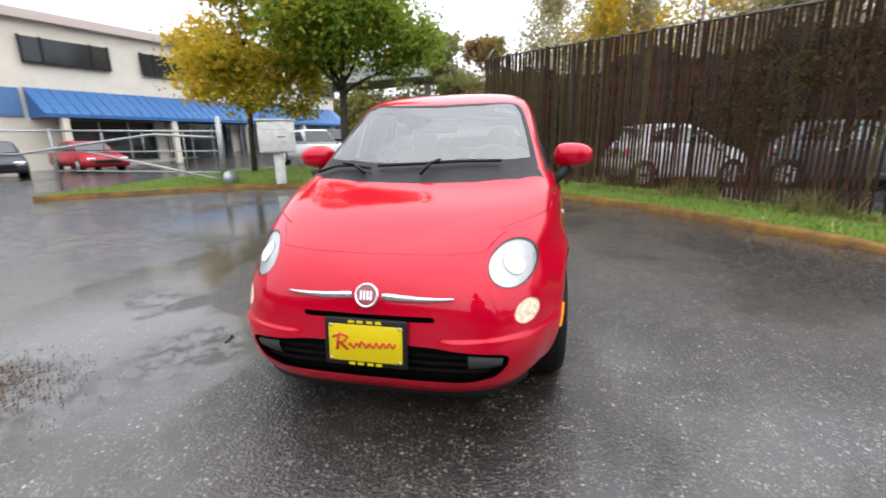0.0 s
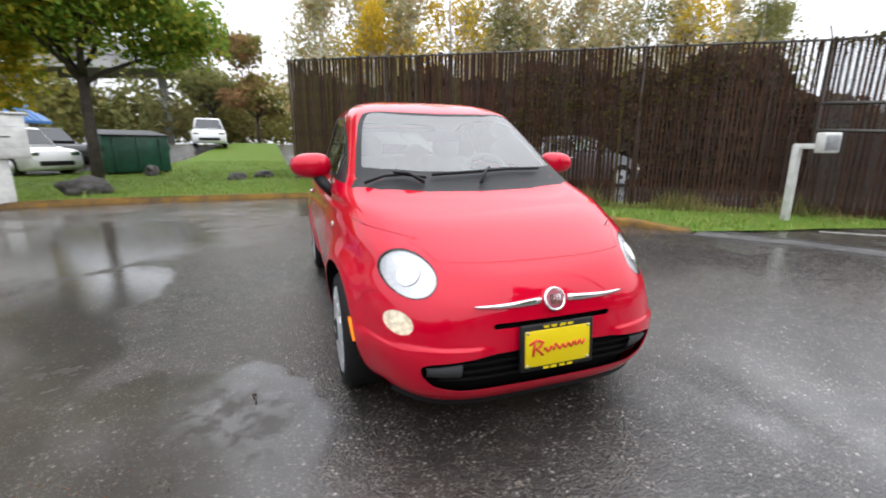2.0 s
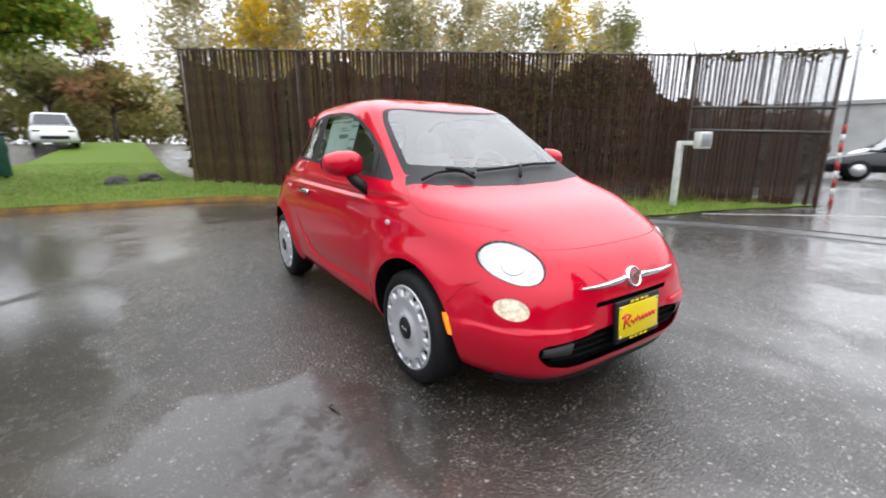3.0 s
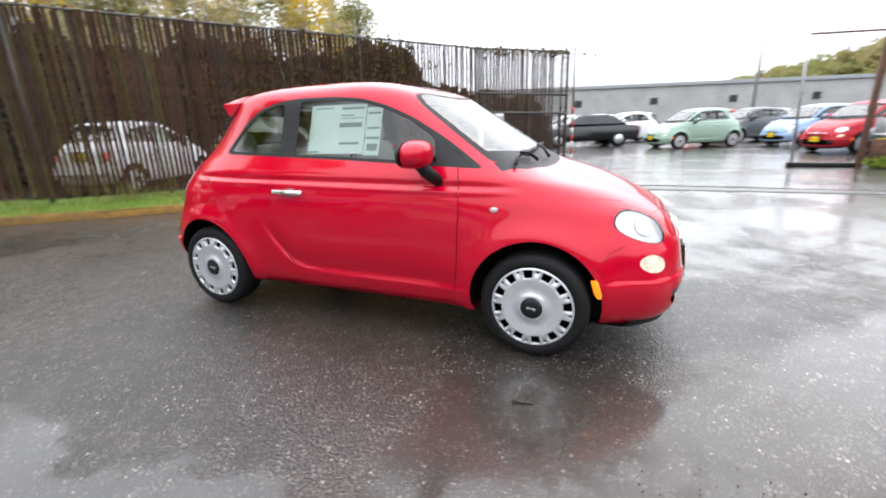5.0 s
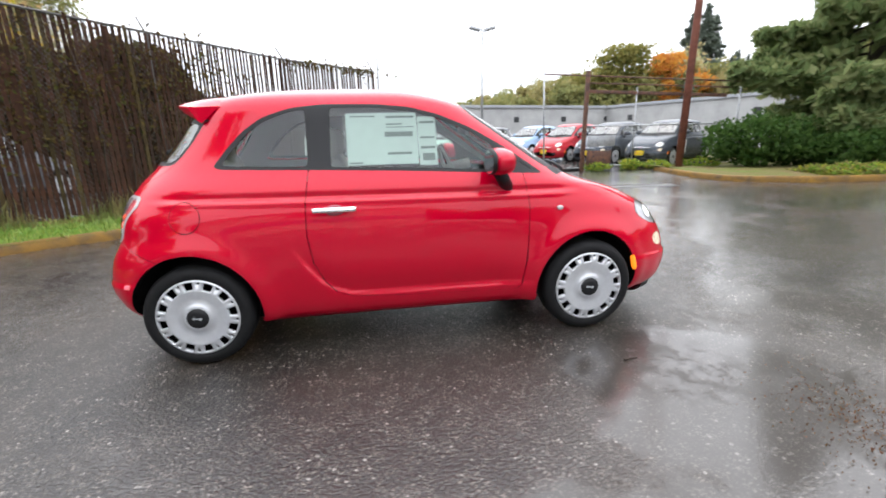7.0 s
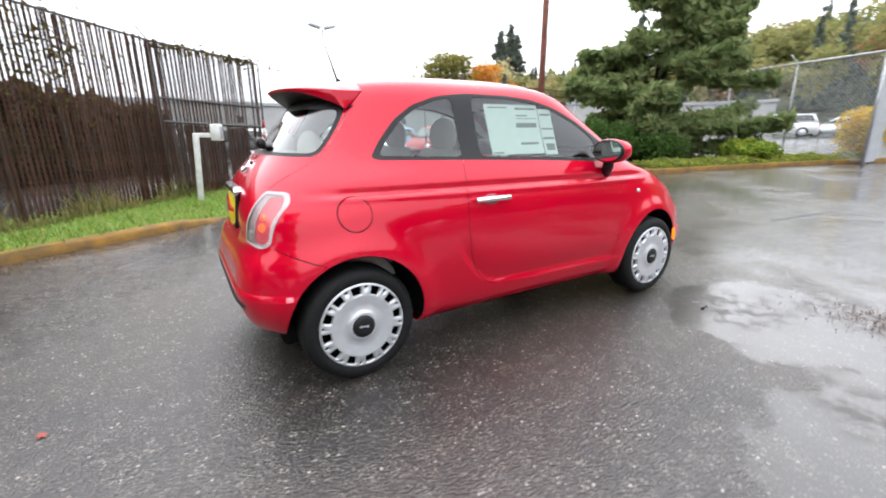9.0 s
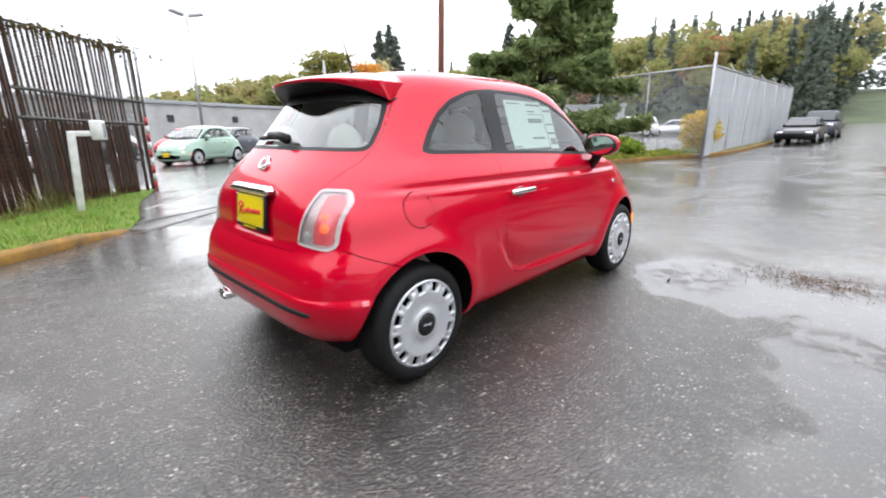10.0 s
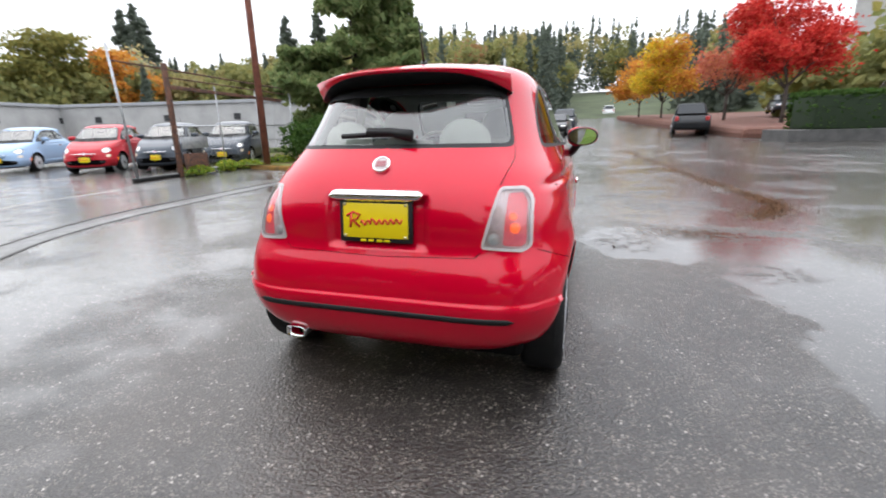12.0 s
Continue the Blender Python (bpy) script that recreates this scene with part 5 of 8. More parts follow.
# ---- foliage ----
def leaf_mat(name, ramp, rough=0.6):
    """Leaves whose colour runs through the ramp, leaf by leaf."""
    m = bpy.data.materials.new(name)
    m.use_nodes = True
    n, l = m.node_tree.nodes, m.node_tree.links
    p = n["Principled BSDF"]
    g = n.new("ShaderNodeNewGeometry")
    r = n.new("ShaderNodeValToRGB")
    while len(r.color_ramp.elements) < len(ramp):
        r.color_ramp.elements.new(0.5)
    for i, c in enumerate(ramp):
        r.color_ramp.elements[i].position = i / (len(ramp) - 1)
        r.color_ramp.elements[i].color = (*c, 1)
    l.new(g.outputs["Random Per Island"], r.inputs[0])
    l.new(r.outputs[0], p.inputs["Base Color"])
    p.inputs["Roughness"].default_value = rough
    p.inputs["Specular IOR Level"].default_value = 0.12
    tr = n.new("ShaderNodeBsdfTranslucent")
    l.new(r.outputs[0], tr.inputs[0])
    mx = n.new("ShaderNodeMixShader")
    mx.inputs[0].default_value = 0.5
    l.new(p.outputs[0], mx.inputs[1])
    l.new(tr.outputs[0], mx.inputs[2])
    l.new(mx.outputs[0], n["Material Output"].inputs[0])
    return m


M_LEAF_GREEN = leaf_mat("leaf_green", [(0.11, 0.20, 0.025), (0.18, 0.29, 0.04), (0.27, 0.34, 0.05), (0.42, 0.37, 0.05)])
M_LEAF_YELLOW = leaf_mat("leaf_yellow", [(0.40, 0.36, 0.04), (0.66, 0.46, 0.04), (0.74, 0.48, 0.04), (0.45, 0.40, 0.06)])
M_LEAF_YELGREEN = leaf_mat("leaf_yellow_green", [(0.16, 0.24, 0.03), (0.30, 0.33, 0.04), (0.46, 0.40, 0.04), (0.52, 0.37, 0.03)])
M_LEAF_RED = leaf_mat("leaf_red", [(0.42, 0.02, 0.02), (0.60, 0.05, 0.04), (0.66, 0.10, 0.07)])
M_LEAF_ORANGE = leaf_mat("leaf_orange", [(0.55, 0.22, 0.04), (0.60, 0.32, 0.06), (0.48, 0.16, 0.04)])
M_LEAF_PINK = leaf_mat("leaf_pink", [(0.45, 0.10, 0.06), (0.52, 0.20, 0.14), (0.55, 0.24, 0.10)])
M_LEAF_PINE = leaf_mat("leaf_pine", [(0.11, 0.16, 0.06), (0.18, 0.235, 0.09), (0.25, 0.27, 0.12)])
M_LEAF_BIRCH = leaf_mat("leaf_birch", [(0.40, 0.36, 0.20), (0.52, 0.44, 0.22), (0.50, 0.34, 0.16), (0.34, 0.38, 0.18), (0.55, 0.52, 0.40)])
M_LEAF_OLIVE = leaf_mat("leaf_olive", [(0.16, 0.16, 0.05), (0.22, 0.21, 0.06), (0.28, 0.24, 0.07), (0.15, 0.18, 0.06)])
M_LEAF_HEDGE = leaf_mat("leaf_hedge", [(0.03, 0.07, 0.015), (0.05, 0.10, 0.02), (0.07, 0.12, 0.03)])
# distance haze is put into the next four leaf colours as paler tones
M_WOOD_HAZED = leaf_mat("hazed_wood", [(0.19, 0.21, 0.085), (0.235, 0.24, 0.09), (0.285, 0.26, 0.095), (0.20, 0.22, 0.09)])
M_WOOD_OCHRE_HAZED = leaf_mat("hazed_ochre_wood", [(0.28, 0.24, 0.11), (0.34, 0.29, 0.12), (0.26, 0.25, 0.12)])
M_WOOD_RUST_HAZED = leaf_mat("hazed_rust_wood", [(0.30, 0.16, 0.08), (0.34, 0.20, 0.09), (0.24, 0.15, 0.08)])
M_FIR_HAZED = leaf_mat("hazed_fir", [(0.11, 0.135, 0.11), (0.135, 0.16, 0.125), (0.155, 0.18, 0.14)])
M_BARK = mat("bark", (0.06, 0.045, 0.035), 0.8, vary=0.5, scale=6, bump=0.8, bscale=25)
M_BIRCH = mat("birch_bark", (0.55, 0.52, 0.48), 0.7, vary=0.5, scale=5)
RNG = np.random.default_rng(7)


def quads(name, centres, size, material, parent=None, stretch=1.6, droop=None, label=""):
    """Small bent leaves, each its own piece, at the centres."""
    c = np.asarray(centres, float)
    n = len(c)
    a = RNG.normal(size=(n, 3))
    if droop is not None:
        a = droop + 0.45 * a
    a /= np.linalg.norm(a, axis=1, keepdims=True)
    b = RNG.normal(size=(n, 3))
    b -= a * (a * b).sum(1, keepdims=True)
    b /= np.linalg.norm(b, axis=1, keepdims=True)
    s = (np.asarray(size) * RNG.uniform(0.6, 1.3, n))[:, None]
    k = np.cross(a, b) * s * 0.22
    v = np.stack([c - a * s * stretch * 0.5, c + b * s * 0.5 + k, c + a * s * stretch * 0.5, c - b * s * 0.5 + k], 1).reshape(-1, 3)
    me = bpy.data.meshes.new(name)
    me.from_pydata(v.tolist(), [], np.arange(4 * n).reshape(n, 4).tolist())
    me.materials.append(material)
    ob = new(name, me)
    if parent:
        ob.parent = parent
    if label:
        ob["label"] = label
    return ob


def limb(bm, p, d, length, r, depth, tips, rnd, up=0.25, spread=0.7):
    pts = [p]
    q, e = Vector(p), Vector(d).normalized()
    n = 4
    for _ in range(n):
        e = (e + Vector((rnd.gauss(0, 0.16), rnd.gauss(0, 0.16), rnd.gauss(0, 0.10) + up * 0.12))).normalized()
        q = q + e * (length / n)
        pts.append(q.copy())
    tube(bm, pts, r, 7 if r > 0.05 else 4, r2=r * 0.55)
    if depth == 0:
        tips.append((q, length))
        return
    for i in range(rnd.choice((3, 3, 4))):
        k = rnd.randint(2, n)
        o = Vector((rnd.gauss(0, 1), rnd.gauss(0, 1), rnd.gauss(0.2, 0.5))).normalized()
        limb(bm, pts[k], (e + o * spread).normalized(), length * rnd.uniform(0.6, 0.8), r * 0.5, depth - 1, tips, rnd, up, spread)
    tips.append((q, length))


def broad_tree(name, x, y, z, height, width, leafs, leafn, size, label, seed, bark=None, trunk_h=0.28, depth=3, extra=()):
    rnd = random.Random(seed)
    t = empty(name, pose(x, y, z), label, "tree")
    bm = bmesh.new()
    tips = []
    tr = 0.022 * height / 2 + 0.03
    h0 = height * trunk_h
    tube(bm, [(0, 0, -0.2), (0.02, 0, h0 * 0.5), (0.05, 0.03, h0)], tr, 10, r2=tr * 0.8)
    for i in range(6):
        a = 2 * math.pi * i / 6 + rnd.uniform(-0.3, 0.3)
        limb(bm, Vector((0.05, 0.03, h0 * rnd.uniform(0.85, 1))), (math.cos(a) * 0.8, math.sin(a) * 0.8, rnd.uniform(0.5, 1.1)), width * 0.30, tr * 0.45, depth - 1, tips, rnd)
    limb(bm, Vector((0.05, 0.03, h0)), (0, 0, 1), height * 0.34, tr * 0.6, depth, tips, rnd)
    part("trunk", bm, bark or M_BARK, t, "dark wet bark")
    tp = np.array([p[:] for p, _ in tips])
    pick = RNG.integers(0, len(tp), leafn)
    c = tp[pick] + RNG.normal(size=(leafn, 3)) * np.array([0.072, 0.072, 0.040]) * width * RNG.uniform(0.55, 1.35, len(tp))[pick][:, None]
    r = np.hypot(c[:, 0], c[:, 1])
    k = np.minimum(1, width * 0.52 / np.maximum(r, 1e-6))
    c[:, :2] *= np.where(k < 1, k * RNG.uniform(0.72, 1.15, leafn), 1)[:, None]
    c[:, 2] = np.where(c[:, 2] > height, height - RNG.uniform(0, 0.25, leafn) * height, np.maximum(c[:, 2], h0 * 0.8))
    parts = leafs if isinstance(leafs, list) else [leafs]
    if len(parts) == 1:
        quads("crown", c, size, parts[0], t)
    else:
        w = c[:, 0] + RNG.normal(size=leafn) * 0.25 * width
        cut = np.quantile(w, np.linspace(0, 1, len(parts) + 1))
        for i, m in enumerate(parts):
            quads("crown", c[(w >= cut[i]) & (w <= cut[i + 1])], size, m, t)
    return t


def conifer(name, x, y, z, height, width, label, seed, material=None, leafn=9000, size=0.22, bare=0.08, droop=-0.25, shag=0.07, per_m=6):
    rnd = random.Random(seed)
    t = empty(name, pose(x, y, z), label, "tree")
    bm = bmesh.new()
    tube(bm, [(0, 0, -0.2), (0.1, 0.05, height * 0.5), (0, 0.1, height)], 0.02 * height + 0.05, 9, r2=0.02)
    cs = []
    n = int(height * per_m)
    for i in range(n):
        h = bare + (1 - bare) * (i + rnd.random()) / n
        L = width * 0.5 * (1 - h) ** 0.75 * rnd.uniform(0.65, 1.12) + 0.15
        a = rnd.uniform(0, 2 * math.pi)
        dr = droop + rnd.uniform(-2.5, 1.5) * shag
        p = [Vector((math.cos(a) * L * k, math.sin(a) * L * k, h * height + L * (dr * k + 0.22 * k * k))) for k in (0, 0.35, 0.7, 1)]
        tube(bm, p, 0.012 * L + 0.008, 4, r2=0.004)
        m = int(leafn / n * L / (width * 0.3)) + 4
        k = RNG.uniform(0.15, 1.0, m) ** 0.8
        base = np.stack([np.cos(a) * L * k, np.sin(a) * L * k, h * height + L * (dr * k + 0.22 * k * k)], 1)
        side = np.array([-math.sin(a), math.cos(a), 0]) * (RNG.normal(size=m) * 0.16 * L * (1.1 - k))[:, None]
        cs.append(base + side + RNG.normal(size=(m, 3)) * np.array([0.05, 0.05, shag]))
    part("trunk", bm, M_BARK, t)
    quads("crown", np.concatenate(cs), size, material or M_LEAF_PINE, t, stretch=2.2)
    return t


# ---- slatted chain-link fence ----
M_SLAT = mat("brown_slat", (0.064, 0.029, 0.018), 0.75, spec=0.12, vary=0.5, scale=3.5, second=(0.026, 0.014, 0.009), bump=0.3, bscale=30, rnd=0.3)
M_SLAT_MOSS = mat("mossy_slat", (0.075, 0.055, 0.020), 0.75, spec=0.12, vary=0.5, scale=3.0, second=(0.034, 0.022, 0.012), bump=0.3, bscale=30, rnd=0.3)
M_GALV = mat("galvanised_pipe", (0.42, 0.43, 0.44), 0.42, 0.7, vary=0.3, scale=12)
M_WIRE = mat("dark_wire", (0.10, 0.095, 0.09), 0.5, 0.6)
M_RUST = mat("rusty_steel", (0.16, 0.07, 0.04), 0.7, 0.2, vary=0.6, scale=9, second=(0.05, 0.03, 0.025), bump=0.4, bscale=60)
M_WHITE = mat("weathered_white_paint", (0.66, 0.66, 0.63), 0.5, vary=0.25, scale=5, bump=0.1, bscale=40)
M_GREYSLAT = mat("pale_grey_slat", (0.42, 0.44, 0.46), 0.5, vary=0.15, scale=3, rnd=0.1)


def slat_mesh(width, height, name, material, seed):
    """One slat: a thin, slightly bowed strip with a ragged top."""
    rnd = random.Random(seed)
    bm = bmesh.new()
    n = 5
    rows = []
    bow = rnd.uniform(-0.012, 0.012)
    for i in range(n + 1):
        k = i / n
        dx = bow * math.sin(k * math.pi)
        zz = height * k
        rows.append([bm.verts.new((dx + a * width / 2, b, zz + (rnd.uniform(-0.02, 0.02) if i == n else 0))) for a, b in ((-1, -0.005), (1, -0.005), (1, 0.005), (-1, 0.005))])
    for a, b in zip(rows, rows[1:]):
        for j in range(4):
            bm.faces.new((a[j], a[(j + 1) % 4], b[(j + 1) % 4], b[j]))
    bm.faces.new(rows[-1])
    me = bpy.data.meshes.new(name)
    bm.to_mesh(me)
    bm.free()
    me.materials.append(material)
    return me


def chain_wires(bm, a, b, za, zb, h, pitch, r):
    """Crossing diagonal wires between two posts."""
    L = (b - a).length
    d = (b - a) / L
    n = int((L + h) / pitch)
    for s in (1, -1):
        for i in range(n):
            x0 = i * pitch - (h if s > 0 else 0)
            p0, p1 = (x0, 0.0), (x0 + s * h, h)
            x_lo, x_hi = min(p0[0], p1[0]), max(p0[0], p1[0])
            lo, hi = max(0, x_lo), min(L, x_hi)
            if hi <= lo:
                continue
            f = lambda x: (x - p0[0]) / (p1[0] - p0[0]) * h
            q = [(x, f(x)) for x in (lo, hi)]
            v = []
            for x, z in q:
                base = za + (zb - za) * x / L
                p = a + d * x
                v.append((Vector((p.x, p.y, base + z)) + Vector((-d.y, d.x, 0)) * 0.003 * s))
            w = (v[1] - v[0]).normalized().cross(Vector((-d.y, d.x, 0))) * r
            k = Vector((-d.y, d.x, 0)) * r
            ring = [[bm.verts.new(p + o) for o in (w, k, -w)] for p in v]
            for j in range(3):
                bm.faces.new((ring[0][j], ring[0][(j + 1) % 3], ring[1][(j + 1) % 3], ring[1][j]))


def fence_ground(p):
    return lawn_z(p.x, p.y)


def slat_fence():
    f = empty("slat_fence", pose(0, 0, 0), "tall chain-link fence filled with dark brown weathered slats", "fence")
    rnd = random.Random(3)
    mesh_dark = [slat_mesh(0.056, 3.0, "slat", M_SLAT, i) for i in range(5)]
    mesh_thin = [slat_mesh(0.040, 3.0, "slat", M_SLAT, i + 30) for i in range(4)]
    mesh_moss = [slat_mesh(0.058, 3.0, "slat", M_SLAT_MOSS, i + 9) for i in range(3)]
    mesh_short = [slat_mesh(0.070, 1.5, "slat", M_SLAT, i + 20) for i in range(3)]
    corner_back = Vector((0.4, 26.0, 0))
    runs = [(FENCE_C, FENCE_P, 3.33, 2.93, 1), (FENCE_P, FENCE_E, 2.93, 2.85, 2), (FENCE_C, corner_back, 3.33, 3.75, 0)]
    bmw, s_i = bmesh.new(), 0
    for a, b, ta, tb, kind in runs:
        L = (b - a).length
        d = (b - a) / L
        yaw = math.degrees(math.atan2(d.y, d.x))
        h = 2.72
        chain_wires(bmw, a, b, ta - h, tb - h, h, 0.052 if kind == 2 else 0.075, 0.0042 if kind == 2 else 0.0018)
        n_post = max(1, round(L / 3.0))
        for i in range(n_post + 1):
            if kind != 1 and i == 0:
                continue
            k = i / n_post
            p = a + d * L * k
            top = ta + (tb - ta) * k
            bm = bmesh.new()
            tube(bm, [(0, 0, -3.2), (0, 0, 0.02)], 0.035, 10)
            tube(bm, [(0, 0, 0.0), (-d.y * 0.22 + 0.0, d.x * 0.22, 0.28)], 0.014, 6)
            ob = part("post", bm, M_GALV if i == 0 else M_WIRE, f, "steel post with an angled arm")
            ob.matrix_basis = pose(p.x - d.y * 0.06, p.y + d.x * 0.06, top)
        bm = bmesh.new()
        tube(bm, [(a.x, a.y, ta), (b.x, b.y, tb)], 0.022, 8)
        part("top_rail", bm, M_WIRE, f)
        for hh in ((1.0, 1.45) if kind == 2 else ()):
            bm = bmesh.new()
            tube(bm, [(a.x, a.y, ta - hh), (b.x, b.y, tb - hh)], 0.03, 8)
            part("middle_rail", bm, M_WIRE, f)
        gap = 0.0765
        for i in range(int(L / gap)):
            k = (i + 0.5) * gap / L
            p = a + d * (L * k)
            top = ta + (tb - ta) * k + rnd.uniform(-0.03, 0.05)
            if rnd.random() < 0.012:
                continue
            moss = (kind == 1 and k < 0.42 and rnd.random() < 0.62) or rnd.random() < 0.12
            if kind == 2 and rnd.random() < 0.06:
                continue
            me = rnd.choice(mesh_thin if kind == 2 or (kind == 1 and k > 0.72) else mesh_moss if moss else mesh_dark)
            if (kind == 2 or (kind == 1 and k > 0.93)) and rnd.random() < (0.9 if i % 9 else 0.3):
                low = new("slat", rnd.choice(mesh_short))
                low.parent = f
                low.matrix_basis = pose(p.x - d.y * 0.03, p.y + d.x * 0.03, top - 2.95 - rnd.uniform(0, 0.08), 0, rnd.gauss(0, 0.3), yaw + rnd.uniform(-6, 6))
            if kind == 0 and i > 110:
                break
            o = new("slat", me)
            o.parent = f
            o.matrix_basis = pose(p.x, p.y, top - (3.0 if me not in mesh_short else 1.5), rnd.uniform(-0.5, 0.5), rnd.gauss(0, 0.22), yaw + rnd.uniform(-12, 12))
            s_i += 1
    ob = part("chain_link", bmw, M_WIRE, f, "woven wire mesh", smooth=False)
    ob["kind"] = "stuff"
    return f


slat_fence()


def striped_pole():
    t = empty("striped_pole", pose(8.5, 3.45, 0), "thin grey pole with red and white bands at its foot", "pole")
    bm = bmesh.new()
    tube(bm, [(0, 0, 1.55), (-0.12, 0, 3.2)], 0.028, 8)
    part("pole", bm, M_GALV, t)
    for i in range(9):
        bm = bmesh.new()
        tube(bm, [(0.09 - 0.01 * i, 0, i * 0.172), (0.08 - 0.01 * i, 0, (i + 1) * 0.172)], 0.034, 10)
        part("band", bm, (M_WHITE, M_BANDRED)[i % 2 == 0], t)
    return t


M_BANDRED = mat("band_red", (0.45, 0.03, 0.03), 0.5, vary=0.3, scale=20)
striped_pole()


def card_reader():
    t = empty("gate_reader_post", pose(5.83, 5.08, 0.12), "leaning white square post with a small box on a short arm", "post")
    bm = bmesh.new()
    m = Matrix.Shear("XY", 4, (-0.10, -0.06))
    vs = box(bm, -0.05, 0.05, -0.05, 0.05, -0.15, 1.12, 0.008)
    bmesh.ops.transform(bm, matrix=m, verts=bm.verts)
    part("post", bm, M_WHITE, t)
    bm = bmesh.new()
    box(bm, -0.04, 0.04, -0.30, 0.05, -0.04, 0.04, 0.006)
    part("arm", bm, M_WHITE, t).matrix_basis = pose(-0.11, -0.08, 1.09, 0, 0, 15)
    bm = bmesh.new()
    box(bm, -0.13, 0.13, -0.08, 0.08, -0.15, 0.15, 0.02)
    b = part("reader_box", bm, M_WHITE, t, "pale metal box with a panel")
    b.matrix_basis = pose(-0.02, -0.42, 1.14, 0, 0, -20)
    bm = bmesh.new()
    box(bm, -0.10, 0.10, -0.086, -0.078, -0.11, 0.11, 0.004)
    part("panel", bm, M_GALV, b)
    return t


card_reader()


# ---- gate, poles and the lot beyond ----
def gate():
    t = empty("rusty_gate", pose(0, 0, 0), "rusty sliding gate frame of pipes, standing open", "gate")
    A, B, C = Vector((9.2, -1.5, 0)), Vector((9.1, -2.75, 0)), Vector((9.05, -7.9, 0))

    def bar(name, p, q, r, m):
        bm = bmesh.new()
        tube(bm, [p, q], r, 8)
        part(name, bm, m, t)
    bar("guide_post", (9.2, -1.55, 0), (9.14, -1.42, 3.25), 0.028, M_GALV)
    bm = bmesh.new()
    box(bm, -0.055, 0.055, -0.055, 0.055, 0, 2.95, 0.01)
    part("main_post", bm, M_RUST, t, "square rusty post").matrix_basis = pose(B.x, B.y, 0, 0, -2, 0)
    bar("end_post", C, C + Vector((0, 0, 2.85)), 0.03, M_GALV)
    bar("top_rail", (9.15, -1.45, 2.88), (9.05, -8.0, 2.62), 0.022, M_RUST)
    bar("upper_beam", (9.1, -2.75, 2.62), (9.05, -7.6, 2.45), 0.02, M_RUST)
    bm = bmesh.new()
    box(bm, -0.035, 0.035, -4.7, 0, -0.05, 0.05, 0.006)
    part("heavy_beam", bm, M_RUST, t).matrix_basis = pose(9.1, -2.75, 2.38, 2, 0, 0)
    bar("middle_rail", (9.1, -2.75, 1.36), (9.05, -7.8, 1.36), 0.022, M_GALV)
    bar("bottom_rail", (9.1, -2.75, 0.15), (9.05, -7.8, 0.15), 0.022, M_GALV)
    for y in (-4.4, -6.1):
        bar("upright", (9.08, y, 0.15), (9.08, y, 2.5), 0.018, M_GALV)
    bm = bmesh.new()
    chain_wires(bm, B, C, 0.15, 0.15, 1.2, 0.09, 0.0015)
    ob = part("chain_link", bm, M_GALV, t, smooth=False)
    ob["kind"] = "stuff"
    bm = bmesh.new()
    box(bm, -0.012, 0.012, -0.45, 0.45, 0, 0.32, 0.003)
    part("sign_board", bm, M_GALV, t, "blank grey board wired to the gate").matrix_basis = pose(9.0, -3.3, 0.75)
    bm = bmesh.new()
    box(bm, -0.012, 0.012, -0.4, 0.4, 0, 0.5, 0.003)
    part("sign_board", bm, M_RUST, t).matrix_basis = pose(9.0, -3.25, 0.12)
    bm = bmesh.new()
    box(bm, -0.10, 0.10, -0.65, 0.65, 0, 0.10, 0.02)
    part("roller_block", bm, M_BLACK, t).matrix_basis = pose(9.2, -2.1, 0)
    return t


gate()


def utility_pole():
    t = empty("utility_pole", pose(8.65, -5.75, 0), "tall red-brown wooden utility pole", "pole")
    bm = bmesh.new()
    tube(bm, [(0, 0, -0.3), (-0.06, -0.03, 5), (-0.14, -0.06, 11.5)], 0.115, 12, r2=0.085)
    part("shaft", bm, M_POLE, t)
    bm = bmesh.new()
    box(bm, -0.08, 0.08, -0.128, -0.114, 0.5, 0.9, 0.004)
    part("tag", bm, M_WHITE, t)
    return t


M_POLE = mat("brown_pole", (0.20, 0.065, 0.04), 0.75, vary=0.4, scale=5, bump=0.5, bscale=30)
utility_pole()


def light_pole():
    t = empty("lot_light_pole", pose(32.5, -4.9, 0), "slender grey lot light with two lamp heads", "street lamp")
    bm = bmesh.new()
    tube(bm, [(0, 0, 0), (0, 0, 9.2)], 0.11, 8, r2=0.07)
    part("shaft", bm, M_GALV, t)
    for s in (-1, 1):
        bm = bmesh.new()
        box(bm, -0.22, 0.22, -0.45, 0.45, -0.1, 0.12, 0.04)
        part("lamp_head", bm, M_GALV, t).matrix_basis = pose(0, s * 0.6, 9.15, s * 14, 0, 0)
    return t


light_pole()

M_CONC = mat("pale_concrete", (0.40, 0.40, 0.39), 0.8, vary=0.2, scale=0.6, bump=0.2, bscale=8)
M_PANE = mat("dark_window", (0.02, 0.024, 0.028), 0.08, spec=0.6)
M_ROOFEDGE = mat("roof_edge", (0.30, 0.31, 0.32), 0.6)


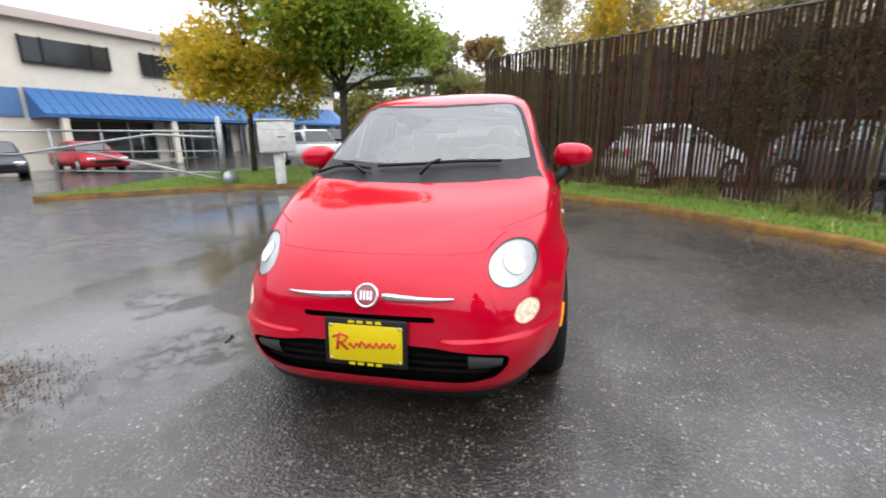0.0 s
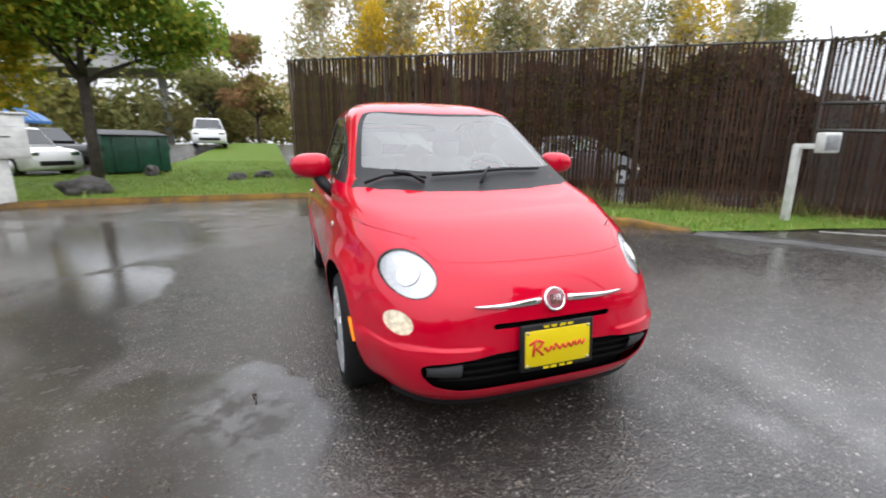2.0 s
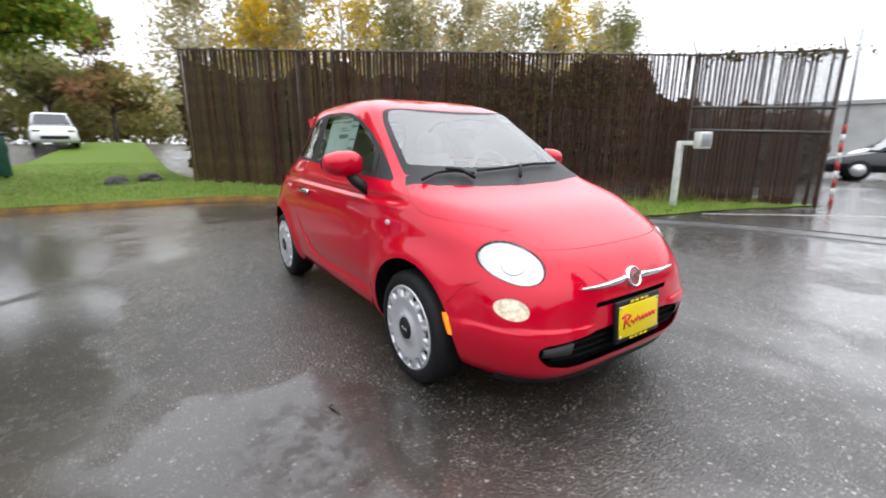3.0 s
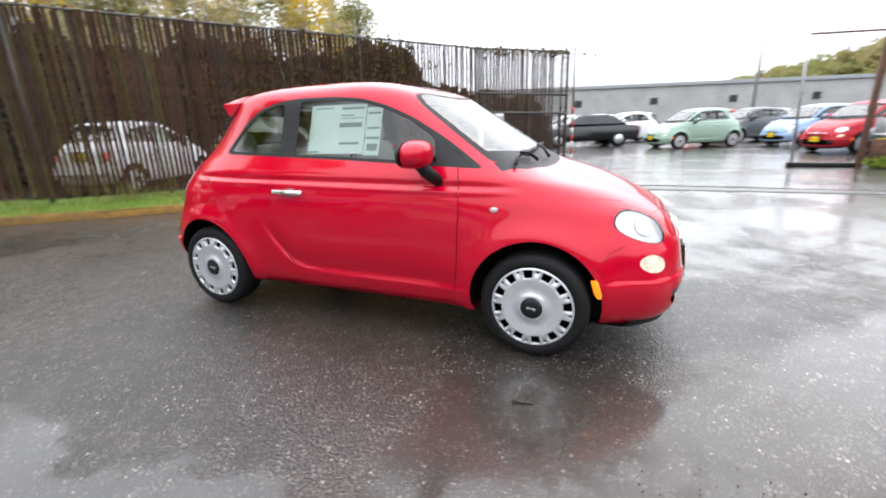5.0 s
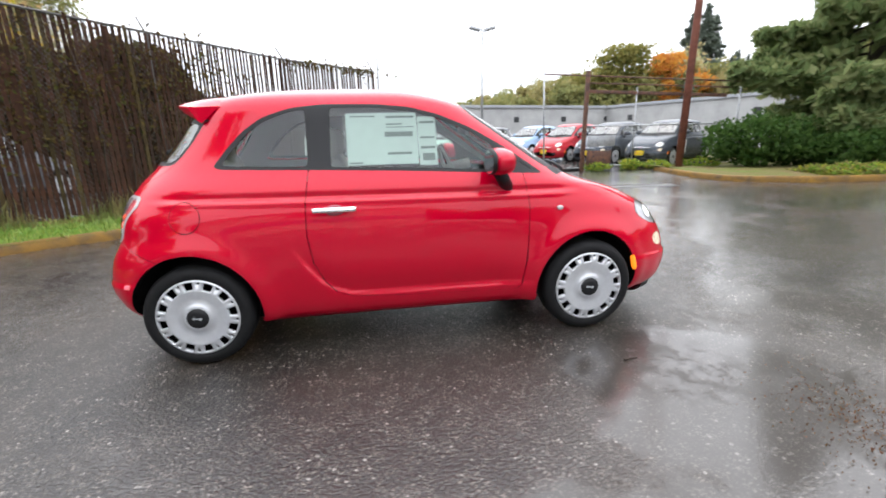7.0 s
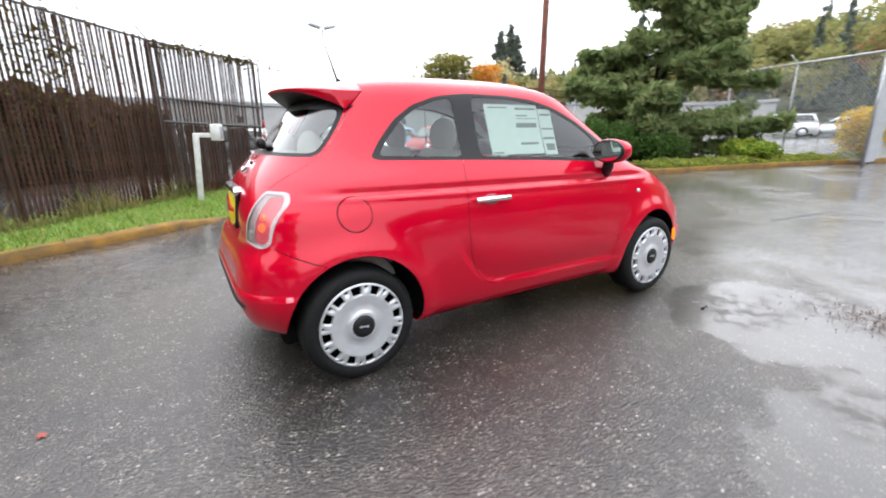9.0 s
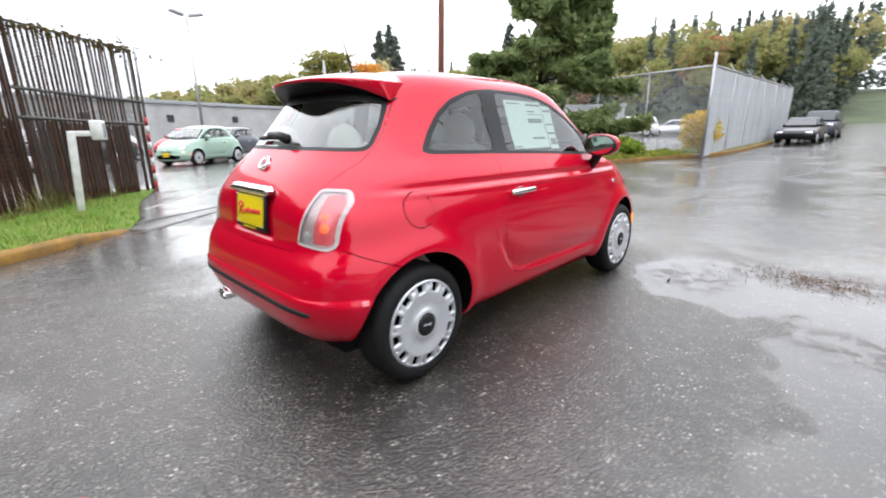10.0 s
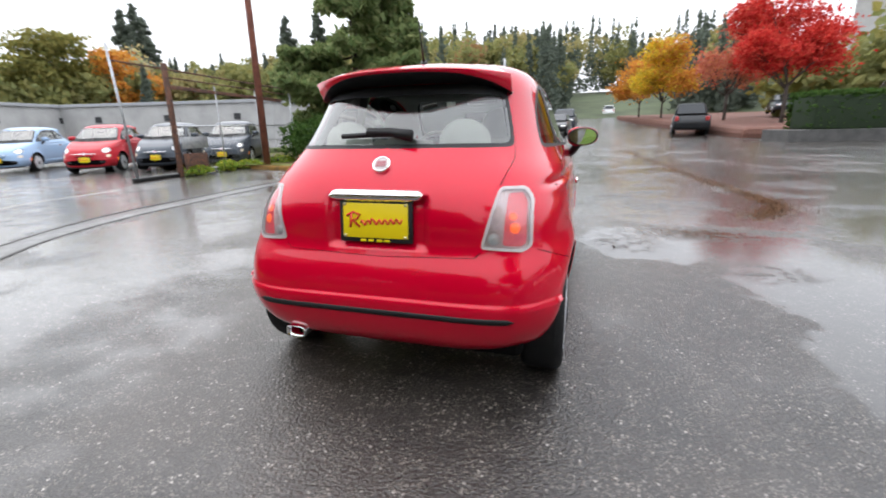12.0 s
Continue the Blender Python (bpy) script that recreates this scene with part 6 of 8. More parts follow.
def long_building(name, a, b, h, depth, label, wins=8, z=0.0):
    L = math.hypot(b[0] - a[0], b[1] - a[1])
    yaw = math.degrees(math.atan2(b[1] - a[1], b[0] - a[0]))
    t = empty(name, pose(a[0], a[1], z, 0, 0, yaw), label, "building")
    bm = bmesh.new()
    box(bm, 0, L, 0, depth, -1, h, 0.02)
    part("wall", bm, M_CONC, t, "pale grey concrete panels", smooth=False)
    bm = bmesh.new()
    box(bm, -0.15, L + 0.15, -0.15, depth, h, h + 0.28, 0.02)
    part("roof", bm, M_ROOFEDGE, t, smooth=False)
    for i in range(wins):
        x = (i + 0.5) * L / wins
        bm = bmesh.new()
        box(bm, x - 0.3, x + 0.3, -0.06, 0.02, h - 1.45, h - 0.9, 0.01)
        part("window", bm, M_DKGREY, t, smooth=False)
    return t


long_building("warehouse", (33, 22), (48.6, -31.9), 3.7, 14, "long low pale concrete warehouse with small windows", 9)
long_building("warehouse", (58.8, -19.4), (26.3, -28.4), 3.7, 10, "low pale concrete building behind the parked cars", 5)


def repaint(thing, material, label):
    for o in (thing, *thing.children_recursive):
        if o.type == "MESH":
            for s in o.material_slots:
                if s.material == M_RED:
                    s.link = "OBJECT"
                    s.material = material
    thing["label"] = label


PAINTS = {
    "mint": mat("mint_paint", (0.30, 0.42, 0.34), 0.4, 0, 0.1, 0.35), "blue": mat("pale_blue_paint", (0.28, 0.40, 0.56), 0.4, 0, 0.1, 0.35),
    "white": mat("white_paint", (0.72, 0.73, 0.74), 0.4, 0, 0.1, 0.35), "grey": mat("grey_paint", (0.10, 0.105, 0.115), 0.4, 0.2, 0.2, 0.4),
    "slate": mat("slate_paint", (0.045, 0.055, 0.07), 0.4, 0.2, 0.2, 0.4), "silver": mat("silver_car_paint", (0.50, 0.51, 0.53), 0.35, 0.4, 0.2, 0.4),
    "black": mat("black_paint", (0.010, 0.011, 0.013), 0.35, 0, 0.2, 0.4), "dark_red": mat("dark_red_paint", (0.40, 0.02, 0.03), 0.4, 0, 0.1, 0.35)}


def lot_cars():
    rows = [("mint", 17.3, -0.2, 122, "mint green small hatchback parked in the lot"), ("blue", 18.2, -4.4, 122, "pale blue small hatchback parked in the lot"),
            ("dark_red", 14.4, -4.7, 122, "red small hatchback with a yellow plate in the lot"), ("slate", 12.4, -5.6, 120, "dark grey small hatchback behind the gate"),
            ("slate", 10.9, -6.9, 118, "dark blue-grey small hatchback behind the gate"), ("grey", 21.3, -2.8, 122, "dark grey small hatchback in the back row"),
            ("dark_red", 24.3, -1.6, 122, "red small hatchback far back in the lot"), ("white", 22.2, 2.6, 122, "white small hatchback far back in the lot"),
            ("silver", 25.8, 4.6, 122, "silver small hatchback far back in the lot"), ("white", 28.5, 6.8, 122, "white small hatchback in the last row"),
            ("slate", 28.8, 2.2, 122, "dark small hatchback in the last row"), ("silver", 27.0, -4.5, 122, "silver small hatchback in the last row")]
    for c, x, y, yaw, lab in rows:
        t = copy_thing(hero, pose(x, y, gz(x, y), 0, 0, yaw))
        repaint(t, PAINTS[c], lab)
        t["group"] = "cars in the far lot"
    for c, x, y, yaw, lab in (("white", 3.05, 12.75, 18, "white car parked behind the slatted fence"), ("grey", 6.7, 12.2, -20, "grey car parked behind the slatted fence")):
        t = copy_thing(hero, pose(x, y, 0.0, 0, 0, yaw))
        repaint(t, PAINTS[c], lab)
        t["group"] = "cars behind the fence"


# ---- other vehicles ----
def vehicle(name, x, y, z, yaw, kind, paint, label):
    """A sedan, pickup, van or SUV: body lofted from a side outline, with cabin, panes, lamps and wheels."""
    t = empty(name, pose(x, y, z, 0, 0, yaw), label, "car" if kind != "van" else "van")
    dims = {"sedan": (4.7, 0.88, 0.62, 1.42), "suv": (4.7, 0.93, 0.85, 1.78), "pickup": (5.4, 0.95, 0.88, 1.80), "van": (4.9, 0.95, 0.95, 1.95)}[kind]
    L, w, _, H = dims
    belt = {"sedan": 0.92, "suv": 1.08, "pickup": 1.10, "van": 1.10}[kind]
    nose = {"sedan": 0.72, "suv": 0.98, "pickup": 1.0, "van": 0.95}[kind]
    lower = [(L / 2, 0.45), (L / 2 - 0.05, nose - 0.08), (L / 2 - 0.35, nose + 0.02), (L * 0.22, belt), (-L * 0.36, belt + 0.03), (-L / 2 + 0.08, belt), (-L / 2, 0.5), (-L / 2 + 0.1, 0.3), (L / 2 - 0.1, 0.25)]
    cab = {"sedan": [(L * 0.23, belt - 0.02), (L * 0.06, H), (-L * 0.20, H), (-L * 0.38, belt)], "suv": [(L * 0.25, belt - 0.02), (L * 0.12, H), (-L * 0.42, H - 0.05), (-L * 0.48, belt)],
           "pickup": [(L * 0.22, belt - 0.02), (L * 0.10, H), (-L * 0.10, H), (-L * 0.14, belt)], "van": [(L * 0.32, belt - 0.02), (L * 0.17, H), (-L * 0.46, H), (-L * 0.49, belt)]}[kind]

    def slab(nm, prof, wb, wt, m, lab=""):
        bm = bmesh.new()
        zs = [q[1] for q in prof]
        z0, z1 = min(zs), max(zs)
        rows = []
        for s in (-1, -0.86, 0.86, 1):
            row = []
            for px, pz in prof:
                ww = wb + (wt - wb) * (pz - z0) / (z1 - z0)
                sh = 0.985 if abs(s) == 1 else 1.0
                row.append(bm.verts.new((px * sh, s * ww, pz if abs(s) < 1 else z0 + (pz - z0) * 0.97)))
            rows.append(row)
        n = len(prof)
        for a, b in zip(rows, rows[1:]):
            for i in range(n):
                bm.faces.new((a[i], a[(i + 1) % n], b[(i + 1) % n], b[i]))
        bm.faces.new(rows[0])
        bm.faces.new(rows[-1][::-1])
        bmesh.ops.recalc_face_normals(bm, faces=bm.faces)
        bmesh.ops.bevel(bm, geom=[e for e in bm.edges if e.calc_face_angle(0) > 0.5], offset=0.04, segments=2, affect="EDGES")
        return part(nm, bm, m, t, lab)
    slab("body", lower, w, w * 0.97, paint)
    slab("cabin", cab, w * 0.93, w * 0.74, paint)
    c0, c1 = cab[0], cab[1]
    r0, r1 = cab[3], cab[2]
    # panes: sides, front and rear, just proud of the cabin
    for s in (-1, 1):
        bm = bmesh.new()
        q = []
        for (px, pz), k in ((c0, 0.2), (c1, 0.85), (r1, 0.85), (r0, 0.2)):
            mx = (c1[0] + r1[0]) / 2
            zz = belt + (H - belt) * k
            ww = w * 0.93 + (w * 0.74 - w * 0.93) * (zz - belt) / (H - belt)
            q.append((mx + (px - mx) * 0.86, s * (ww + 0.012), zz))
        f = [bm.verts.new(p) for p in q] + [bm.verts.new((p[0], p[1] - s * 0.03, p[2])) for p in q]
        for i in range(4):
            bm.faces.new((f[i], f[(i + 1) % 4], f[4 + (i + 1) % 4], f[4 + i]))
        bm.faces.new(f[:4])
        bmesh.ops.recalc_face_normals(bm, faces=bm.faces)
        part("side_glass", bm, M_PANE, t, smooth=False)
    for nm, lo, hi, sg in (("windscreen", c0, c1, 1), ("rear_window", r0, r1, -1)):
        bm = bmesh.new()
        q = []
        for k, yy in ((0.15, -1), (0.15, 1), (0.88, 1), (0.88, -1)):
            px = lo[0] + (hi[0] - lo[0]) * k
            zz = lo[1] + (hi[1] - lo[1]) * k
            ww = (w * 0.93 + (w * 0.74 - w * 0.93) * k) * 0.88
            q.append((px + sg * 0.025, yy * ww, zz + 0.015))
        f = [bm.verts.new(p) for p in q] + [bm.verts.new((p[0] - sg * 0.04, p[1], p[2] - 0.02)) for p in q]
        for i in range(4):
            bm.faces.new((f[i], f[(i + 1) % 4], f[4 + (i + 1) % 4], f[4 + i]))
        bm.faces.new(f[:4])
        bmesh.ops.recalc_face_normals(bm, faces=bm.faces)
        part(nm, bm, M_PANE, t, smooth=False)
    for s in (-1, 1):
        bm = bmesh.new()
        box(bm, L / 2 - 0.14, L / 2 - 0.02, s * w * 0.72 - 0.16, s * w * 0.72 + 0.16, nose - 0.22, nose - 0.06, 0.03)
        part("headlamp", bm, M_CHROME, t)
        bm = bmesh.new()
        box(bm, -L / 2 - 0.01, -L / 2 + 0.1, s * w * 0.80 - 0.10, s * w * 0.80 + 0.10, belt - 0.30, belt - 0.06, 0.03)
        part("tail_lamp", bm, M_BANDRED, t)
        for ax in (L * 0.30, -L * 0.29):
            bm = bmesh.new()
            r = 0.33 if kind == "sedan" else 0.38
            tube(bm, [(ax, s * (w - 0.20), r), (ax, s * (w + 0.01), r)], r, 24)
            wh = part("wheel", bm, M_RUBBER, t)
            bm = bmesh.new()
            tube(bm, [(ax, s * (w - 0.02), r), (ax, s * (w + 0.02), r)], r * 0.62, 20)
            part("hub", bm, M_SILVER, wh)
    bm = bmesh.new()
    box(bm, L / 2 - 0.06, L / 2 + 0.02, -w * 0.6, w * 0.6, 0.42, 0.58, 0.02)
    part("grille", bm, M_BLACK, t)
    if kind == "pickup":
        bm = bmesh.new()
        box(bm, -L / 2 + 0.12, -L * 0.15, -w * 0.8, w * 0.8, belt - 0.02, belt + 0.06, 0.01)
        part("bed_liner", bm, M_LINER, t)
    return t


vehicle("sedan", 18.4, 4.3, 0, 114, "sedan", PAINTS["black"], "black sedan parked in the far lot")
vehicle("sedan", 0.55, -26.6, gz(0, -26.6), 88, "sedan", PAINTS["black"], "dark sedan parked along the grey slatted fence")
vehicle("suv", 0.35, -33.5, gz(0, -33.5), 88, "suv", PAINTS["slate"], "dark off-road car parked along the fence")
vehicle("pickup_truck", -7.5, -24.4, gz(0, -24.4), -98, "pickup", PAINTS["black"], "black pickup truck parked at the roadside")
vehicle("suv", -4.5, -75, gz(0, -75), -90, "suv", PAINTS["white"], "white car parked far down the road")
vehicle("sedan", -5.0, -84, gz(0, -84), -90, "sedan", PAINTS["silver"], "silver car parked far down the road")
vehicle("van", -7.2, 32.0, gz(-7.2, 32.0), -80, "suv", PAINTS["white"], "white van standing on the side road")
vehicle("suv", -12.0, 20.9, 0.05, -35, "suv", PAINTS["white"], "white car parked beyond the lawn")
vehicle("suv", -13.3, 25.8, 0.2, -35, "suv", PAINTS["black"], "black car parked beyond the lawn")
vehicle("sedan", -21.5, 13.0, 0, -30, "sedan", PAINTS["slate"], "dark car parked in front of the shops")
vehicle("sedan", -21.7, 16.9, 0, -20, "sedan", PAINTS["dark_red"], "dark red car parked in front of the shops")


# ---- left: shops, posts, cabinet, bin, rocks ----
M_CREAM = mat("cream_stucco", (0.72, 0.67, 0.58), 0.85, vary=0.08, scale=1.2, bump=0.15, bscale=20)
M_BLUE = mat("blue_metal", (0.035, 0.14, 0.36), 0.4, vary=0.2, scale=3)
M_BLUEBAND = mat("blue_band", (0.09, 0.20, 0.40), 0.7, vary=0.1, scale=2)
M_PINK = mat("pale_coping", (0.55, 0.46, 0.43), 0.7)


def shops():
    t = empty("shop_building", pose(-27.6, 8.6, -0.1, 0, 0, 74.3), "two-storey cream shop building with a blue metal awning", "building")
    L, H = 31.0, 7.6
    # local x runs along the front, -y faces the lot
    bm = bmesh.new()
    box(bm, -10, L, 0.3, 12, -0.5, H - 0.3, 0.0)
    part("wall", bm, M_CREAM, t, "cream stucco", smooth=False)
    bm = bmesh.new()
    box(bm, -10, L, -0.1, 12, H - 0.3, H + 0.15, 0.02)
    part("roof", bm, M_PINK, t, "pale coping", smooth=False)
    bm = bmesh.new()
    box(bm, -10, 8.8, 0.20, 0.3, 2.75, 4.1, 0.0)
    part("fascia", bm, M_BLUEBAND, t, "blue painted band", smooth=False)
    for x, wd in ((-4.0, 4.2), (9.2, 3.8), (14.7, 3.2), (20.5, 4), (27, 4)):
        w = new("window")
        w.parent = t
        bm = bmesh.new()
        box(bm, x, x + wd, 0.12, 0.28, 5.4, 6.55, 0.0)
        part("pane", bm, M_PANE, w, smooth=False)
        for k in (0.0, 0.22, 0.78, 1.0):
            bm = bmesh.new()
            box(bm, x + wd * k - 0.05, x + wd * k + 0.05, 0.08, 0.14, 5.35, 6.6, 0.0)
            part("frame", bm, M_BLACK, w, smooth=False)
        bm = bmesh.new()
        box(bm, x - 0.05, x + wd + 0.05, 0.08, 0.14, 5.32, 5.41, 0.0)
        part("sill", bm, M_BLACK, w, smooth=False)
    aw = new("awning")
    aw.parent = t
    a0, a1 = 9.0, 30.8
    bm = bmesh.new()
    v = [bm.verts.new(p) for p in ((a0, 0.28, 4.15), (a1, 0.28, 4.15), (a1, -1.5, 2.85), (a0, -1.5, 2.85), (a0, -1.5, 2.68), (a1, -1.5, 2.68), (a0, 0.28, 2.68), (a1, 0.28, 2.68))]
    for f in ((0, 1, 2, 3), (3, 2, 5, 4), (0, 3, 4, 6), (1, 7, 5, 2), (4, 5, 7, 6)):
        bm.faces.new([v[i] for i in f])
    part("canopy", bm, M_BLUE, aw, smooth=False)
    for i in range(int((a1 - a0) / 0.5)):
        bm = bmesh.new()
        x = a0 + i * 0.5
        tube(bm, [(x, 0.28, 4.17), (x, -1.5, 2.87)], 0.025, 5)
        part("seam", bm, M_BLUE, aw)
    for x, wd in ((10.4, 4.4), (15.6, 4.4), (20.8, 4.4), (26, 4.2)):
        w = new("shopfront")
        w.parent = t
        bm = bmesh.new()
        box(bm, x, x + wd, 0.1, 0.28, 0.5, 2.6, 0.0)
        part("pane", bm, M_PANE, w, smooth=False)
        for k in (0, 0.33, 0.66, 1.0):
            bm = bmesh.new()
            box(bm, x + wd * k - 0.04, x + wd * k + 0.04, 0.05, 0.12, 0.4, 2.65, 0.0)
            part("frame", bm, M_GALV, w, smooth=False)
    for x in (9.8, 15.2, 20.4, 25.6):
        bm = bmesh.new()
        box(bm, x - 0.15, x + 0.15, -1.45, -1.15, -0.3, 2.7, 0.01)
        part("column", bm, M_CREAM, t, smooth=False)
    return t


shops()


def pipe_fence():
    t = empty("pipe_fence", pose(0, 0, 0), "bent galvanised pipe gate with one rail hanging down", "fence")
    P = [(-8.85, 10.55), (-13.9, 9.85), (-18.6, 9.2), (-23.0, 8.6)]

    def pipe(name, pts, r):
        bm = bmesh.new()
        tube(bm, pts, r, 8)
        part(name, bm, M_GALV, t)
    for i, (x, y) in enumerate(P):
        pipe("post", [(x - 0.06, y + 0.06, -0.1), (x + (0.17 if i == 0 else 0.04), y - 0.2 * (i == 0), 1.9 if i == 0 else 1.68)], 0.075 if i == 0 else 0.035)
    for (a, b), za, zb, r in (((0, 1), 1.52, 1.62, 0.028), ((1, 2), 1.62, 1.66, 0.028), ((2, 3), 1.66, 1.6, 0.028), ((0, 1), 1.0, 1.02, 0.02), ((1, 2), 1.02, 0.9, 0.02), ((0, 1), 0.42, 0.5, 0.02)):
        pipe("rail", [(*P[a], za), (*P[b], zb)], r)
    pipe("bent_rail", [(-8.95, 10.45, 1.36), (-10.6, 10.1, 1.46), (-12.6, 9.7, 1.22), (-14.6, 9.4, 0.98), (-15.6, 9.3, 1.0)], 0.034)
    pipe("fallen_rail", [(-8.95, 10.5, 0.22), (-10.6, 10.05, 0.62), (-12.4, 9.65, 1.02)], 0.034)
    for x, z0, z1 in ((-9.9, 0.45, 1.5), (-11.1, 0.95, 1.52), (-12.3, 0.98, 1.58)):
        pipe("upright", [(x, 10.55 + (x + 8.85) * 0.139, z0), (x, 10.55 + (x + 8.85) * 0.139, z1)], 0.02)
    bm = bmesh.new()
    tube(bm, [(-8.62, 10.42, 0.25), (-8.52, 10.40, 0.25)], 0.22, 20)
    part("roller", bm, M_GALV, t)
    return t


pipe_fence()


def cabinet_post():
    t = empty("utility_cabinet", pose(-7.22, 10.75, 0.1, 0, 0, 30), "white metal cabinet on a short white post", "cabinet")
    bm = bmesh.new()
    box(bm, -0.13, 0.13, -0.13, 0.13, -0.15, 0.86, 0.01)
    part("post", bm, M_WHITE, t)
    bm = bmesh.new()
    box(bm, -0.46, 0.46, -0.24, 0.24, 0.84, 1.66, 0.02)
    b = part("cabinet", bm, M_WHITE, t)
    bm = bmesh.new()
    box(bm, -0.40, 0.40, -0.255, -0.238, 0.88, 1.60, 0.006)
    d = part("door", bm, M_WHITE, b)
    bm = bmesh.new()
    box(bm, 0.02, 0.22, -0.268, -0.254, 1.235, 1.255, 0.003)
    part("slot", bm, M_BLACK, d)
    for zz in (1.05, 1.43):
        bm = bmesh.new()
        box(bm, -0.38, 0.38, -0.2575, -0.2545, zz, zz + 0.006, 0.0)
        part("joint", bm, M_GALV, d)
    bm = bmesh.new()
    box(bm, -0.50, 0.50, -0.28, 0.28, 1.66, 1.70, 0.01)
    part("lid", bm, M_WHITE, b)
    return t


cabinet_post()
M_GREENBIN = mat("green_steel", (0.01, 0.075, 0.045), 0.45, vary=0.4, scale=4, bump=0.2, bscale=30)


def dumpster():
    t = empty("dumpster", pose(-8.05, 20.4, 0.12, 0, 0, 33), "dark green steel dumpster with a black lid", "dumpster")
    bm = bmesh.new()
    vs = box(bm, -1.08, 1.08, -0.9, 0.9, 0.08, 1.62, 0.03)
    for v in bm.verts:
        if v.co.z > 1.5 and v.co.y < -0.5:
            v.co.z -= 0.22
    part("bin", bm, M_GREENBIN, t)
    for x in (-0.75, 0, 0.75):
        bm = bmesh.new()
        box(bm, x - 0.04, x + 0.04, -0.95, -0.89, 0.12, 1.35, 0.01)
        part("rib", bm, M_GREENBIN, t)
    bm = bmesh.new()
    vs = box(bm, -1.11, 1.11, -0.95, 0.95, 1.62, 1.67, 0.015)
    for v in bm.verts:
        if v.co.y < -0.5:
            v.co.z -= 0.22
    part("lid", bm, M_BLACK, t)
    for s in (-1, 1):
        bm = bmesh.new()
        box(bm, s * 1.13 - 0.06, s * 1.13 + 0.06, -0.7, 0.7, 0.85, 1.05, 0.01)
        part("side_sleeve", bm, M_GREENBIN, t)
        for y in (-0.7, 0.7):
            bm = bmesh.new()
            tube(bm, [(s * 0.95 - 0.03, y, 0.08), (s * 0.95 + 0.03, y, 0.08)], 0.08, 12)
            part("castor", bm, M_RUBBER, t)
    return t


dumpster()
M_ROCK = mat("dark_rock", (0.06, 0.055, 0.05), 0.7, vary=0.5, scale=6, bump=0.8, bscale=12)


def rock(x, y, z, sx, sy, sz, seed, label):
    bm = bmesh.new()
    bmesh.ops.create_icosphere(bm, subdivisions=4, radius=1)
    for v in bm.verts:
        n = noise.noise(v.co * 1.3 + Vector((seed * 3.1, 0, 0))) * 0.35 + noise.noise(v.co * 3.5 + Vector((0, seed, 0))) * 0.12
        v.co *= 1 + n
        v.co = Vector((v.co.x * sx, v.co.y * sy, v.co.z * sz))
    ob = part("rock", bm, M_ROCK)
    ob.matrix_basis = pose(x, y, z, 0, 0, seed * 40)
    return tagged(ob, label, "rock", "rocks on the lawn")


rock(-6.35, 11.9, 0.25, 0.48, 0.36, 0.26, 1, "dark wet boulder beside the tree trunk")
rock(-3.54, 14.3, 0.20, 0.32, 0.26, 0.22, 2, "small dark boulder on the lawn")
rock(-2.85, 14.8, 0.28, 0.34, 0.26, 0.18, 3, "flat dark boulder on the lawn")
rock(-6.9, 18.6, 0.2, 0.26, 0.22, 0.28, 4, "dark stump-like stone near the dumpster")

# ---- trees ----
broad_tree("street_tree", -7.1, 14.6, 0.1, 11.0, 6.2, [M_LEAF_YELGREEN, M_LEAF_GREEN, M_LEAF_GREEN], 52000, 0.10, "broad tree with green and yellowing leaves", 4)
broad_tree("street_tree", -11.6, 15.6, 0.1, 8.8, 5.6, [M_LEAF_YELLOW, M_LEAF_YELLOW, M_LEAF_YELGREEN], 24000, 0.11, "broad tree with golden yellow leaves", 9)


def birch(x, y, h, seed, n=2600, wide=4.0, leaf=None, label="tall slim birch with thin yellow leaves"):
    rnd = random.Random(seed)
    t = empty("birch", pose(x, y, 0), label, "tree", "birches behind the fence")
    bm = bmesh.new()
    tips = []
    tube(bm, [(0, 0, 0), (0.1, 0, h * 0.5), (0.0, 0.1, h)], 0.16, 8, r2=0.03)
    for i in range(24):
        k = rnd.uniform(0.12, 0.97)
        a = rnd.uniform(0, 6.28)
        L = wide * 0.5 * (1.1 - k)
        q = Vector((0.08, 0, k * h))
        e = q + Vector((math.cos(a) * L, math.sin(a) * L, L * 1.1))
        bb = bmesh.new()
        tube(bb, [q, q.lerp(e, 0.5) + Vector((0, 0, -0.1)), e], 0.03, 4, r2=0.008)
        part("branch", bb, M_BIRCH, t)
        tips += [q.lerp(e, f) for f in (0.4, 0.6, 0.8, 1.0)]
    part("trunk", bm, M_BIRCH, t, "pale bark")
    tp = np.array([p[:] for p in tips])
    c = tp[RNG.integers(0, len(tp), n)] + RNG.normal(size=(n, 3)) * np.array([0.34, 0.34, 0.5])
    quads("crown", c, 0.15, leaf or M_LEAF_BIRCH, t)
    return t


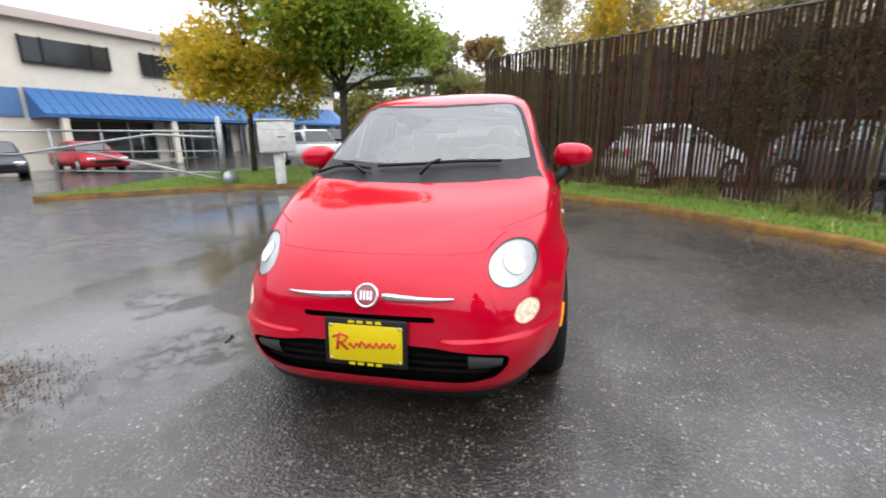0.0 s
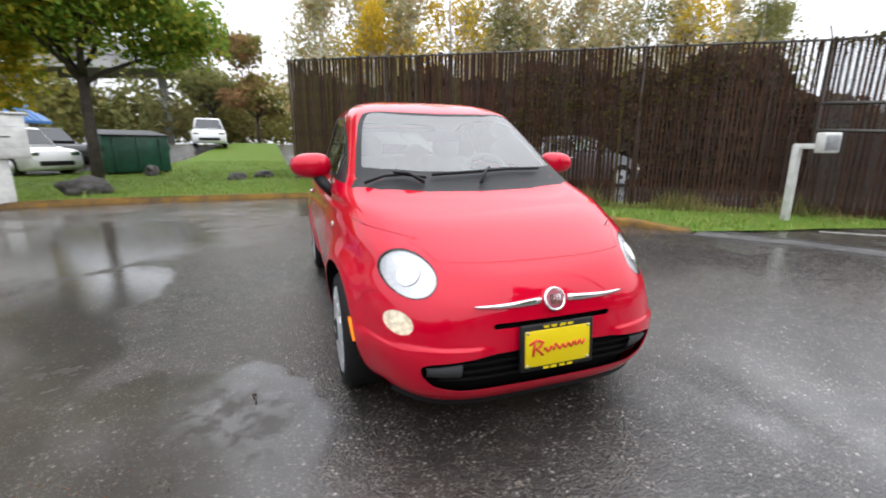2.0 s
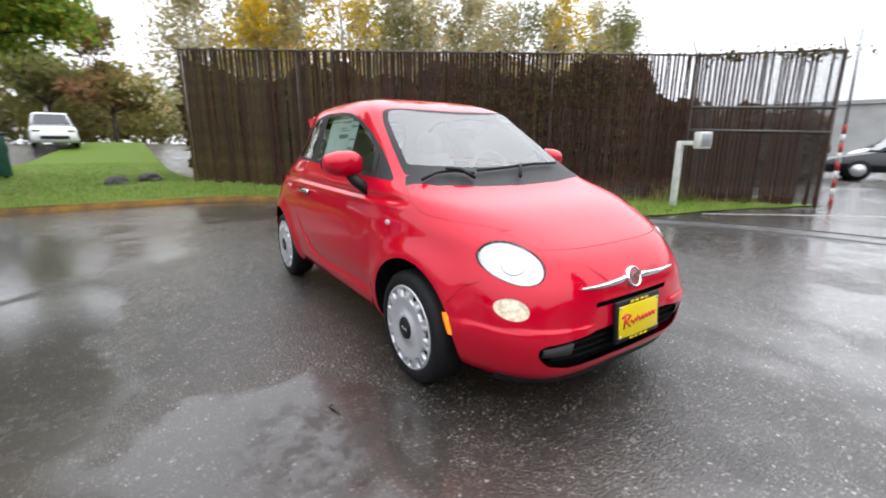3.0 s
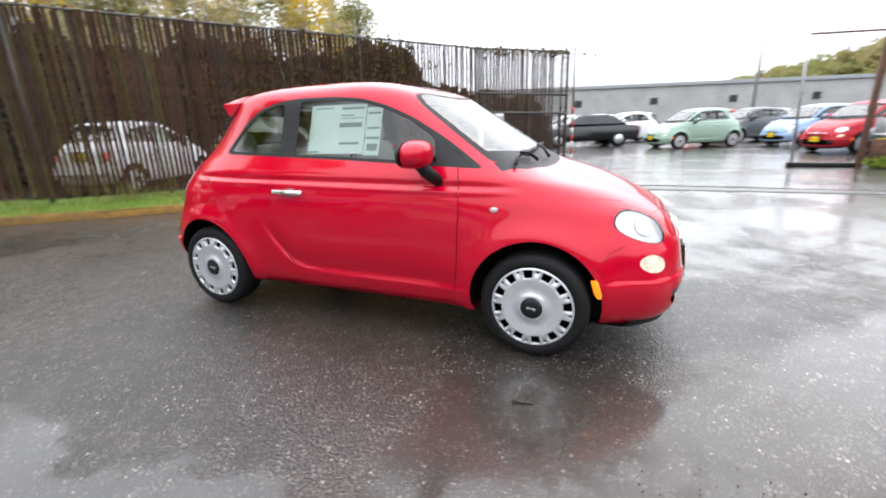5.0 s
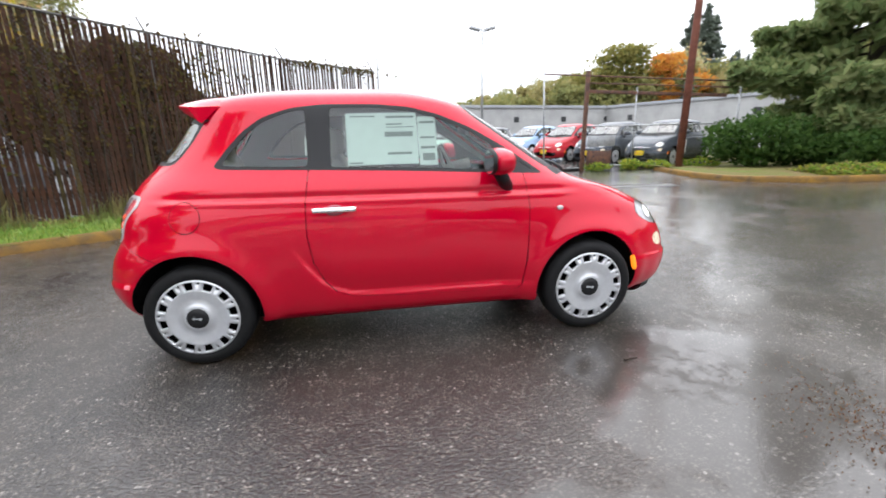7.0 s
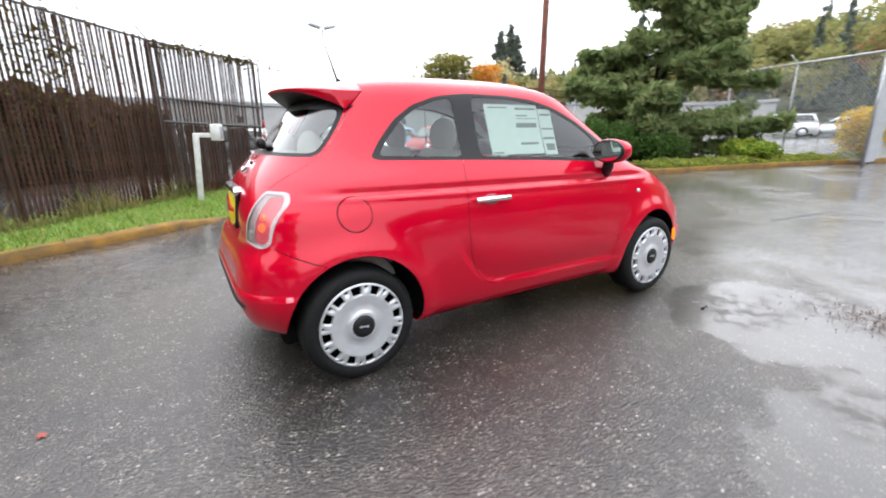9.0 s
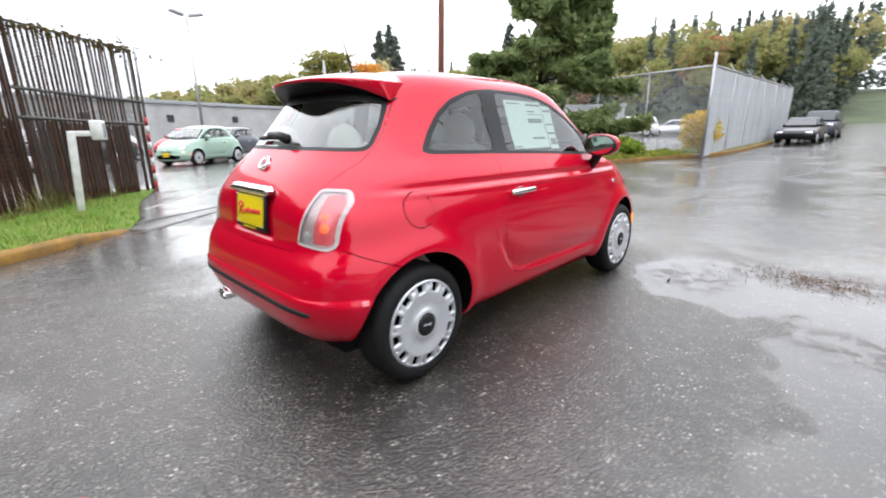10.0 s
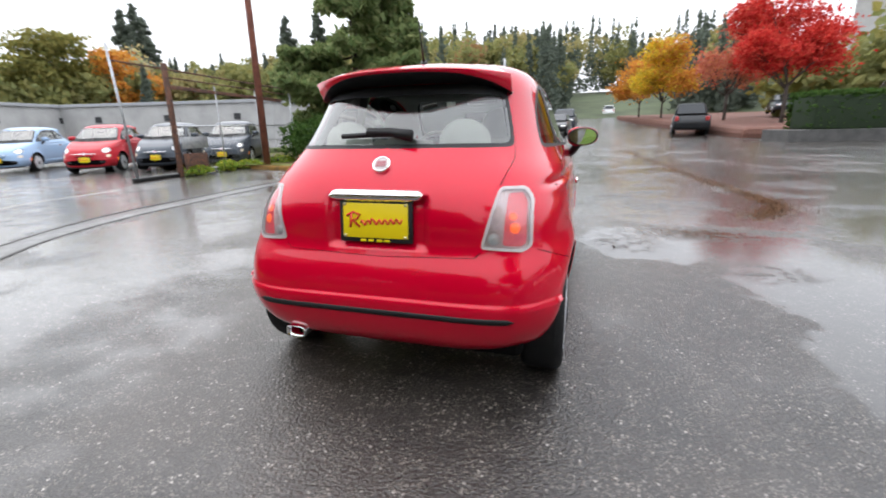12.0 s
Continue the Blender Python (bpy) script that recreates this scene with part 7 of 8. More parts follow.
for i in range(26):
    k = i / 25
    x, y = -0.5 + 27 * k + RNG.uniform(-1, 1), 29 - 5.0 * k + RNG.uniform(-2.5, 2.5)
    birch(x, y, 10.5 + 2.0 * math.sin(i * 2.1), i, 2600, 6.0, (M_LEAF_BIRCH, M_LEAF_BIRCH, M_LEAF_YELLOW, M_LEAF_BIRCH, M_WOOD_HAZED)[i % 5])
broad_tree("tree", 43.0, 37.5, 0, 15.0, 7.0, [M_WOOD_HAZED], 3500, 0.42, "rounded tree standing alone beyond the fence", 21)
broad_tree("tree", 62.9, -43.9, 0.5, 12.0, 9.0, [M_LEAF_ORANGE], 5000, 0.40, "rusty orange tree behind the far buildings", 51)
broad_tree("tree", 66.2, -36.0, 0.5, 13.0, 12.0, [M_LEAF_OLIVE], 6000, 0.42, "broad olive green tree behind the far buildings", 52)
broad_tree("tree", 71.0, -30.0, 0.5, 10.0, 9.0, [M_LEAF_OLIVE], 4500, 0.42, "olive green tree behind the far buildings", 53)
broad_tree("tree", 72.0, -49.0, 1.0, 14.0, 11.0, [M_LEAF_BIRCH], 5000, 0.42, "yellow tree behind the far buildings", 54)
conifer("pine", 7.8, -11.2, 0.1, 12.5, 8.2, "large dark green pine with drooping branches", 5, None, 46000, 0.18, 0.02, shag=0.12, per_m=7)
broad_tree("maple", -12.4, -24.8, 0.6, 8.0, 6.0, [M_LEAF_RED], 15000, 0.125, "maple with bright red leaves", 31, trunk_h=0.3)
broad_tree("maple", -11.2, -32.0, 0.7, 8.2, 5.6, [M_LEAF_PINK], 7000, 0.14, "maple with thin pinkish red leaves", 32)
broad_tree("maple", -8.4, -43.0, 0.9, 7.6, 6.0, [M_LEAF_ORANGE, M_LEAF_YELLOW], 9000, 0.17, "maple with orange and gold leaves", 33)
broad_tree("maple", -7.0, -50.0, 1.1, 7.2, 6.6, [M_LEAF_ORANGE], 8000, 0.19, "maple with orange leaves", 34)


def shrub(name, x, y, z, w, h, n, size, m, label, seed):
    t = empty(name, pose(x, y, z), label, "shrub")
    rnd = random.Random(seed)
    bm = bmesh.new()
    for i in range(14):
        a, r = rnd.uniform(0, 6.28), rnd.uniform(0.1, 0.42)
        tube(bm, [(0, 0, -0.05), (math.cos(a) * r * w * 0.5, math.sin(a) * r * w * 0.5, h * 0.5), (math.cos(a) * r * w, math.sin(a) * r * w, h * rnd.uniform(0.6, 0.9))], 0.02, 4, r2=0.006)
    part("stalk", bm, M_BARK, t)
    d = RNG.normal(size=(n, 3))
    d /= np.linalg.norm(d, axis=1, keepdims=True)
    r = RNG.uniform(0.55, 1.0, n)[:, None] * (1 + 0.25 * np.sin(d[:, :1] * 5 + seed) * np.cos(d[:, 1:2] * 6))
    c = d * r * np.array([w / 2, w / 2, h / 2]) + np.array([0, 0, h / 2])
    c[:, 2] = np.maximum(c[:, 2], 0.03)
    quads("leaves", c, size, m, t)
    return t


shrub("shrub", 7.3, -7.2, 0.1, 2.6, 1.5, 4000, 0.10, M_LEAF_HEDGE, "dense dark green shrub under the pine", 1)
shrub("shrub", 6.2, -8.6, 0.1, 2.2, 1.1, 3000, 0.10, M_LEAF_HEDGE, "low green shrub at the island kerb", 2)
shrub("shrub", 4.4, -11.4, 0.2, 1.8, 0.7, 2200, 0.10, M_LEAF_GREEN, "low ivy-like shrub at the island kerb", 3)
shrub("shrub", 2.5, -14.7, 0.2, 1.5, 1.7, 2200, 0.10, M_LEAF_YELLOW, "yellowing shrub behind the grey fence", 4)


M_WETCONC = mat("wet_concrete", (0.09, 0.088, 0.085), 0.5, vary=0.4, scale=3, bump=0.3, bscale=30)

for i, (wx, wy, ww) in enumerate(((9.0, -3.2, 0.9), (8.95, -4.3, 0.7), (8.9, -5.2, 1.0), (8.7, -6.6, 1.1))):
    shrub("weed_clump", wx, wy, 0.0, ww, 0.28 + 0.06 * (i % 2), 500, 0.06, M_LEAF_GREEN, "ragged green weeds at the foot of the gate", 60 + i)


def hedge():
    t = empty("hedge", pose(-12.6, -18.0, 0.35, 0, 0, 12), "clipped dark green hedge on a low concrete wall", "hedge")
    bm = bmesh.new()
    box(bm, -8.5, 3.4, -0.2, 1.6, -0.6, 0.30, 0.03)
    part("retaining_wall", bm, M_WETCONC, t, "low dark wet concrete wall", smooth=False)
    n = 14000
    c = np.stack([RNG.uniform(-8.3, 2.6, n), RNG.uniform(0.0, 1.7, n), RNG.uniform(0.30, 1.75, n)], 1)
    k = RNG.integers(0, 3, n)
    c[k == 0, 1] = RNG.normal(0.02, 0.05, (k == 0).sum())
    c[k == 1, 2] = RNG.normal(1.75, 0.05, (k == 1).sum())
    quads("leaves", c, 0.11, M_LEAF_HEDGE, t)
    # near-black filler block: the shade between the leaves put into its colour
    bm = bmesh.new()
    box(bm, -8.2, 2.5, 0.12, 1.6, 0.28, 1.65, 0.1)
    part("core", bm, mat("hedge_shade_core", (0.012, 0.025, 0.008), 0.9), t)
    return t


hedge()
M_MULCH = mat("red_brown_mulch", (0.16, 0.07, 0.05), 0.9, vary=0.5, scale=14, bump=0.8, bscale=30)


def bank():
    bm = bmesh.new()
    box(bm, -24, -9.0, -62, -19.5, -1, 0.5, 0.3)
    for v in bm.verts:
        v.co.x += max(0, -20 - v.co.y) * 0.09 if v.co.x > -15 else 0
        v.co.z += gz(v.co.x, v.co.y)
    return tagged(part("mulch_bank", bm, M_MULCH, None, smooth=False), "bank covered with red-brown bark mulch", "bank", kind="structure")


bank()
long_building("office_building", (-24.5, -48), (-55, -30), 10.5, 12, "tan two-storey office building behind the maples", 6, 1.0)
vehicle("suv", -17.5, -23.5, 1.25, 80, "suv", PAINTS["white"], "white car parked in the raised lot")
vehicle("sedan", -16.3, -29.5, 1.35, 80, "sedan", PAINTS["silver"], "silver car parked in the raised lot")
vehicle("sedan", -16.0, -35.5, 1.45, 80, "sedan", PAINTS["slate"], "dark car parked in the raised lot")


def grey_fence():
    t = empty("grey_slat_fence", pose(0, 0, 0), "tall chain-link fence with pale grey slats and barbed arms", "fence")
    rnd = random.Random(8)
    C, S, W = Vector((1.9, -13.1, 0)), Vector((2.2, -33, 0)), Vector((9.5, -15.2, 0))
    for a, b, dense_ in ((C, S, True), (C, W, False)):
        L = (b - a).length
        d = (b - a) / L
        yaw = math.degrees(math.atan2(d.y, d.x))
        h = 3.3
        za, zb = gz(0, a.y), gz(0, b.y)
        n = max(2, round(L / 3.1))
        for i in range(n + 1):
            p = a + d * L * i / n
            if i == 0 and not dense_:
                continue
            bm = bmesh.new()
            tube(bm, [(0, 0, -0.1), (0, 0, h + (0.45 if i == 0 else 0))], 0.048 if i == 0 else 0.028, 8)
            if i:
                tube(bm, [(0, 0, h), (0.25, 0, h + 0.32)], 0.018, 5)
            part("post", bm, M_GALV, t).matrix_basis = pose(p.x, p.y, gz(0, p.y))
        bm = bmesh.new()
        tube(bm, [(a.x, a.y, za + h), (b.x, b.y, zb + h)], 0.035, 8)
        part("top_rail", bm, M_GALV, t)
        bm = bmesh.new()
        chain_wires(bm, a, b, za + 0.05, zb + 0.05, h - 0.05, 0.12, 0.003 if dense_ else 0.004)
        o = part("chain_link", bm, M_GALV, t, smooth=False)
        o["kind"] = "stuff"
        if dense_:
            me = slat_mesh(0.085, h - 0.1, "slat", M_GREYSLAT, 50)
            for i in range(int(L / 0.105)):
                p = a + d * (i * 0.105 + 0.05)
                o = new("slat", me)
                o.parent = t
                o.matrix_basis = pose(p.x, p.y, gz(0, p.y) + 0.05, 0, rnd.gauss(0, 0.2), yaw + rnd.uniform(-4, 4))
    return t


grey_fence()


def island():
    line = spline([(8.6, -4.9), (7.2, -4.55), (6.0, -4.45), (5.15, -4.65), (4.65, -5.25), (4.25, -6.2), (4.0, -7.4), (3.6, -9.2), (2.75, -12.0), (1.75, -14.8), (1.6, -18), (1.7, -26), (1.8, -34)], 6)
    pts = [Vector((p[0], p[1])) for p in line]
    prof = [(0.02, -0.02), (0.01, 0.10), (-0.01, 0.13), (-0.13, 0.135), (-0.16, 0.12), (-0.17, -0.02)]
    for nm, part_, m, lab in (("kerb", 0, M_KERB, "yellow kerb round the planted island"), ("planting_bed", 1, M_ROUGH, "rough grass under the pine")):
        bm = bmesh.new()
        rows = []
        for i, p in enumerate(pts):
            d = (pts[min(i + 1, len(pts) - 1)] - pts[max(0, i - 1)]).normalized()
            nrm = Vector((d.y, -d.x))
            z = gz(p.x, p.y)
            if part_ == 0:
                rows.append([bm.verts.new((p.x + nrm.x * a, p.y + nrm.y * a, b + z)) for a, b in prof])
            else:
                far = Vector((float(np.interp(p.y, [-13.5, -11.5, -8.5], [p.x + 2.2, p.x + 3.2, 14.0])), p.y - 1.0))
                rows.append([bm.verts.new((*q, (0.10 if k < 8 else -0.04) + gz(q.x, q.y) + 0.06 * math.sin(k * 1.2))) for k in range(9) for q in [(p - nrm * 0.1).lerp(far, k / 8)]])
        for a, b in zip(rows, rows[1:]):
            for k in range(len(a) - 1):
                bm.faces.new((a[k], a[k + 1], b[k + 1], b[k]))
        bmesh.ops.recalc_face_normals(bm, faces=bm.faces)
        tagged(part(nm, bm, m), lab, nm.replace("_", " "), kind="structure")


M_ROUGH = mat("rough_grass", (0.10, 0.12, 0.030), 0.8, spec=0.1, vary=0.6, scale=2.0, second=(0.13, 0.095, 0.045), bump=0.8, bscale=45)
island()


def ground_cover():
    """Ivy, weeds and dead leaves along the island's kerb."""
    line = np.array([(4.3, -6.4), (4.0, -7.4), (3.6, -9.2), (2.75, -12.0), (2.0, -14.2)])
    n = 9000
    k = RNG.uniform(0, 4, n)
    x, y = np.interp(k, range(5), line[:, 0]), np.interp(k, range(5), line[:, 1])
    lump = 0.5 + 0.5 * np.sin(k * 9.0 + 0.7) * np.sin(k * 3.1)
    off = np.abs(RNG.normal(size=n)) * 0.55 + 0.06
    z = 0.12 + RNG.uniform(0, 1, n) ** 1.5 * (0.06 + 0.26 * lump) * np.exp(-((off - 0.6) / 0.6) ** 2)
    c = np.stack([x + off, y, z + 0.010 * np.maximum(0, -y - 4)], 1)
    tagged(quads("ivy", c[: n // 2], 0.075, M_LEAF_GREEN, None, 1.3), "low green ivy and weeds behind the island kerb", "plant", kind="stuff")
    tagged(quads("dead_leaf_litter", c[n // 2:], 0.065, M_LEAF_OLIVE, None, 1.5), "olive and brown weeds behind the island kerb", "plant", kind="stuff")


ground_cover()
long_building("low_building", (24.5, -38.5), (17.5, -42.2), 3.0, 8, "low pale building at the back of the fenced lot", 2, 0.6)
vehicle("suv", 14.2, -36.0, 0.58, 25, "suv", PAINTS["white"], "white car parked in the fenced lot")
vehicle("sedan", 11.0, -37.6, 0.60, 25, "sedan", PAINTS["silver"], "silver car parked in the fenced lot")
vehicle("sedan", 8.4, -39.0, 0.62, 25, "sedan", PAINTS["dark_red"], "red car parked in the fenced lot")


# ---- far hills, woods, overpass ----
def hills():
    bm = bmesh.new()
    n = 60
    rows = []
    for j, (rr, kk) in enumerate(((66, 0.0), (80, 0.35), (100, 0.7), (135, 1.0), (200, 1.0))):
        row = []
        for i in range(n + 1):
            a = radians(8 - 125 * i / n)
            h = hill_top(math.degrees(a)) * kk
            row.append(bm.verts.new((rr * math.cos(a), rr * math.sin(a), gz(0, rr * math.sin(a)) - 0.3 + h)))
        rows.append(row)
    for a, b in zip(rows, rows[1:]):
        for i in range(n):
            bm.faces.new((a[i], a[i + 1], b[i + 1], b[i]))
    bmesh.ops.recalc_face_normals(bm, faces=bm.faces)
    tagged(part("hill", bm, mat("hill_scrub", (0.07, 0.09, 0.04), 0.9, vary=0.5, scale=0.2)), "wooded hillside in the haze", "hill", kind="structure")


def hill_top(az):
    return float(np.interp(az, [-118, -106, -101, -88, -83, -67, -40, -23, -9, 8], [8, 10, 5, 5, 11, 12.5, 6.5, 6.5, 1.2, 0.5]))


def skyline(az):
    """Height of the treetops over the eye, as a slope."""
    return math.tan(radians(float(np.interp(az, [-118, -98, -85, -67, -55, -40, -30, -23, -9, 4], [10, 12, 12.4, 12.6, 10.2, 8.3, 8.0, 8.3, 4.8, 2.6]))))


hills()


def woods():
    rnd = random.Random(12)
    kinds = {"green": [], "ochre": [], "rust": [], "fir": []}
    for i in range(760):
        az, rr = rnd.uniform(-109, 4), rnd.uniform(68, 132)
        if -101 < az < -88 and rr < 108:
            continue
        a = radians(az)
        x, y = rr * math.cos(a), rr * math.sin(a)
        z = gz(0, y) + hill_top(az) * float(np.interp(rr, [66, 80, 100, 135], [0, 0.35, 0.7, 1.0])) - 0.5
        h = min(20.0, max(5.0, 1.2 + rr * skyline(az) * rnd.uniform(0.70, 0.98) - z))
        fir = rnd.random() < (0.62 if az < -68 else 0.16 if az < -30 else 0.05)
        if fir:
            n = 360
            t = 1 - RNG.uniform(0, 1, n) ** 0.62
            ang = RNG.uniform(0, 6.283, n)
            tier = 0.55 + 0.45 * (1 - (t * (5 + h * 0.4)) % 1.0)
            r = (1 - t) * h * rnd.uniform(0.15, 0.21) * tier * RNG.uniform(0.35, 1.05, n)
            kinds["fir"].append(np.stack([x + r * np.cos(ang), y + r * np.sin(ang), z + 0.06 * h + t * h * 0.97], 1))
        else:
            k = rnd.random()
            kind = "ochre" if k < 0.34 else "rust" if k < 0.40 else "green"
            for _ in range(9):
                u = Vector((rnd.gauss(0, 1), rnd.gauss(0, 1), rnd.gauss(0, 1))).normalized() * rnd.uniform(0.4, 1.0)
                c0 = np.array([x + u.x * h * 0.24, y + u.y * h * 0.24, z + h * (0.56 + 0.30 * u.z)])
                d = RNG.normal(size=(36, 3))
                d /= np.linalg.norm(d, axis=1, keepdims=True)
                kinds[kind].append(d * RNG.uniform(0.5, 1.1, 36)[:, None] * np.array([0.15, 0.15, 0.12]) * h * rnd.uniform(0.7, 1.2) + c0)
    quads_stuff("woods", np.concatenate(kinds["green"]), 0.62, M_WOOD_HAZED, "hazy olive green woods on the far hillside")
    quads_stuff("yellow_woods", np.concatenate(kinds["ochre"]), 0.62, M_WOOD_OCHRE_HAZED, "hazy ochre autumn trees on the far hillside")
    quads_stuff("rust_woods", np.concatenate(kinds["rust"]), 0.62, M_WOOD_RUST_HAZED, "hazy rust-coloured trees on the far hillside")
    quads_stuff("fir_woods", np.concatenate(kinds["fir"]), 0.58, M_FIR_HAZED, "dark hazy firs among the far woods")


def quads_stuff(name, c, size, m, label):
    ob = quads(name, c, size, m, None, 1.5)
    return tagged(ob, label, "woods", kind="stuff")


woods()


def west_reflection_trees():
    """Unseen trees added behind the camera, to darken what the car's flank reflects."""
    rnd = random.Random(31)
    cs = [[], []]
    for i in range(130):
        a, rr = radians(rnd.uniform(153, 246)), rnd.uniform(38, 56)
        h = rnd.uniform(6.5, 11)
        for _ in range(6):
            u = Vector((rnd.gauss(0, 1), rnd.gauss(0, 1), rnd.gauss(0, 1))).normalized() * rnd.uniform(0.4, 1.0)
            c0 = np.array([rr * math.cos(a) + u.x * h * 0.26, rr * math.sin(a) + u.y * h * 0.26, h * (0.5 + 0.34 * u.z)])
            d = RNG.normal(size=(34, 3))
            d /= np.linalg.norm(d, axis=1, keepdims=True)
            cs[i % 2].append(d * RNG.uniform(0.5, 1.1, 34)[:, None] * 0.17 * h + c0)
    quads_stuff("woods", np.concatenate(cs[0]), 0.6, M_WOOD_HAZED, "unseen green trees added west of the lot for reflections")
    quads_stuff("yellow_woods", np.concatenate(cs[1]), 0.6, M_LEAF_OLIVE, "unseen olive trees added west of the lot for reflections")


west_reflection_trees()
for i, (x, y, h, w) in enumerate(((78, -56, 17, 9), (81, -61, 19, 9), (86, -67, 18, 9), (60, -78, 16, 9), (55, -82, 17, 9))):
    conifer("fir", x, y, hill_top(math.degrees(math.atan2(y, x))) * 0.6 + gz(0, y), h, w, "tall dark fir on the hillside", 40 + i, M_FIR_HAZED, 4000, 0.5, 0.1)


def north_side():
    """Beyond the lawn: scrub, overpass and trees."""
    cs = []
    rnd = random.Random(77)
    for i in range(120):
        x, y = rnd.uniform(-60, 4), rnd.uniform(52, 75)
        h = rnd.uniform(5, 10)
        d = RNG.normal(size=(300, 3))
        d /= np.linalg.norm(d, axis=1, keepdims=True)
        cs.append(d * RNG.uniform(0.5, 1.1, 300)[:, None] * np.array([h * 0.36, h * 0.36, h * 0.45]) + np.array([x, y, 1 + h * 0.5]))
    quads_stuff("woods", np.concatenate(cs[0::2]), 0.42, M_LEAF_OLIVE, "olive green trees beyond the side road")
    quads_stuff("yellow_woods", np.concatenate(cs[1::4]), 0.42, M_WOOD_OCHRE_HAZED, "ochre trees beyond the side road")
    quads_stuff("woods", np.concatenate(cs[3::4]), 0.42, M_WOOD_HAZED, "hazy green trees beyond the side road")
    broad_tree("tree", -5.2, 44, 1.2, 9.0, 6.0, [M_WOOD_RUST_HAZED, M_LEAF_OLIVE], 7000, 0.24, "green and rust-coloured tree beyond the lawn", 71)
    broad_tree("tree", -9.8, 50, 1.2, 11.5, 7.0, [M_WOOD_HAZED], 7000, 0.26, "green tree beyond the lawn, haze in its leaf colour", 72)
    t = empty("overpass", pose(-23.3, 60, 0.1, 0, 0, -12), "grey concrete overpass far behind the lot", "bridge")
    bm = bmesh.new()
    box(bm, -30, 12.5, -4, 4, 8.7, 10.0, 0.1)
    part("deck", bm, M_CONC, t, smooth=False)
    bm = bmesh.new()
    box(bm, -30, 12.5, -4.2, -3.9, 10.0, 11.2, 0.05)
    part("parapet", bm, M_CONC, t, smooth=False)
    for x in (-20, -6, 7.7):
        bm = bmesh.new()
        tube(bm, [(x, 0, -1), (x, 0, 8.5)], 0.45, 16)
        part("pier", bm, M_CONC, t)


north_side()
lot_cars()


def thicket():
    """Dense brown growth along the back of the yard behind the slatted fence."""
    t = empty("thicket", pose(0, 0, 0), "dense dark brown thicket behind the slatted fence", "shrub")
    d = (FENCE_P - FENCE_C).normalized()
    nrm = Vector((-d.y, d.x, 0))
    n = 46000
    k = RNG.uniform(-4.0, 17.5, n)
    top = 3.45 + 0.25 * np.sin(k * 1.3) + 0.15 * np.sin(k * 3.7 + 1) - 1.5 * np.clip((k - 12.0) / 2.6, 0, 1)
    z = RNG.uniform(0, 1, n) ** 0.8 * top * RNG.uniform(0.8, 1.08, n)
    off = 6.0 + RNG.normal(size=n) * 0.25 + 0.3 * np.sin(k * 2.1)
    c = np.stack([FENCE_C.x + d.x * k + nrm.x * off, FENCE_C.y + d.y * k + nrm.y * off, z], 1)
    quads("leaves", c, 0.26, M_LEAF_BROWN, t)
    bm = bmesh.new()
    rnd = random.Random(4)
    for i in range(40):
        kk = 12.0 * i / 40
        p = FENCE_C + d * kk + nrm * (6.0 + rnd.uniform(-0.2, 0.2))
        tube(bm, [(p.x, p.y, 0), (p.x + rnd.uniform(-0.2, 0.2), p.y, 1.4), (p.x + rnd.uniform(-0.4, 0.4), p.y, 2.8)], 0.03, 4, r2=0.01)
    part("stalk", bm, M_BARK, t)


def vine():
    t = empty("vine", pose(0, 0, 0), "brown and yellowish creeper climbing over the slatted fence", "plant")
    d = (FENCE_P - FENCE_C).normalized()
    e = (FENCE_E - FENCE_P).normalized()
    cs = []
    for a, k, z, sk, sz, n in ((FENCE_C, 7.6, 2.1, 0.8, 0.5, 700), (FENCE_C, 6.3, 1.6, 0.5, 0.5, 300), (FENCE_C, 9.3, 2.5, 0.5, 0.3, 300), (FENCE_P, 0.7, 2.86, 0.5, 0.06, 160), (FENCE_P, 1.9, 2.80, 0.4, 0.06, 140)):
        v = d if a is FENCE_C else e
        kk = k + RNG.normal(size=n) * sk
        off = -0.06 + RNG.normal(size=n) * 0.03
        cs.append(np.stack([a.x + v.x * kk - v.y * off, a.y + v.y * kk + v.x * off, z + RNG.normal(size=n) * sz], 1))
    c = np.concatenate(cs)
    quads("leaves", c[c[:, 2] < 3.15], 0.05, M_LEAF_BROWN2, t)
    bm = bmesh.new()
    for k, h in ((7.4, 2.6), (7.8, 2.3), (6.3, 2.0), (9.2, 2.7)):
        p = FENCE_C + d * k - Vector((-d.y, d.x, 0)) * 0.05
        tube(bm, [(p.x, p.y, 0), (p.x + 0.1, p.y - 0.07, h * 0.5), (p.x - 0.05, p.y + 0.03, h)], 0.012, 4, r2=0.005)
    part("stalk", bm, M_BARK, t)


M_LEAF_BROWN = leaf_mat("leaf_brown", [(0.045, 0.028, 0.016), (0.075, 0.040, 0.022), (0.095, 0.062, 0.026), (0.05, 0.046, 0.018)])
M_LEAF_BROWN2 = leaf_mat("leaf_creeper", [(0.07, 0.05, 0.02), (0.14, 0.10, 0.03), (0.05, 0.03, 0.015), (0.10, 0.11, 0.03)])
thicket()
vine()


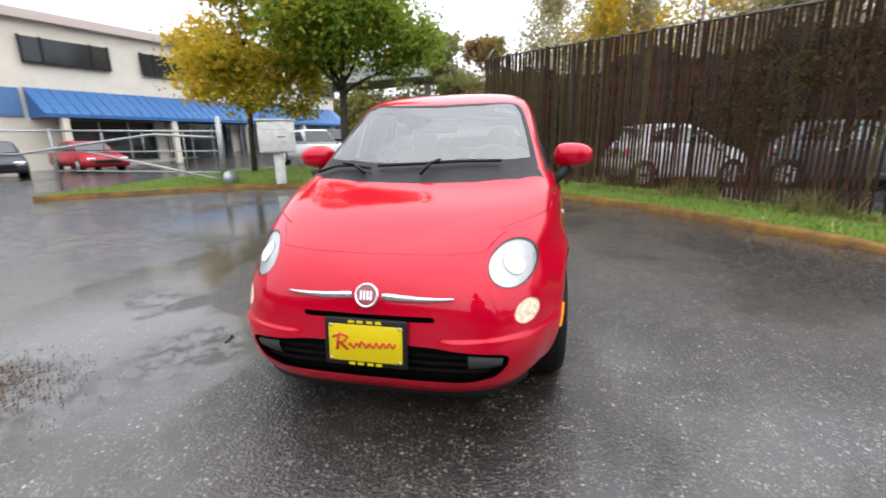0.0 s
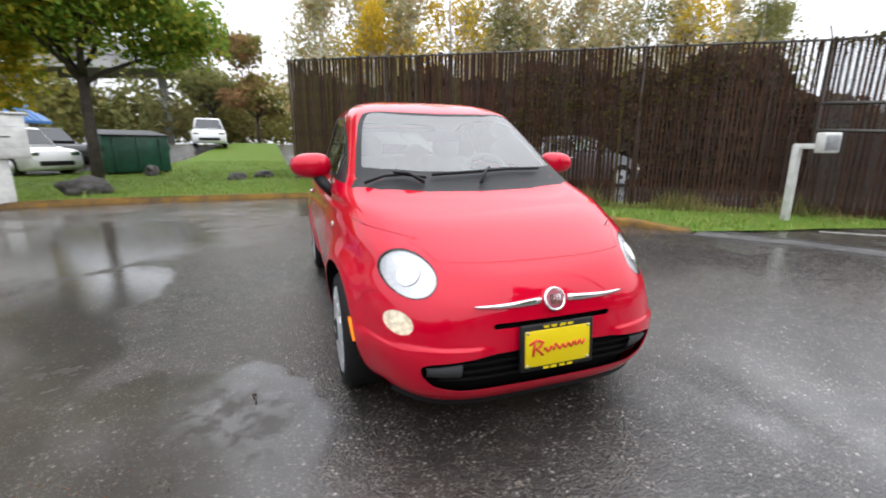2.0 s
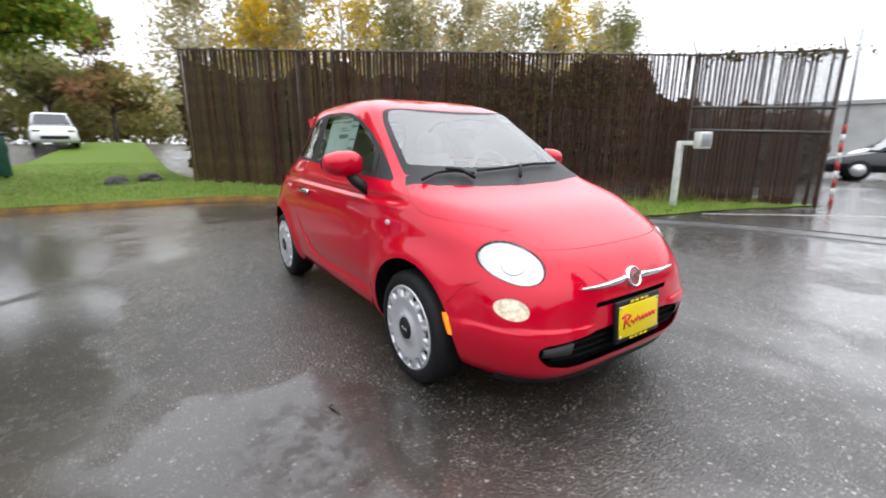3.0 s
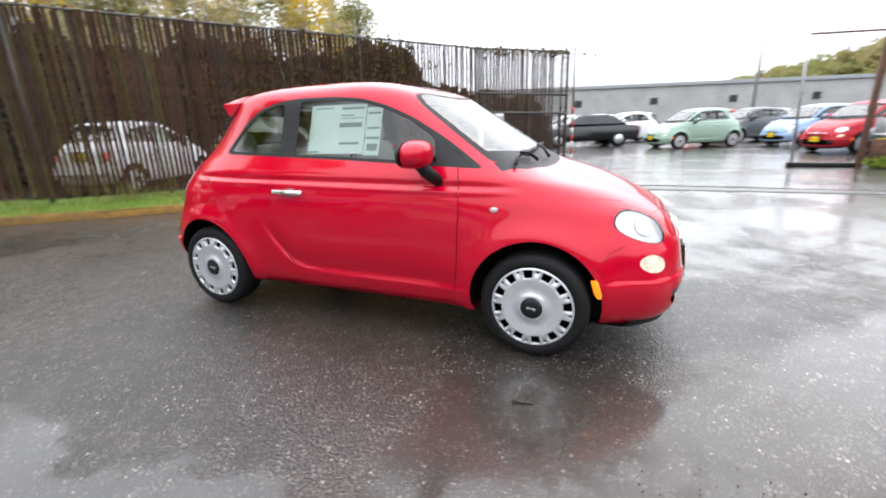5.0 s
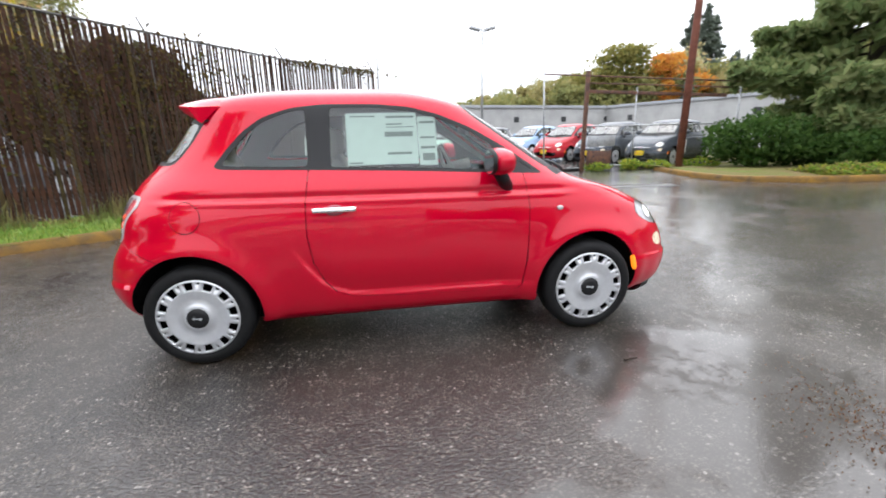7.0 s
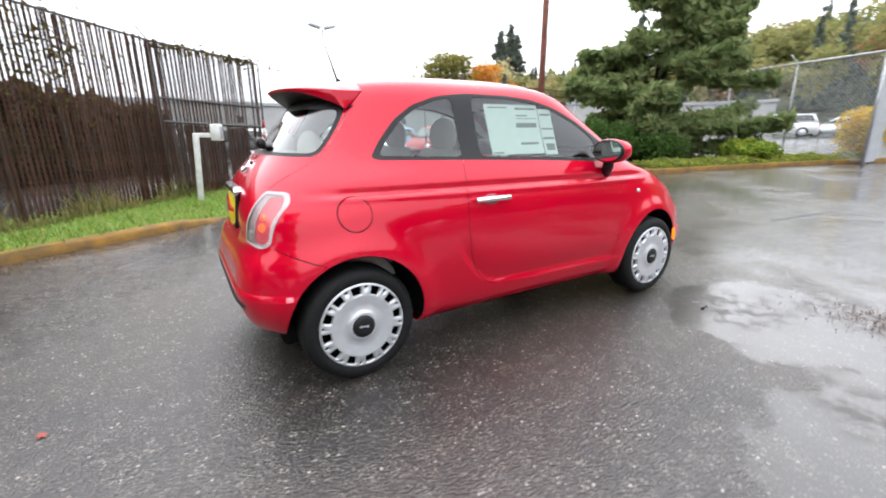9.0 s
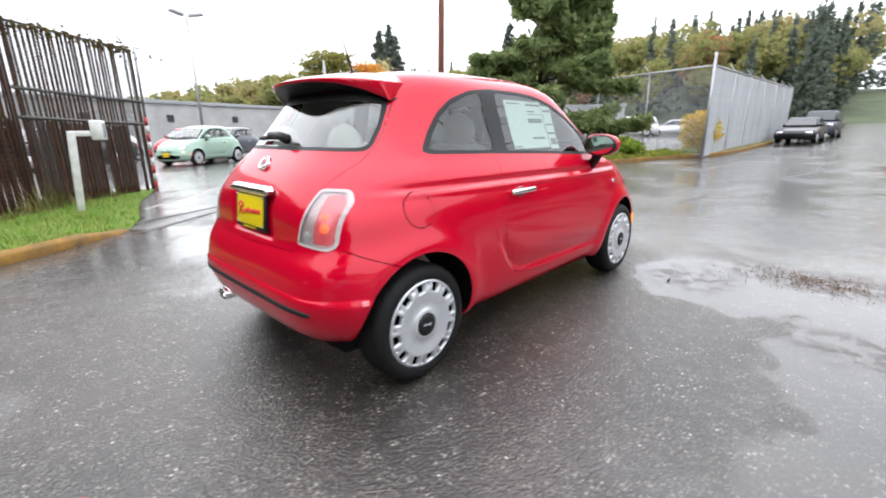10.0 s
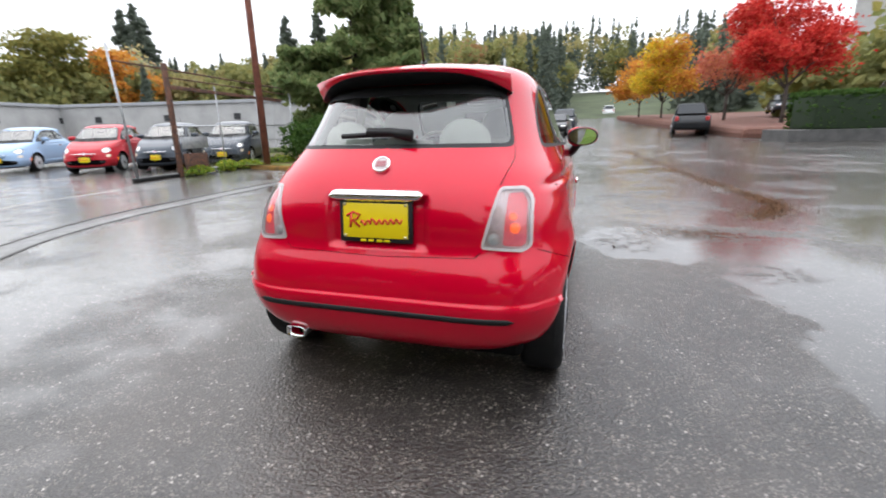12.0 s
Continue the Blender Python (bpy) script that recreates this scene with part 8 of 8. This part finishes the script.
# ---- small things on the asphalt ----
def ribbon(name, pts, width, h, m, label):
    """A low strip let into the asphalt along pts."""
    p = [Vector((a[0], a[1])) for a in spline(pts, 10)]
    bm = bmesh.new()
    rows = []
    for i, q in enumerate(p):
        d = (p[min(i + 1, len(p) - 1)] - p[max(0, i - 1)]).normalized()
        s = Vector((-d.y, d.x)) * width / 2
        z = gz(q.x, q.y)
        rows.append([bm.verts.new((*(q + s * a), z + b)) for a, b in ((-1.15, -0.004), (-1, h), (1, h), (1.15, -0.004))])
    for a, b in zip(rows, rows[1:]):
        for k in range(3):
            bm.faces.new((a[k], a[k + 1], b[k + 1], b[k]))
    bmesh.ops.recalc_face_normals(bm, faces=bm.faces)
    return tagged(part(name, bm, m), label, "gate track", kind="structure")


M_TRACK = mat("worn_track_steel", (0.035, 0.032, 0.03), 0.5, 0.3, vary=0.5, scale=6, second=(0.015, 0.013, 0.012), bump=0.3, bscale=60)
M_BED = mat("track_bed_concrete", (0.13, 0.13, 0.125), 0.3, vary=0.5, scale=5, second=(0.05, 0.048, 0.046), bump=0.3, bscale=50)
M_CRACK = mat("crack_dirt", (0.012, 0.011, 0.010), 0.6, vary=0.5, scale=20, bump=0.5, bscale=60)
M_WORN = mat("worn_line_paint", (0.30, 0.29, 0.26), 0.5, vary=0.6, scale=9, second=(0.08, 0.075, 0.07), bump=0.3, bscale=80)
ribbon("track_bed", [(3.65, 4.8), (4.25, 3.85), (4.75, 2.9), (5.05, 1.5), (5.1, -1.2), (5.05, -3.1)], 0.36, 0.003, M_BED, "pale worn concrete strip between the gate tracks")
ribbon("gate_track", [(3.3, 4.75), (3.91, 4.01), (4.42, 3.13), (4.76, 1.74), (4.93, -1.34), (4.9, -3.2)], 0.05, 0.007, M_TRACK, "dark steel gate track let into the asphalt")
ribbon("gate_track", [(4.0, 4.9), (4.6, 3.66), (5.1, 2.6), (5.36, 1.26), (5.3, -1.02), (5.25, -3.0)], 0.05, 0.007, M_TRACK, "dark steel gate track let into the asphalt")
for line in ([(-0.73, -1.59), (-0.82, -2.6), (-0.9, -3.46), (-1.0, -4.41), (-1.5, -4.5), (-1.98, -4.84)], [(-1.98, -4.84), (-1.9, -4.0), (-1.92, -3.19)], [(-6.2, -1.2), (-7.6, -1.8), (-9.5, -2.0)], [(-1.5, -7.5), (-1.8, -9.5), (-1.7, -12.0)]):
    ribbon("crack", line, 0.05, 0.002, M_CRACK, "dark open crack in the wet asphalt")
ribbon("worn_line", [(5.4, 4.3), (7.9, 2.0), (8.1, -0.3)], 0.09, 0.003, M_WORN, "pale worn line across the asphalt")
M_LITTER = leaf_mat("fallen_leaf", [(0.08, 0.035, 0.022), (0.14, 0.06, 0.03), (0.20, 0.11, 0.045), (0.05, 0.028, 0.02)])


def litter(name, c, size, label):
    """Flat fallen leaves at the places c."""
    n = len(c)
    a = RNG.uniform(0, 6.283, n)
    s = size * RNG.uniform(0.5, 1.3, n)
    v = []
    for k, (dx, dy) in enumerate(((-1, 0), (0, -0.55), (1, 0), (0, 0.55))):
        x = c[:, 0] + s * (dx * np.cos(a) - dy * np.sin(a))
        y = c[:, 1] + s * (dx * np.sin(a) + dy * np.cos(a))
        v.append(np.stack([x, y, np.array([gz(p, q) for p, q in zip(x, y)]) + 0.004 + RNG.uniform(0, 0.012, n)], 1))
    v = np.stack(v, 1).reshape(-1, 3)
    me = bpy.data.meshes.new(name)
    me.from_pydata(v.tolist(), [], np.arange(4 * n).reshape(n, 4).tolist())
    me.materials.append(M_LITTER)
    return tagged(new(name, me), label, "leaves", kind="stuff")


line_ = spline([(-3.03, -12.07), (-3.67, -5.98), (-4.05, -2.69), (-4.25, -1.27), (-4.2, -0.39), (-3.75, 0.4)], 40)
pick_ = line_[RNG.integers(0, len(line_), 5200)] + RNG.normal(size=(5200, 2)) * np.array([0.12, 0.12]) * RNG.uniform(0.2, 1.7, (5200, 1))
litter("leaf_litter", pick_, 0.017, "streak of wet red-brown leaves and needles on the asphalt")
pick_ = np.array([-2.85, 1.45]) + RNG.normal(size=(1500, 2)) * np.array([0.26, 0.15])
litter("leaf_litter", pick_, 0.006, "small heap of wet brown leaf bits beside the puddle")
kp_ = np.array([(p[0], p[1]) for p in KERB_LINE])
pick_ = kp_[RNG.integers(0, len(kp_), 500)] + RNG.normal(size=(500, 2)) * 0.10 - np.array([0.06, 0.16])
litter("leaf_litter", pick_, 0.018, "fallen leaves gathered along the kerb")


def leaf_thing(name, x, y, size, m, label):
    bm = bmesh.new()
    n = 10
    rim = [(size * math.cos(2 * math.pi * i / n) * (1 if i % 2 == 0 else 0.55), 0.7 * size * math.sin(2 * math.pi * i / n) * (1 if i % 2 == 0 else 0.55)) for i in range(n)]
    c = bm.verts.new((0, 0, 0.012))
    vs = [bm.verts.new((a, b, 0.004 + 0.006 * (i % 2))) for i, (a, b) in enumerate(rim)]
    for i in range(n):
        bm.faces.new((c, vs[i], vs[(i + 1) % n]))
    ob = part(name, bm, m)
    ob.matrix_basis = pose(x, y, gz(x, y), 0, 0, x * 100)
    return tagged(ob, label, "leaf")


leaf_thing("fallen_leaf", -1.38, 5.84, 0.032, mat("red_fallen_leaf", (0.22, 0.03, 0.02), 0.5), "red leaf lying on the wet asphalt")
bm = bmesh.new()
tube(bm, [(-0.01, -0.07, 0.008), (0.0, 0.0, 0.012), (-0.012, 0.06, 0.010)], 0.006, 6, r2=0.009)
tube(bm, [(-0.012, 0.06, 0.012), (0.004, 0.075, 0.016)], 0.014, 6)
tw_ = part("twig", bm, M_BARK)
tw_.matrix_basis = pose(-2.0, 2.15, 0, 0, 0, 12) @ Matrix.Scale(0.6, 4)
tagged(tw_, "short dark twig on the wet asphalt", "twig")
